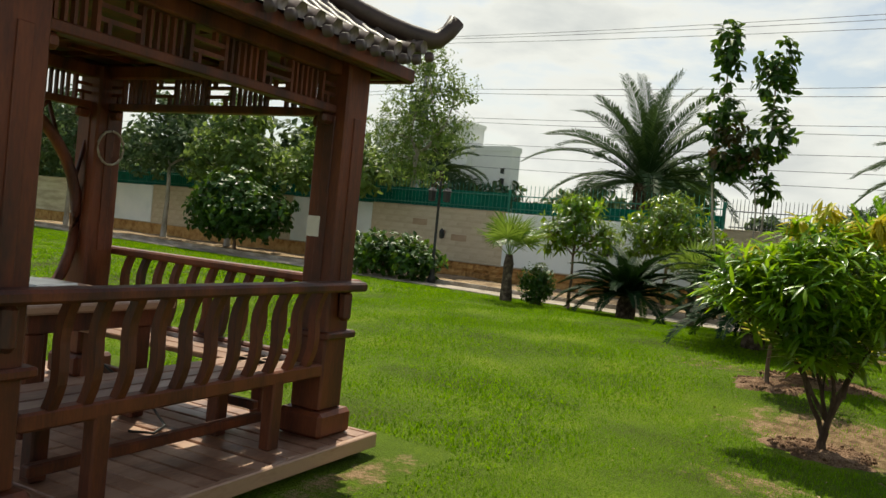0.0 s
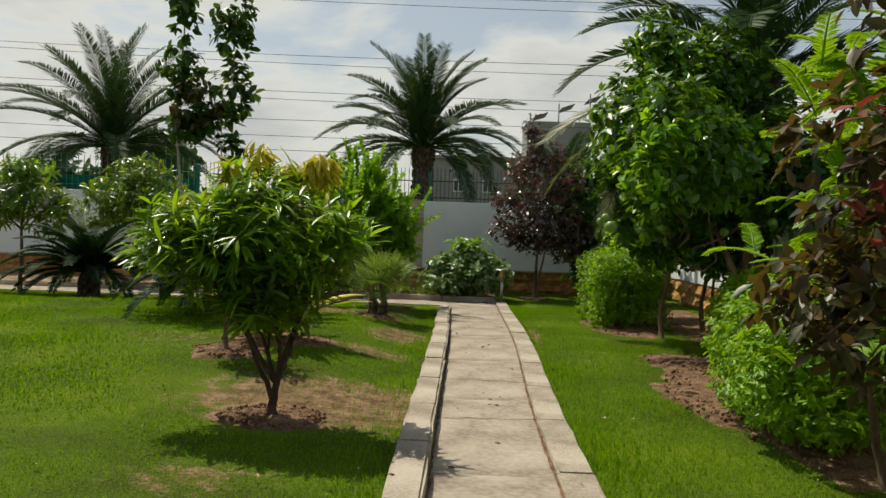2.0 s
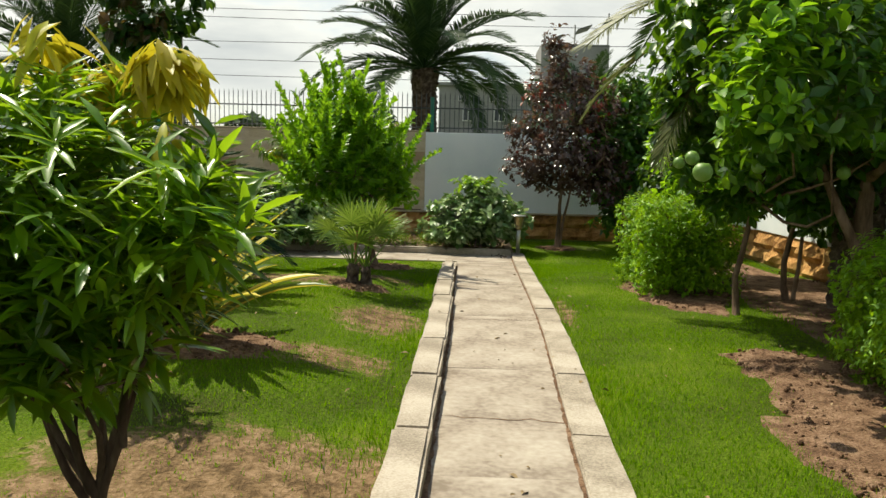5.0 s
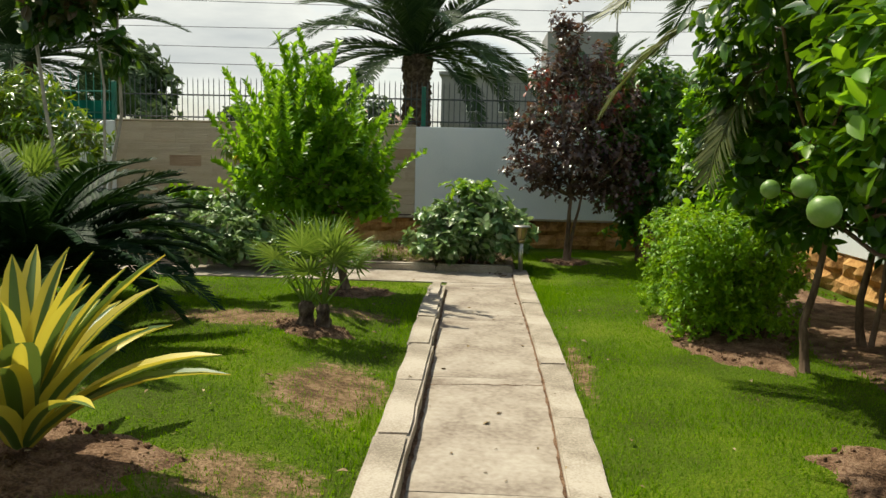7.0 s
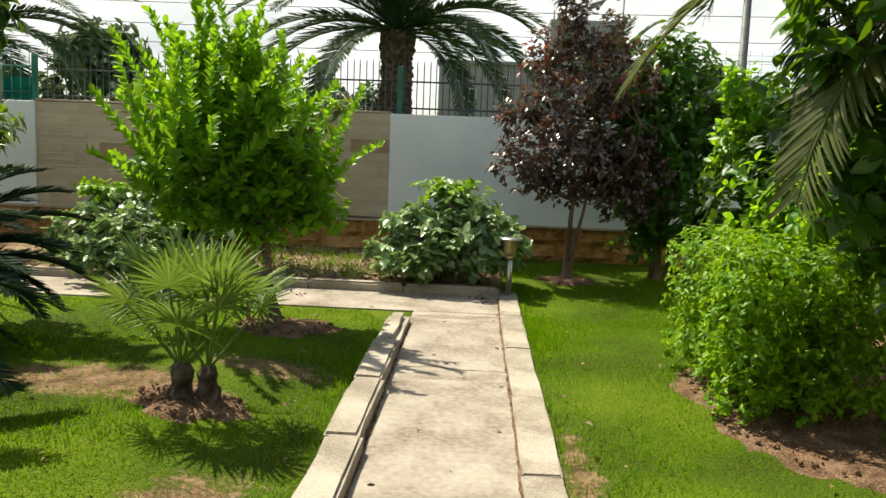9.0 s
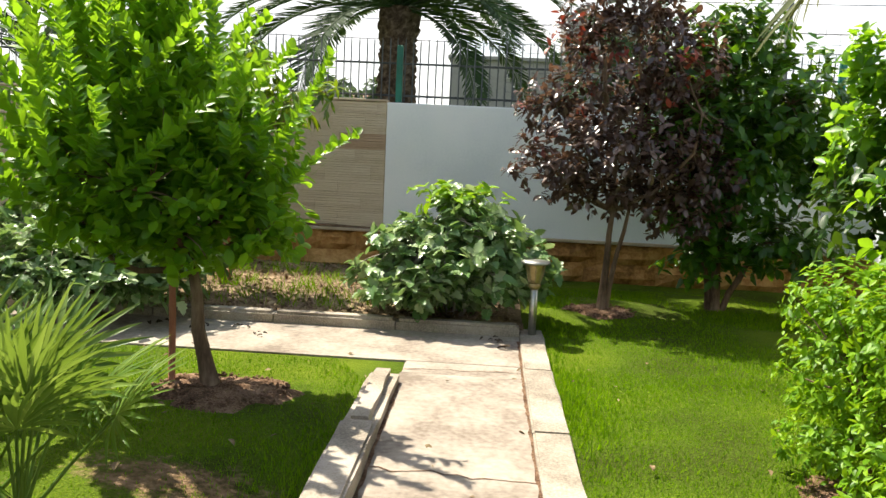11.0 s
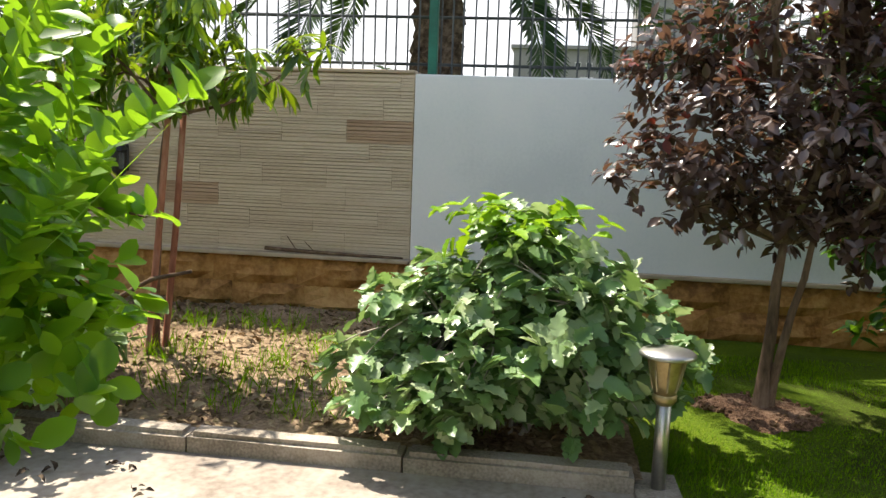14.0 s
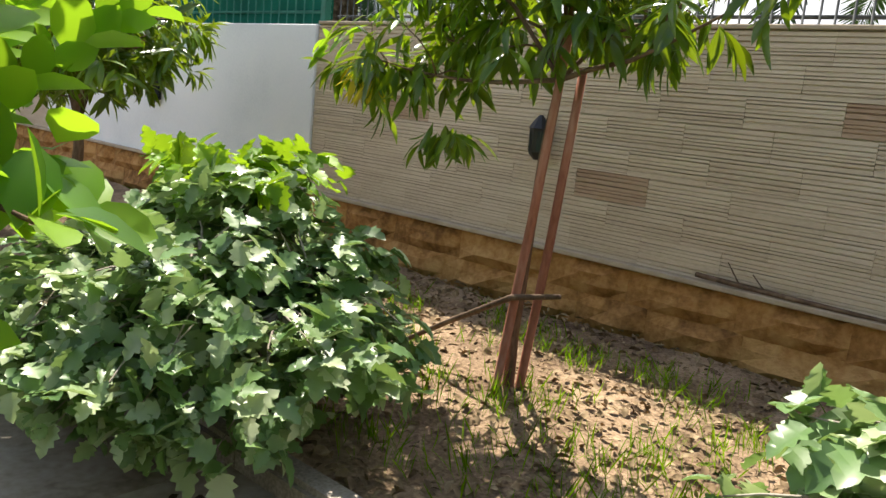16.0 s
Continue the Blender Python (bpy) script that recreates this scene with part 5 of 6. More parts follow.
shoots = [shoot_mesh(400 + k, 0.46 + 0.09 * k) for k in range(6)]
rng_lime = np.random.RandomState(52)
for k in range(130):
    a, r = k * 2.4, math.sqrt((k + 0.5) / 130)
    out = 0.66 * r
    z = 0.92 + 0.62 * (1 - r ** 2) + 0.25 * rng_lime.rand()
    size = (0.85 + 0.35 * rng_lime.rand() + (0.3 if k % 9 == 0 else 0)) * (1 - 0.28 * r * max(0.0, math.cos(a)))
    lean = 40 * r ** 1.2 + 8 * rng_lime.normal()
    o = link("shoot", shoots[k % 6], lime)
    o.matrix_local = pose(1.12 * out * math.cos(a) - 0.38, 0.85 * out * math.sin(a), z, lean * -math.sin(a), lean * math.cos(a), math.degrees(a * 3)) @ Matrix.Diagonal((1, 1, size, 1))
low = crown_arrays(np.random.RandomState(53), [(0.30, 0.25, 0.92, 0.22, 0.25, 0.14), (-0.5, -0.1, 0.95, 0.4, 0.3, 0.12)], 60, 6, 0.085, T_ROUND, 0.9, 0.1, 0.3)[0]
tagged(link("low_leaves", np_mesh("low_leaves", low[0], low[1], L_LIME), lime, "low hanging leaves"), kind="stuff")
stake = thing("stake", (-1.68, 14.38, gz(-1.68, 14.38)), "reddish wooden stake beside the lime tree", "stake")
tube("shaft", [(0, 0, -0.05), (0.006, 0, 0.4), (0.0, 0, 0.88)], [0.022, 0.021, 0.020], M_STAKE, stake, 8)


def aubergine(x, y, seed, w, h, label, n=520, more=(), gap=0.5, leaf=0.115):
    plant("aubergine_bush", label, "shrub", (x, y, 0.04), seed,
          [(0, 0, h * 0.50, w * 0.85, w * 0.75, h * 0.42), (-w * 0.35, 0, h * 0.45, w * 0.55, w * 0.6, h * 0.36), (w * 0.38, 0, h * 0.45, w * 0.5, w * 0.6, h * 0.36), (0.05, 0, h * 0.82, w * 0.38, w * 0.38, h * 0.22), (-w * 0.2, -0.1, h * 0.28, w * 0.7, w * 0.6, h * 0.2)] + list(more),
          T_LOBED, L_AUB, int(n * 1.3), 5, leaf, stems=[((0.05 * math.cos(a), 0.05 * math.sin(a), 0), (w * 0.5 * math.cos(a), w * 0.45 * math.sin(a), h * (0.6 + 0.1 * math.sin(a * 5))), 0.013) for a in np.linspace(0, 6, 9)],
          bark=M_PALEBARK, hang=0.12, up=0.45, spread=1.0, group="aubergine bushes", sticks=300, gap=gap, jitter=0.55, shell=0.5, face=1.7,
          extra=[("young_leaves", "bright young leaves", [(0.0, 0, h * 0.98, w * 0.5, w * 0.45, 0.10)], 34, 4, 0.10, T_LOBED, L_HEDGE, 0.0)])


aubergine(-0.13, 16.66, 61, 0.86, 1.02, "leafy bush with grey-green lobed leaves over the kerb", 800, [(0.55, -0.05, 0.42, 0.36, 0.4, 0.24), (-0.1, -0.42, 0.30, 0.7, 0.25, 0.2), (-0.62, -0.15, 0.34, 0.28, 0.3, 0.2)])
aubergine(-3.02, 16.42, 62, 0.88, 1.0, "broad leafy bush with grey-green lobed leaves in the bed", 1050, [(-0.2, -0.62, 0.42, 0.6, 0.36, 0.3), (0.35, -0.4, 0.6, 0.4, 0.3, 0.25), (0.75, -0.1, 0.45, 0.30, 0.3, 0.2), (0.55, -0.5, 0.32, 0.42, 0.28, 0.25), (0.15, -0.72, 0.3, 0.6, 0.25, 0.24), (-0.5, -0.6, 0.25, 0.5, 0.25, 0.2)], 0.62, 0.098)
aubergine(-3.95, 16.75, 63, 0.72, 0.85, "leafy bush with grey-green lobed leaves in the bed", 280)

plant("purple_plum_tree", "purple-leaved plum tree with red shoot tips", "tree", (1.2, 17.4), 71,
      [(0.1, 0, 1.55, 0.85, 0.8, 0.5), (-0.45, 0, 1.35, 0.55, 0.5, 0.42), (0.6, 0.1, 1.5, 0.6, 0.6, 0.5), (0.1, 0, 2.2, 0.66, 0.6, 0.5), (0.0, 0, 2.9, 0.38, 0.38, 0.5), (-0.15, 0, 3.3, 0.2, 0.2, 0.36), (0.3, 0, 2.75, 0.4, 0.4, 0.42), (0.0, 0, 1.1, 0.5, 0.45, 0.22), (0.65, 0, 1.0, 0.6, 0.5, 0.3), (0.9, 0, 1.3, 0.5, 0.5, 0.4), (-0.55, -0.1, 1.3, 0.4, 0.4, 0.25), (0.55, 0, 2.25, 0.5, 0.5, 0.5), (-0.5, 0, 1.9, 0.4, 0.4, 0.4), (-0.3, 0, 2.6, 0.3, 0.3, 0.4)],
      T_BROAD, L_PURPLE, 1500, 7, 0.085, trunk=[(0, 0, 0), (0.02, 0, 0.5), (0.05, 0, 0.95)], r0=0.04, hang=0.1, up=0.5, gap=0.5, face=1.3, stems=[((0.05, 0.02, 0), (0.22, 0.02, 1.1), 0.028)], sticks=200,
      extra=[("red_tip", "red shoot tips", [(-0.5, -0.3, 1.75, 0.4, 0.35, 0.35), (-0.2, -0.2, 2.5, 0.5, 0.35, 0.6), (-0.8, 0, 1.4, 0.2, 0.2, 0.2), (0.5, -0.4, 2.1, 0.4, 0.3, 0.4)], 34, 4, 0.08, T_BROAD, L_RED, 0.0)])
plant("citrus_tree", "dark green citrus tree in the corner of the walls", "tree", (2.35, 17.8), 72,
      [(0.1, 0, 1.4, 0.85, 0.7, 0.6), (-0.3, -0.1, 1.9, 0.7, 0.6, 0.6), (0.5, -0.1, 2.0, 0.7, 0.6, 0.6), (0, 0, 2.6, 0.55, 0.5, 0.45), (0.9, 0, 1.5, 0.5, 0.5, 0.5), (-0.2, 0, 0.95, 0.6, 0.5, 0.28), (0.4, -0.1, 0.7, 0.7, 0.5, 0.35), (-0.1, 0, 0.5, 0.5, 0.4, 0.25)],
      T_BROAD, L_CITRUS, 1150, 7, 0.12, trunk=[(0, 0, 0), (0, 0, 0.35), (0, 0, 0.5)], r0=0.055, gap=0.1, up=0.6,
      stems=[((0.06, 0, 0), (0.5, 0, 0.9), 0.035), ((-0.06, 0, 0), (-0.4, 0, 0.9), 0.032)], sticks=160)


def clipped(x, y, seed, blobs, n, label):
    plant("clipped_bush", label, "bush", (x, y), seed, blobs, leaf_template(0.42, 0.1, 0.3), L_HEDGE, n, 8, 0.05, stems=[((0.04 * math.cos(a), 0.04 * math.sin(a), 0), (0.3 * math.cos(a), 0.3 * math.sin(a), 0.5), 0.014) for a in np.linspace(0, 6, 6)], up=0.5, shell=0.28, group="bright clipped bushes", sticks=120, twig=0.07, gap=0.1)


clipped(1.97, 13.1, 81, [(bx, by, bz, 0.25 + 0.05 * math.sin(7 * bx + 5 * by), 0.34, 0.26 + 0.04 * math.sin(9 * by + 4 * bx)) for bx in (-0.20, 0.12, 0.42) for by in (-0.45, 0.0, 0.45) for bz in (0.26, 0.56, 0.80)], 3600, "bright yellow-green clipped bush beside the lawn")
clipped(2.66, 8.9, 82, [(0, 0, 0.55, 0.6, 0.85, 0.48), (-0.15, -0.6, 0.5, 0.55, 0.7, 0.44), (0.1, 0.6, 0.6, 0.5, 0.6, 0.42), (0, 0, 0.25, 0.55, 1.2, 0.25)], 3000, "bright yellow-green clipped bush beside the lawn")
clipped(2.05, 6.9, 83, [(0, 0, 0.55, 0.6, 0.8, 0.5), (-0.1, -0.6, 0.5, 0.55, 0.6, 0.46), (0, 0, 0.25, 0.55, 1.0, 0.25)], 2600, "bright yellow-green clipped bush beside the lawn")

# pomelo with green fruit
pomelo = plant("pomelo_tree", "large pomelo tree with big glossy leaves and green fruit", "tree", (2.31, 11.66), 91,
      [(0.15, -0.2, 2.0, 0.55, 0.6, 0.6), (0.75, 0.0, 1.9, 0.75, 0.8, 0.65), (0.25, -0.3, 2.7, 0.5, 0.6, 0.5), (1.3, 0, 2.0, 0.6, 0.8, 0.65), (0.9, -0.1, 2.7, 0.5, 0.5, 0.4), (0.75, -0.35, 1.4, 0.5, 0.5, 0.3),
       (-0.22, -1.35, 2.0, 0.38, 0.5, 0.5), (0.15, -1.2, 2.35, 0.5, 0.5, 0.45), (-0.42, -1.45, 1.48, 0.30, 0.32, 0.26), (0.2, -0.9, 1.65, 0.4, 0.4, 0.32), (0.1, -1.1, 2.8, 0.5, 0.5, 0.35), (0.8, -1.3, 2.2, 0.5, 0.5, 0.5), (0.8, -1.3, 1.65, 0.45, 0.45, 0.32), (-0.70, -1.3, 2.75, 0.4, 0.5, 0.42), (-0.3, -1.3, 3.0, 0.5, 0.5, 0.5), (-0.5, -1.2, 3.45, 0.3, 0.3, 0.3), (0.3, -1.1, 3.2, 0.5, 0.5, 0.5), (-0.85, -2.7, 1.95, 0.34, 0.42, 0.42), (-0.6, -2.4, 2.45, 0.5, 0.5, 0.4), (-0.75, -2.8, 1.62, 0.3, 0.35, 0.24), (-0.2, -2.3, 2.0, 0.5, 0.5, 0.5), (-0.9, -1.6, 2.4, 0.35, 0.4, 0.35), (0.45, -0.2, 1.1, 0.4, 0.4, 0.25), (0.95, 0.3, 0.95, 0.4, 0.4, 0.3), (-0.45, 0.0, 1.75, 0.45, 0.5, 0.45), (-0.55, -0.5, 2.3, 0.5, 0.5, 0.5), (-0.3, 0.1, 1.3, 0.35, 0.4, 0.25), (-0.1, -0.1, 1.05, 0.3, 0.35, 0.2)],
      T_BROAD, L_CITRUS, 2700, 7, 0.115, trunk=[(0, 0, 0), (-0.03, 0.02, 0.35), (0.05, 0, 0.8), (0.08, 0, 1.1)], r0=0.033, up=0.5, gap=0.12, sticks=260,
      extra=[("young_leaves", "bright young leaves", [(-0.35, -1.5, 1.9, 0.35, 0.3, 0.45), (-0.1, -1.5, 2.5, 0.4, 0.3, 0.4), (-0.5, -1.5, 1.5, 0.25, 0.25, 0.22), (0.3, -1.6, 1.9, 0.5, 0.25, 0.4), (0.0, -0.6, 1.9, 0.4, 0.3, 0.4), (0.6, -1.6, 2.3, 0.4, 0.25, 0.4), (-0.95, -3.0, 1.75, 0.28, 0.25, 0.3), (-0.8, -2.9, 2.1, 0.35, 0.25, 0.3)], 420, 6, 0.10, T_BROAD, L_LIME, 0.0)])
M_FRUIT = surface("green_rind", [(0.10, 0.20, 0.03), (0.16, 0.27, 0.05)], scale=12, fine=120, rough=0.45, bump=0.15, depth=0.002)
for k, (fx, fy, fz) in enumerate(((-1.24, -3.06, 1.33), (-1.28, -2.98, 1.405), (-1.26, -2.62, 1.38), (-0.46, -1.66, 1.37), (0.3, -1.3, 1.34), (0.7, -1.6, 1.45))):
    bm = bmesh.new()
    bmesh.ops.create_icosphere(bm, subdivisions=3, radius=(0.054, 0.040, 0.036, 0.05, 0.05, 0.05)[k])
    for v in bm.verts:
        v.co = v.co * (1 + 0.03 * noise.noise(v.co * 30)) + Vector((fx, fy, fz - 0.01 * (v.co.z > 0.05)))
    part("fruit", bm, M_FRUIT, pomelo, "round green fruit", smooth=True)
plant("citrus_tree", "slim citrus tree with twisted stems before the white wall", "tree", (3.05, 12.4), 92,
      [(0.1, -0.2, 2.0, 0.8, 0.8, 0.6), (0.2, 0.4, 2.2, 0.7, 0.7, 0.6), (-0.1, 0, 1.5, 0.5, 0.5, 0.35), (0.1, 0, 2.9, 0.5, 0.6, 0.4)],
      T_BROAD, L_CITRUS, 700, 7, 0.12, trunk=[(0, 0, 0), (-0.06, 0, 0.4), (0.04, 0, 0.9), (0, 0, 1.3)], r0=0.035, stems=[((0.05, 0, 0), (0.12, 0, 1.2), 0.025)], up=0.5, gap=0.1,
      extra=[("young_leaves", "bright young leaves", [(-0.75, 0.7, 1.1, 0.36, 0.45, 0.45), (-0.5, 0.35, 1.55, 0.45, 0.5, 0.38), (-0.1, -0.1, 1.35, 0.55, 0.5, 0.45), (0.3, 0.5, 1.75, 0.6, 0.6, 0.5), (-0.7, 0.6, 1.75, 0.15, 0.15, 0.3), (-0.2, 0.2, 2.1, 0.35, 0.35, 0.3)], 600, 6, 0.085, T_BROAD, L_LIME, 0.0)])
plant("citrus_tree", "leafy citrus tree behind the clipped bush", "tree", (2.75, 14.5), 94,
      [(0, 0, 1.45, 0.75, 0.6, 0.5), (-0.35, -0.1, 1.2, 0.5, 0.5, 0.4), (0.45, 0, 1.5, 0.6, 0.6, 0.5), (0.1, 0, 1.95, 0.5, 0.5, 0.3), (0.6, -0.3, 2.0, 0.4, 0.4, 0.35), (0.3, -0.3, 1.0, 0.6, 0.5, 0.3)],
      T_BROAD, L_DARK, 760, 7, 0.10, trunk=[(0, 0, 0), (0.02, 0, 0.4), (0, 0, 0.75)], r0=0.04, up=0.5, gap=0.2,
      extra=[("young_leaves", "bright young leaves", [(-0.4, -0.45, 1.25, 0.4, 0.3, 0.3), (0.1, -0.6, 1.15, 0.5, 0.3, 0.3), (0.5, -0.5, 1.5, 0.4, 0.3, 0.35), (-0.45, 0.15, 1.6, 0.34, 0.35, 0.4), (-0.3, 0.1, 2.0, 0.3, 0.3, 0.25), (0.1, 0.0, 1.75, 0.5, 0.4, 0.45), (-0.6, 0.1, 2.05, 0.1, 0.12, 0.25), (0.3, -0.1, 2.2, 0.3, 0.3, 0.25)], 700, 6, 0.09, T_BROAD, L_LIME, 0.0)])
plant("citrus_tree", "old citrus tree with thick forked limbs by the wall", "tree", (3.1, 11.0), 93,
      [(0.0, 0.0, 2.1, 0.8, 0.9, 0.6), (-0.5, 0.2, 2.3, 0.7, 0.8, 0.6), (0.2, -0.6, 2.0, 0.6, 0.7, 0.5), (-0.1, 0.1, 2.9, 0.6, 0.7, 0.4), (-0.4, 0.3, 1.65, 0.5, 0.6, 0.3)],
      T_BROAD, L_DARK, 800, 7, 0.12, trunk=[(0, 0, 0), (0.02, 0, 0.5), (-0.02, 0, 1.0), (0.0, 0, 1.3)], r0=0.10, up=0.5, gap=0.1, stems=[((0, 0, 0.6), (-0.5, 0.2, 1.9), 0.05)])


# ---- date palms ----
def date_palm(x, y, seed, trunk_h, r, n, L, label, sag=1.9, z=0.0, low=()):
    p = thing("date_palm", (x, y, z), label, "palm", "date palms")
    rng = np.random.RandomState(seed)
    sides, rows = 16, int(trunk_h / 0.07)
    V, F = [], []
    for i in range(rows + 1):
        zz = trunk_h * i / rows - 0.05 * (i == 0)
        for s in range(sides):
            w = 2 * math.pi * s / sides
            rr = r * (1.12 - 0.12 * i / rows + (0.16 if (i + s) % 2 else -0.06) + 0.05 * rng.normal())
            if i > rows * 0.9:
                rr *= 1.12
            V.append((rr * math.cos(w), rr * math.sin(w), zz))
    for i in range(rows):
        for s in range(sides):
            s2 = (s + 1) % sides
            F.append((i * sides + s, i * sides + s2, (i + 1) * sides + s2, (i + 1) * sides + s))
    link("trunk", np_mesh("trunk", V, F, M_PALMBARK), p, "trunk rough with cut leaf bases")
    for i in range(n):
        f = i / n
        el = 1.50 - 1.55 * f + rng.normal() * 0.08
        V, F = frond_arrays(rng, (0, 0, trunk_h), i * 2.399 + rng.normal() * 0.2, el, L * (0.85 + 0.25 * rng.rand()), sag * (0.5 + 0.45 * f), 120, 0.40, 0.07, 0.35, True, 0.022)
        link("frond", np_mesh("frond", V, F, L_PALM), p)
    for az, el, length, bow in low:
        V, F = frond_arrays(rng, (0.1 * math.cos(math.radians(az)), 0.1 * math.sin(math.radians(az)), trunk_h - 0.45), math.radians(az), el, length, bow, 130, 0.42, 0.07, 0.15, True, 0.022)
        link("frond", np_mesh("frond", V, F, L_OLDFROND), p, "old drooping olive frond")


date_palm(-1.28, 21.3, 101, 3.3, 0.235, 40, 2.85, "date palm with a rough trunk behind the wall", 1.75)
date_palm(-9.2, 21.8, 102, 3.1, 0.24, 42, 3.4, "date palm with arching grey-green fronds behind the wall", 1.7)
date_palm(3.5, 11.95, 103, 3.3, 0.19, 26, 2.7, "date palm with a dark trunk beside the white wall", 1.9,
          low=((197, -0.10, 2.75, 1.4), (205, 0.20, 3.2, 1.0), (176, 0.1, 2.9, 1.25), (231, 0.1, 2.8, 1.3)))
date_palm(-19.6, 26, 104, 3.6, 0.22, 28, 2.2, "far date palm near the white house", 1.8)
date_palm(2.9, 27, 105, 2.6, 0.2, 28, 2.2, "far date palm behind the wall", 1.8)

# ---- trees along the wall ----
plant("teak_sapling", "tall thin twin-stemmed sapling with broad drooping leaves", "tree", (-4.6, 15.0), 111,
      [(-0.43, 0, 4.95, 0.26, 0.26, 0.65), (-0.43, 0, 3.8, 0.36, 0.34, 0.5), (0.43, 0, 4.6, 0.36, 0.34, 0.66), (0.47, 0, 3.5, 0.40, 0.34, 0.5), (0.0, 0, 3.05, 0.42, 0.38, 0.28), (0.40, 0, 2.55, 0.26, 0.26, 0.24), (-0.34, 0, 2.95, 0.38, 0.34, 0.25)],
      T_BROAD, L_DARK, 360, 5, 0.17, stems=[((-0.05, 0, 0), (-0.40, 0, 4.9), 0.026), ((0.08, 0, 0), (0.42, 0, 4.6), 0.026), ((0.0, 0.05, 0), (0.1, 0.1, 3.1), 0.02)], bark=M_PALEBARK, hang=0.55, up=0.1, sticks=130,
      extra=[("brown_leaves", "brownish withered leaves", [(-0.1, -0.1, 3.1, 0.5, 0.35, 0.26), (-0.26, -0.1, 3.5, 0.35, 0.26, 0.35)], 40, 4, 0.16, T_BROAD, L_COPPER, 0.6)])
plant("mango_tree", "round mango tree with dark drooping leaves before the white wall", "tree", (-6.65, 17.25, 0.04), 112,
      [(0, 0, 1.75, 1.05, 0.95, 0.55), (-0.45, 0, 1.45, 0.8, 0.7, 0.42), (0.65, -0.1, 1.5, 0.75, 0.7, 0.42), (0.1, 0, 2.2, 0.65, 0.6, 0.35)], T_MANGO, L_MANGO, 440, 9, 0.18, trunk=[(0, 0, 0), (0.02, 0, 0.5), (0.03, 0, 0.9)], r0=0.06, hang=0.4, up=0.4, spread=0.9)
plant("mango_tree", "slim mango tree with a round crown on the lawn", "tree", (-7.65, 14.9), 113,
      [(0, 0, 1.65, 0.7, 0.65, 0.45), (-0.45, 0, 1.45, 0.5, 0.5, 0.4), (0.45, 0, 1.4, 0.5, 0.5, 0.4), (0.0, 0, 2.0, 0.45, 0.45, 0.3)], T_MANGO, L_MANGO, 240, 8, 0.18, trunk=[(0, 0, 0), (0.01, 0, 0.5), (0.0, 0, 1.05)], r0=0.04, hang=0.3, up=0.4, spread=0.9,
      extra=[("young_leaves", "pale young leaves", [(0, 0, 2.05, 0.5, 0.5, 0.2)], 30, 7, 0.16, T_MANGO, L_LIME, 0.3)])
plant("round_bush", "small dark round bush beside the fan palm", "bush", (-7.5, 13.3), 114, [(0, 0, 0.4, 0.32, 0.32, 0.38)], T_SMALL, L_DARK, 380, 6, 0.07, stems=[((0, 0, 0), (0, 0, 0.3), 0.02)], shell=0.3, sticks=30)
plant("dark_shrub", "broad dark green shrub near the lamp post", "shrub", (-13.1, 15.9), 115, [(0, 0, 0.6, 1.1, 0.9, 0.6), (-0.8, 0, 0.55, 0.8, 0.8, 0.5), (0.8, 0, 0.5, 0.7, 0.7, 0.45)], T_BROAD, L_DARK, 520, 6, 0.16, stems=[((0, 0, 0), (0.3, 0, 0.5), 0.02), ((0, 0, 0), (-0.4, 0, 0.5), 0.02)], sticks=60)
plant("dark_shrub", "tall dark green shrub beside the far lawn path", "shrub", (-19.6, 16.3), 116, [(0, 0, 1.5, 1.5, 1.2, 1.1), (-1.0, 0, 1.4, 1.1, 1.0, 1.0), (1.1, 0, 1.2, 1.1, 1.0, 0.9)], T_BROAD, L_DARK, 900, 6, 0.2, trunk=[(0, 0, 0), (0, 0, 0.6)], r0=0.06, sticks=60)

for k, (x, y, h, s) in enumerate(((-21.6, 17.6, 4.4, 1.0), (-25.5, 17.9, 4.8, 1.2), (-17.4, 17.7, 4.2, 1.0), (-30.5, 17.0, 4.8, 1.3), (-34.5, 15.5, 4.5, 1.3), (-29.0, 12.5, 4.6, 1.2), (-36, 11, 5.0, 1.4))):
    plant("shade_tree", "shade tree with a pale trunk and airy light crown", "tree", (x, y), 120 + k,
          [(0, 0, h * 0.75, 1.5 * s, 1.4 * s, 0.9 * s), (-1.0 * s, 0, h * 0.62, 1.2 * s, 1.1 * s, 0.7 * s), (1.1 * s, 0.2, h * 0.66, 1.2 * s, 1.1 * s, 0.7 * s), (0.2, 0, h * 0.98, 1.0 * s, 1.0 * s, 0.6 * s)],
          T_BROAD, L_FINE if k % 2 == 0 else L_FAR, 620, 6, 0.22, trunk=[(0, 0, 0), (0.05, 0, h * 0.3), (0, 0, h * 0.55)], r0=0.10, bark=M_PALEBARK, gap=0.2, group="shade trees along the wall", sticks=80)
plant("moringa_tree", "tall airy tree with fine feathery leaves", "tree", (-16.4, 20.5, 0), 131,
      [(0, 0, 5.2, 1.3, 1.2, 1.1), (0.9, 0, 4.3, 1.2, 1.1, 0.9), (-0.9, 0, 4.2, 1.2, 1.1, 0.9), (0.2, 0, 6.4, 1.0, 1.0, 0.9), (1.4, 0, 5.6, 0.8, 0.7, 0.6), (0, 0, 3.2, 1.2, 1.2, 0.7)], T_SMALL, L_FINE, 1500, 7, 0.11, trunk=[(0, 0, 0), (0, 0, 2.0), (0.1, 0, 3.6)], r0=0.10, bark=M_PALEBARK, gap=0.3, twig=0.3, sticks=140)

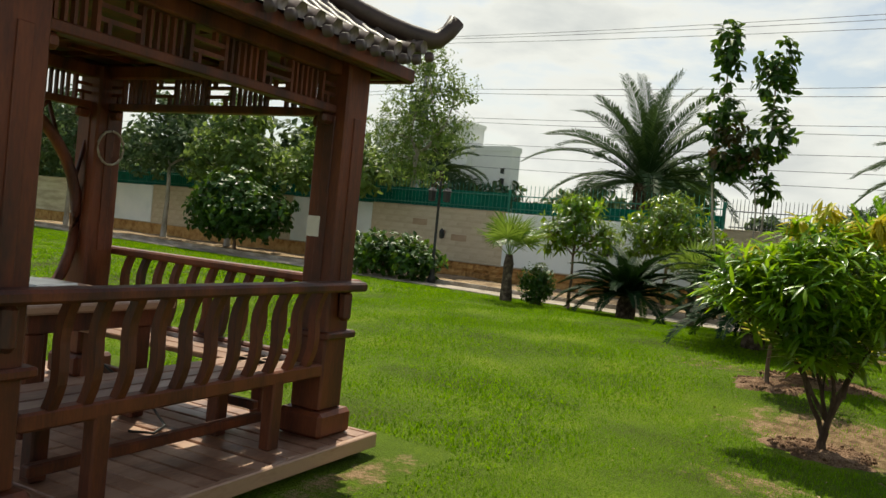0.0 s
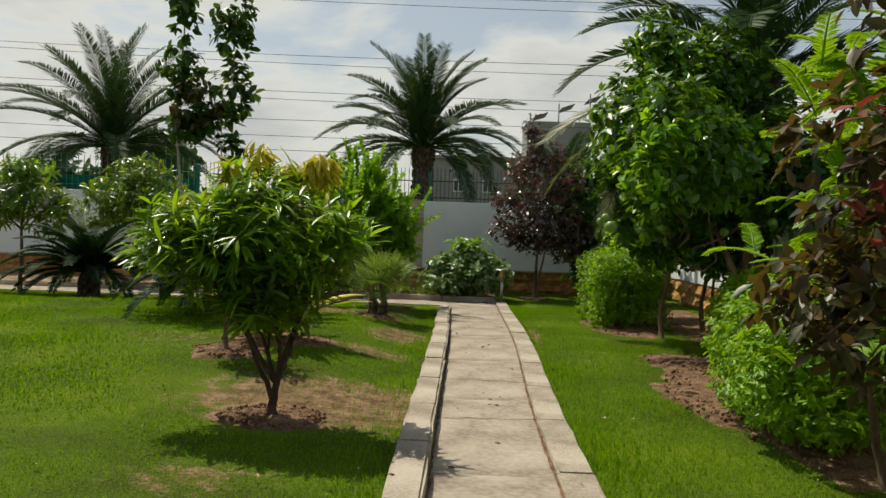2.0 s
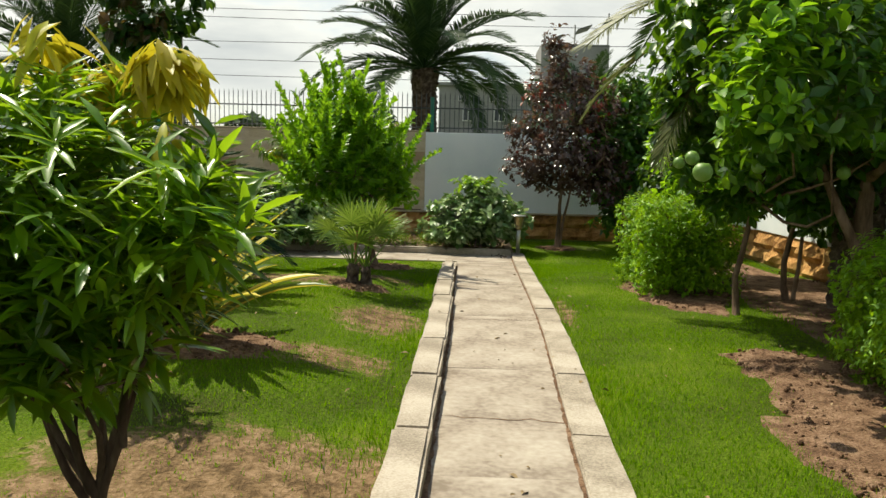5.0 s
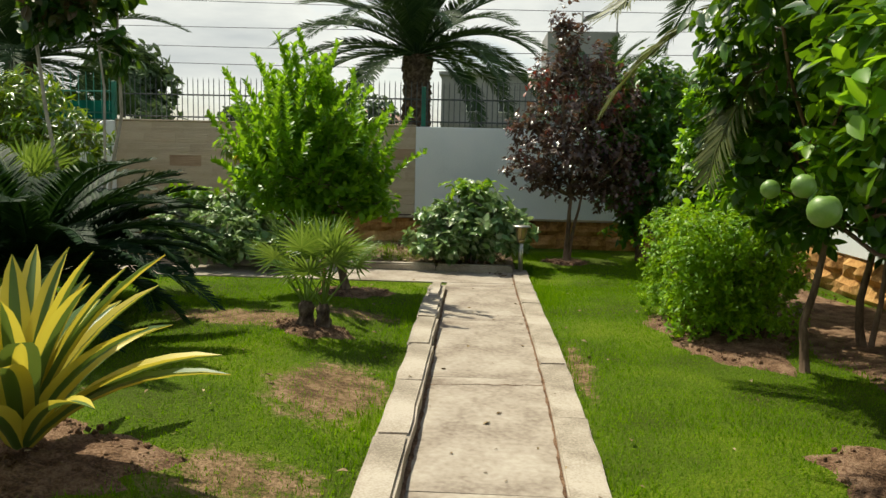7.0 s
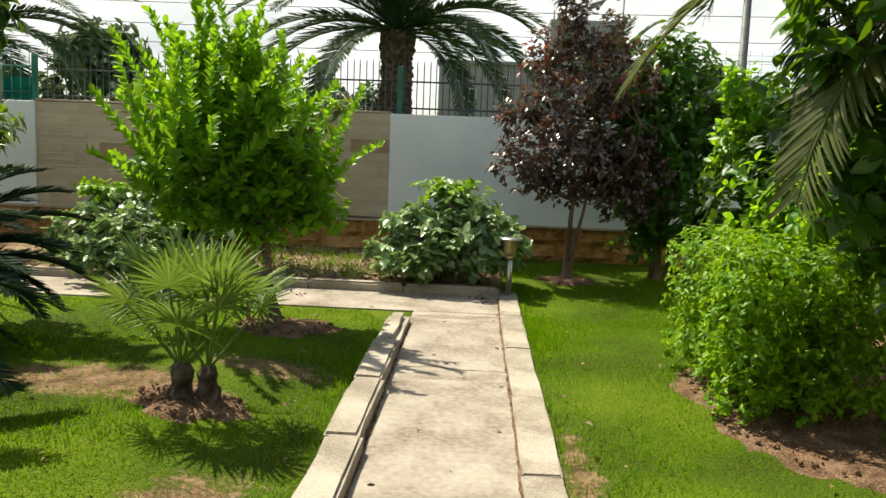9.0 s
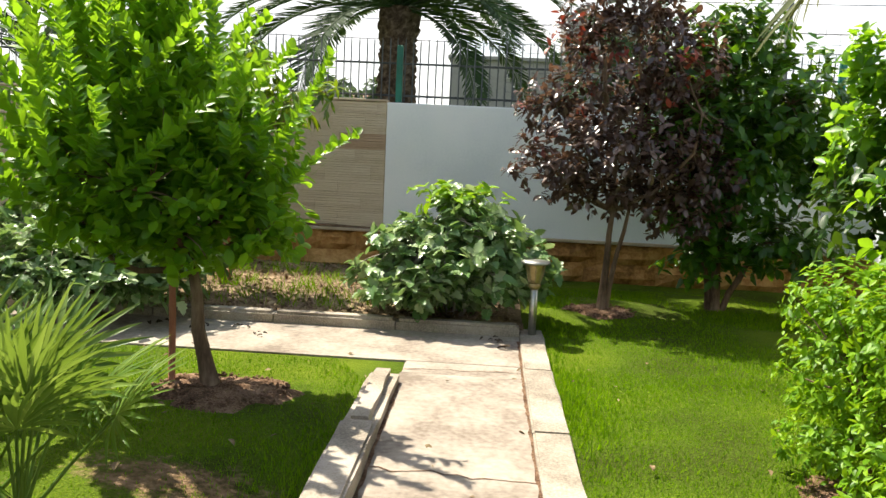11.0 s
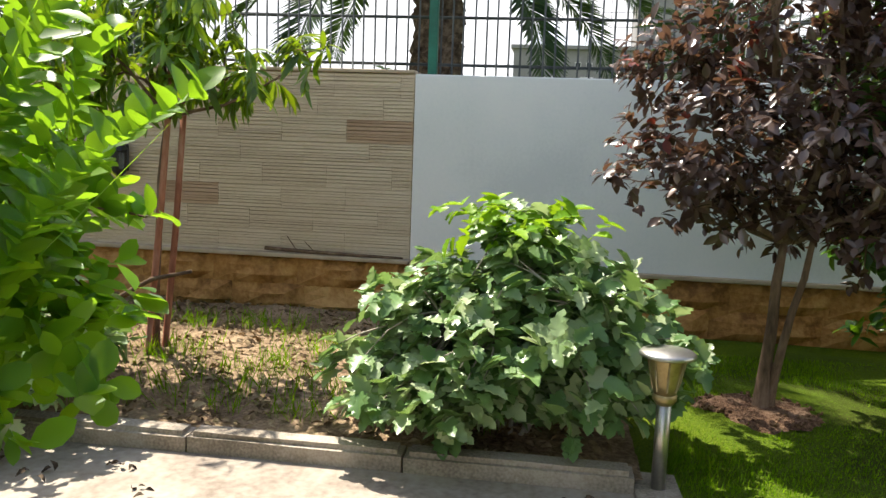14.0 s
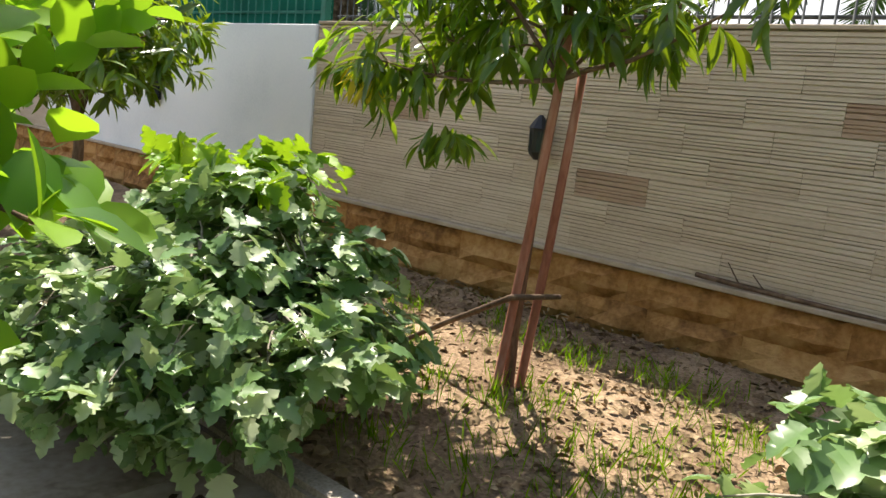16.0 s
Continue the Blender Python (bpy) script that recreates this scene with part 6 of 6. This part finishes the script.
# sapling in the bed with its stakes
plant("mango_sapling", "staked mango sapling with long drooping leaves in the bed", "tree", (-2.47, 17.5, 0.04), 141,
      [(0.15, 0, 1.75, 0.5, 0.45, 0.3), (-0.5, 0, 1.6, 0.45, 0.4, 0.28), (0.65, 0, 1.75, 0.42, 0.4, 0.2), (-0.9, -0.05, 1.48, 0.35, 0.35, 0.22), (0.1, 0, 2.1, 0.5, 0.45, 0.25), (-0.45, 0, 1.95, 0.4, 0.4, 0.25), (1.0, 0, 1.85, 0.2, 0.25, 0.12)],
      T_MANGO, L_MANGO, 190, 8, 0.17, trunk=[(0.02, 0.04, 0), (0.05, 0.03, 0.6), (0.08, 0.02, 1.1), (0.14, 0, 1.45)], r0=0.026, hang=0.75, up=0.2, spread=0.8, bark=M_BARK, sticks=90,
      extra=[("young_leaves", "light young leaves", [(-0.6, -0.1, 1.85, 0.4, 0.3, 0.25), (0.0, -0.15, 2.1, 0.5, 0.3, 0.2), (-1.2, 0, 1.5, 0.2, 0.2, 0.12)], 40, 7, 0.15, T_MANGO, L_LIME, 0.5),
             ("yellow_leaves", "yellowed leaves", [(-1.0, -0.1, 1.4, 0.12, 0.1, 0.1)], 5, 6, 0.15, T_MANGO, L_MANGO_Y, 0.9), ("low_leaves", "low drooping leaves", [(-0.45, -0.1, 1.18, 0.18, 0.15, 0.1)], 6, 7, 0.16, T_MANGO, L_MANGO, 0.9)])
for k, (a, b) in enumerate((((0.0, -0.03, -0.05), (0.17, 0, 1.75)), ((0.07, 0.06, -0.05), (0.22, 0.05, 1.5)))):
    s = thing("stake", (-2.47, 17.5, 0.045), "reddish wooden stake tied to the sapling", "stake", "sapling stakes")
    m = (np.array(a) + np.array(b)) / 2 + np.array((0.008, 0, 0))
    tube("shaft", [a, tuple(m), b], [0.022, 0.021, 0.019], M_STAKE, s, 8)
s = thing("dead_branch", (-2.47, 17.45, 0.045), "dark dead branch leaning on the sapling", "branch")
tube("stick", [(-0.68, 0.0, 0.03), (-0.3, 0, 0.26), (0.05, 0.0, 0.46), (0.3, 0.02, 0.52)], [0.012, 0.014, 0.015, 0.012], M_BARK, s, 7)
s = thing("dead_branch", (-1.9, WALL_Y - 0.03, PL + 0.014), "dark dead branch lying on the wall ledge", "branch")
tube("stick", [(-0.38, 0, 0.03), (-0.1, 0.005, 0.02), (0.4, 0.0, 0.012), (0.75, 0, 0.01)], [0.016, 0.016, 0.013, 0.008], M_BARK, s, 7)
tube("twig", [(-0.12, 0, 0.03), (-0.2, 0, 0.14)], [0.005, 0.003], M_BARK, s, 5)
tube("twig", [(0.03, 0, 0.02), (-0.05, 0, 0.10)], [0.005, 0.003], M_BARK, s, 5)

# ---- plants near the start of the path ----
plant("copper_shrub", "tall shrub with copper-red leaves and red shoot tips", "shrub", (1.72, 4.45), 151,
      [(0, 0, 1.3, 0.6, 0.55, 0.5), (-0.35, 0, 1.55, 0.45, 0.4, 0.45), (0.2, 0, 1.9, 0.6, 0.5, 0.5), (-0.1, 0, 2.35, 0.5, 0.5, 0.45), (-0.45, 0.0, 1.05, 0.4, 0.4, 0.3), (0.1, 0, 0.85, 0.5, 0.4, 0.3), (-0.5, 0.2, 1.0, 0.32, 0.3, 0.16), (0.3, 0.1, 0.55, 0.5, 0.4, 0.25), (0.4, 0, 1.4, 0.5, 0.4, 0.5)],
      T_SMALL, L_COPPER, 980, 7, 0.092, trunk=[(0, 0, 0), (0, 0, 0.5), (0, 0, 0.8)], r0=0.04, hang=0.2, up=0.4,
      extra=[("red_tip", "red shoot tips", [(-0.5, -0.1, 1.45, 0.2, 0.2, 0.3), (-0.2, -0.1, 2.2, 0.4, 0.3, 0.35)], 34, 5, 0.09, T_SMALL, L_RED, 0.0)])


def feathery(x, y, seed):
    f = thing("feathery_shrub", (x, y, gz(x, y)), "bright green shrub with feathery compound leaves", "shrub")
    rng = np.random.RandomState(seed)
    arrs = []
    for st in ((-0.1, 0.0), (0.1, 0.1), (0.0, -0.12)):
        tube("stem", curve_pts((st[0] * 0.4, st[1] * 0.4, -0.05), (st[0] * 3, st[1] * 3, 1.7), rng, 0.04, 7), [0.025 - 0.002 * i for i in range(7)], M_BARK, f, 7)
    for i in range(260):
        z = 0.55 + 1.65 * rng.rand()
        b = (rng.normal() * 0.25, rng.normal() * 0.28, z)
        arrs.append(frond_arrays(rng, b, rng.rand() * 6.28, 0.5 + 0.4 * rng.normal(), 0.38 + 0.15 * rng.rand(), 0.9, 22, 0.085, 0.32, 0.1, True, 0.004))
    V, F = join_arrays(arrs)
    link("crown", np_mesh("crown", V, F, L_FERN), f)


feathery(2.02, 5.65, 161)

# ---- far side: buildings, poles, wires, woods ----
def far_window(parent, x, y, z, w, h):
    f = part("window", box((x - w / 2, y - 0.10, z), (x + w / 2, y + 0.02, z + h), 0), M_FRAMEW, parent)
    for k in (-1, 1):
        part("pane", box((x + k * w * 0.23 - w * 0.19, y - 0.13, z + h * 0.08), (x + k * w * 0.23 + w * 0.19, y - 0.101, z + h * 0.92)), M_GLASS, f)


bld = thing("apartment_building", (0, 58, 0), "unfinished grey concrete building with small white windows", "building")
part("wall", box((-2.7, 0, 0), (12, 9, 6.45)), M_GREYBLD, bld)
part("roof_slab", box((-2.85, -0.25, 6.452), (12.2, 9.2, 6.65)), M_GREYBLD, bld)
part("string_course", box((-2.72, -0.12, 3.3), (12, -0.001, 3.5)), M_GREYBLD, bld)
for x in (-0.75, 1.3, 3.6, 6.0, 9.0):
    far_window(bld, x, 0, 4.15, 0.72, 0.85)
    far_window(bld, x + 0.1, 0, 5.45, 0.32, 0.32)
    far_window(bld, x - 0.5, 0, 5.45, 0.32, 0.32)
part("parapet_block", box((4, 1, 6.652), (8.5, 6, 9.4)), M_GREYBLD, bld)
for k in range(3):
    part("solar_panel", box((-0.5, -1.2, 0), (0.48, 1.2, 0.05), 0, Matrix.Translation((5.0 + k * 1.9, 2.5, 9.9 + k * 0.66)) @ Matrix.Rotation(-0.33, 4, "Y")), M_BAR, bld)
for x in (4.2, 6.2, 8.4):
    tube("strut", [(x, 1.2, 9.4), (x, 1.2, 10.0 + (x - 4.2) * 0.35)], [0.05, 0.05], M_BAR, bld, 4)

house = thing("white_house", (-27.5, 40, 0), "plain white rendered house behind the fence", "house")
part("wall", box((-8, 0, 0), (-0.6, 1.6, 7.6)), M_WHITEBLD, house)
part("wall", box((-0.598, 0.5, 0), (2.2, 1.5, 6.2)), M_WHITEBLD, house)
part("parapet", box((-0.59, 0.45, 6.202), (2.25, 1.55, 6.5)), M_WHITEBLD, house)
part("roof", box((-8.1, -0.1, 7.602), (-0.55, 1.7, 7.85)), M_WHITEBLD, house)
far_window(house, -2.2, 0, 3.4, 1.1, 1.5)
part("meter_box", box((1.6, 0.4, 4.1), (1.85, 0.498, 4.6)), M_BLACK, house)
part("meter_box", box((1.6, 0.4, 4.9), (1.8, 0.498, 5.2)), M_BLACK, house)
part("door", box((1.3, 0.40, 0), (2.1, 0.498, 2.4)), M_BLACK, house)
h2 = thing("grey_house", (-8.5, 62, 0), "low pale house among far trees", "house")
part("wall", box((-4, 0, 0), (4, 6, 3.2)), M_GREYBLD, h2)
bm = bmesh.new()
vs = [bm.verts.new(p) for p in ((-4.4, -0.4, 3.2), (4.4, -0.4, 3.2), (4.4, 6.4, 3.2), (-4.4, 6.4, 3.2), (-1.5, 3, 4.7), (1.5, 3, 4.7))]
for f in ((0, 1, 5, 4), (1, 2, 5), (2, 3, 4, 5), (3, 0, 4), (0, 3, 2, 1)):
    bm.faces.new([vs[i] for i in f])
part("roof", bm, surface("clay_roof", [(0.25, 0.16, 0.12), (0.36, 0.25, 0.2)], scale=2, fine=12, rough=0.9), h2)

WIRE_Y = 30.0
upole = thing("utility_pole", (-23.8, WIRE_Y, 0), "concrete utility pole with crossarms and insulators", "utility pole")
tube("pole", [(0, 0, -0.1), (0, 0, 5), (0, 0, 10.2)], [0.18, 0.15, 0.11], M_GREYBLD, upole, 10)
for z, w in ((9.9, 1.1), (7.6, 0.9)):
    part("crossarm", box((-w, -0.06, z), (w, 0.06, z + 0.12), 0.01), M_BAR, upole)
    for k in (-0.9, -0.3, 0.4, 0.9):
        bm = lathe([(0.05, 0), (0.09, 0.04), (0.05, 0.08), (0.09, 0.12), (0.04, 0.2)], 8)
        bmesh.ops.transform(bm, matrix=Matrix.Translation((k * w, 0, z + 0.121)), verts=bm.verts)
        part("insulator", bm, M_BLACK, upole)
part("transformer", box((-0.45, -0.55, 6.2), (0.45, -0.12, 7.1), 0.05), M_BAR, upole)
up2 = thing("utility_pole", (6.9, WIRE_Y, 0), "slim steel utility pole behind the wall", "utility pole")
tube("pole", [(0, 0, -0.1), (0, 0, 9.5)], [0.13, 0.09], M_BAR, up2, 8)
for k, (z, dz) in enumerate(((10.12, -0.2), (10.05, -0.45), (9.9, -0.8), (7.75, -0.3), (7.6, -0.7), (6.5, -0.3), (6.3, -0.7), (5.3, 0.3), (4.85, -0.1), (4.3, 0.0))):
    tube("wire", [(x + 23.8, 0.11 * (k % 3), z + dz * (x + 24) / 60 - 0.35 * (1 - (((x + 23.8) % 45) / 22.5 - 1) ** 2)) for x in np.linspace(-70, 60, 53)], [0.009] * 53, M_CABLE, upole, 4, "thin black overhead line")


def woods(seed, x0, x1, y0, y1, n, h, label, size=0.5, base=0.0):
    rng = np.random.RandomState(seed)
    blobs = []
    for i in range(n):
        x, y, hh = rng.uniform(x0, x1), rng.uniform(y0, y1), h * (0.65 + 0.5 * rng.rand())
        for j in range(4):
            blobs.append((x + rng.normal() * hh * 0.18, y + rng.normal() * 0.6, base + hh * (0.35 + 0.5 * rng.rand()), hh * 0.26, hh * 0.26, hh * 0.24))
    (V, F), _ = crown_arrays(rng, blobs, n * 330, 4, size, T_BROAD, gap=0.15)
    trunks = []
    for b in blobs[::4]:
        t = tube_arrays([(b[0], b[1], 0), (b[0] + 0.1, b[1], b[2])], [0.14, 0.07], 5, cap=False)
        trunks.append((np.array(t[0]), np.array(t[1])[:, [0, 1, 2]]))
        trunks.append((np.array(t[0]), np.array(t[1])[:, [0, 2, 3]]))
    V2, F2 = join_arrays(trunks)
    ob = link("far_woods", np_mesh("far_woods", V, F, L_FAR))
    tagged(ob, label, "trees", kind="stuff")
    tagged(link("far_trunks", np_mesh("far_trunks", V2, F2, M_BARK), ob), kind="stuff")


woods(171, -37, -11, 36, 43, 20, 4.9, "row of hazy green trees behind the fence")
woods(172, -14, -5.5, 46, 54, 9, 4.3, "row of hazy green trees behind the fence")
woods(173, -60, -24, 21.5, 30, 22, 6.0, "dense green trees beyond the wall", 0.45)
woods(174, 8, 40, 44, 60, 12, 5.0, "far green trees beyond the wall")


# ---- grass ----
def grass(name, x0, x1, y0, y1, n, h, w, seed, parent):
    rng = np.random.RandomState(seed)
    P = np.stack([rng.uniform(x0, x1, n), rng.uniform(y0, y1, n)], -1)
    P[: n // 2] = P[: n // 2] - np.mod(P[: n // 2], 0.05) + rng.normal(size=(n // 2, 2)) * 0.012
    bare = [(-1.38, 6.62, 0.46), (-2.2, 8.42, 0.3), (-1.96, 9.2, 0.5), (-1.35, 14.3, 0.4), (-1.32, 12.1, 0.3), (1.2, 17.38, 0.33)]
    keep = np.ones(n, bool)
    for bx, by, br in bare:
        keep &= np.hypot(P[:, 0] - bx, P[:, 1] - by) > br * (0.85 + 0.2 * rng.rand(n))
    thin = [(2.25, 7.6, 0.8, 1.85), (2.05, 9.7, 0.42, 0.38), (2.05, 12.75, 0.52, 0.95), (3.4, 12.8, 0.75, 3.4)]
    for bx, by, ra, rb in thin:
        q = ((P[:, 0] - bx) / ra) ** 2 + ((P[:, 1] - by) / rb) ** 2
        keep &= (q > 1) | (rng.rand(n) < 0.10 + 0.6 * np.clip(q - 0.4, 0, 1))
    keep &= rng.rand(n) > 0.95 * worn_at(P[:, 0], P[:, 1])
    edge_l = -0.437 - 0.038 * smooth01(10.5, 14, P[:, 1]) - 0.082
    edge_r = 0.412 + 0.108 * smooth01(6.2, 11.4, P[:, 1]) - 0.025 * smooth01(12, 15, P[:, 1]) + 0.082
    slack = 0.02 * rng.rand(n)
    keep &= (P[:, 0] < edge_l - slack) | (P[:, 0] > edge_r + slack)
    keep &= ~((P[:, 1] > 15.2 - 0.45 * smooth01(0.9, 0.55, -P[:, 0])) & (P[:, 0] < 0.55))
    keep &= ~((P[:, 0] < -2.85) & (P[:, 0] > -6.2) & (P[:, 1] < 4.35) & (P[:, 1] > 1))
    P = P[keep]
    m = len(P)
    tall = 1 + 0.5 * np.sin(P[:, 0] * 2.7 + np.sin(P[:, 1] * 1.9)) * np.sin(P[:, 1] * 2.3) + 0.8 * (rng.rand(m) > 0.97)
    edge = 1 + 0.9 * smooth01(1.0, 0.6, np.abs(P[:, 0]))
    L = h * (0.55 + 0.7 * rng.rand(m)) * np.clip(tall, 0.5, 1.7) * edge
    az, ln = rng.rand(m) * 6.283, 0.25 + 0.5 * rng.rand(m)
    base = np.stack([P[:, 0], P[:, 1], ground_z(P[:, 0], P[:, 1]) - 0.004], -1)
    side = np.stack([np.cos(az), np.sin(az), 0 * az], -1) * (w * (0.7 + 0.6 * rng.rand(m)))[:, None]
    lean = np.stack([-np.sin(az), np.cos(az), 0 * az], -1) * (ln * L)[:, None]
    tip = base + lean + np.array([0, 0, 1]) * L[:, None]
    V = np.stack([base - side, base + side, tip], 1).reshape(-1, 3)
    F = np.arange(3 * m).reshape(-1, 3)
    ob = link(name, np_mesh(name, V, F, L_GRASS), parent)
    tagged(ob, kind="stuff")


grass("grass", -2.6, 2.6, 3.0, 15.3, 250000, 0.022, 0.0032, 301, ground)
grass("grass", 0.5, 4.0, 14.0, 18.6, 70000, 0.024, 0.0033, 302, ground)
grass("grass", -9.0, -2.6, 2.5, 15.2, 170000, 0.024, 0.006, 303, ground)
grass("grass", 2.6, 4.0, 4.0, 14.0, 20000, 0.03, 0.005, 304, ground)
grass("grass", -24.0, -9.0, 5.0, 15.0, 70000, 0.035, 0.014, 305, ground)


def fallen(n, seed):
    rng = np.random.RandomState(seed)
    P = np.stack([rng.uniform(-2.4, 2.2, n), rng.uniform(4.5, 16.1, n)], -1)
    z = np.where(np.abs(P[:, 0]) < 0.40, 0.006, np.where(np.abs(P[:, 0]) < 0.58, 0.10, ground_z(P[:, 0], P[:, 1]) + 0.035))
    z = np.where((P[:, 0] > 0.38) & (P[:, 0] < 0.6), 0.034, z)
    z = np.where(P[:, 1] > 15.0, 0.008, z)
    P = np.column_stack([P, z])
    V, F = scatter(leaf_template(0.5, 0.25, 0.6), P, rng.normal(size=(n, 3)) * (1, 1, 0.1), rng.normal(size=(n, 3)) * 0.25 + (0, 0, 1), 0.02 + 0.045 * rng.rand(n) ** 2)
    tagged(link("fallen_leaves", np_mesh("fallen_leaves", V, F, M_LITTER)), "dry fallen leaves on the path and lawn", "leaves", kind="stuff")


fallen(190, 401)


def leaf_clump(x, y, n, r, seed):
    """A few curled dead leaves lying together on the path."""
    rng = np.random.RandomState(seed)
    P = np.column_stack([rng.normal(size=n) * r, rng.normal(size=n) * r * 0.5, 0.012 + 0.012 * rng.rand(n)])
    V, F = scatter(leaf_template(0.5, 0.35, 0.9), P, rng.normal(size=(n, 3)) * (1, 1, 0.2), rng.normal(size=(n, 3)) * 0.4 + (0, 0, 1), 0.028 + 0.035 * rng.rand(n))
    c = link("leaf_clump", np_mesh("leaf_clump", V, F, M_DEADLEAF))
    c.location = (x, y, 0)
    tagged(c, "small clump of dark dead leaves on the path", "leaves", "dead leaf clumps")


for k, (x, y, n, r) in enumerate(((0.22, 15.93, 7, 0.05), (0.27, 15.70, 5, 0.04), (-1.72, 15.88, 6, 0.05), (-2.0, 15.74, 5, 0.05), (-2.35, 15.9, 6, 0.06), (-1.55, 15.66, 4, 0.04))):
    leaf_clump(x, y, n, r, 420 + k)
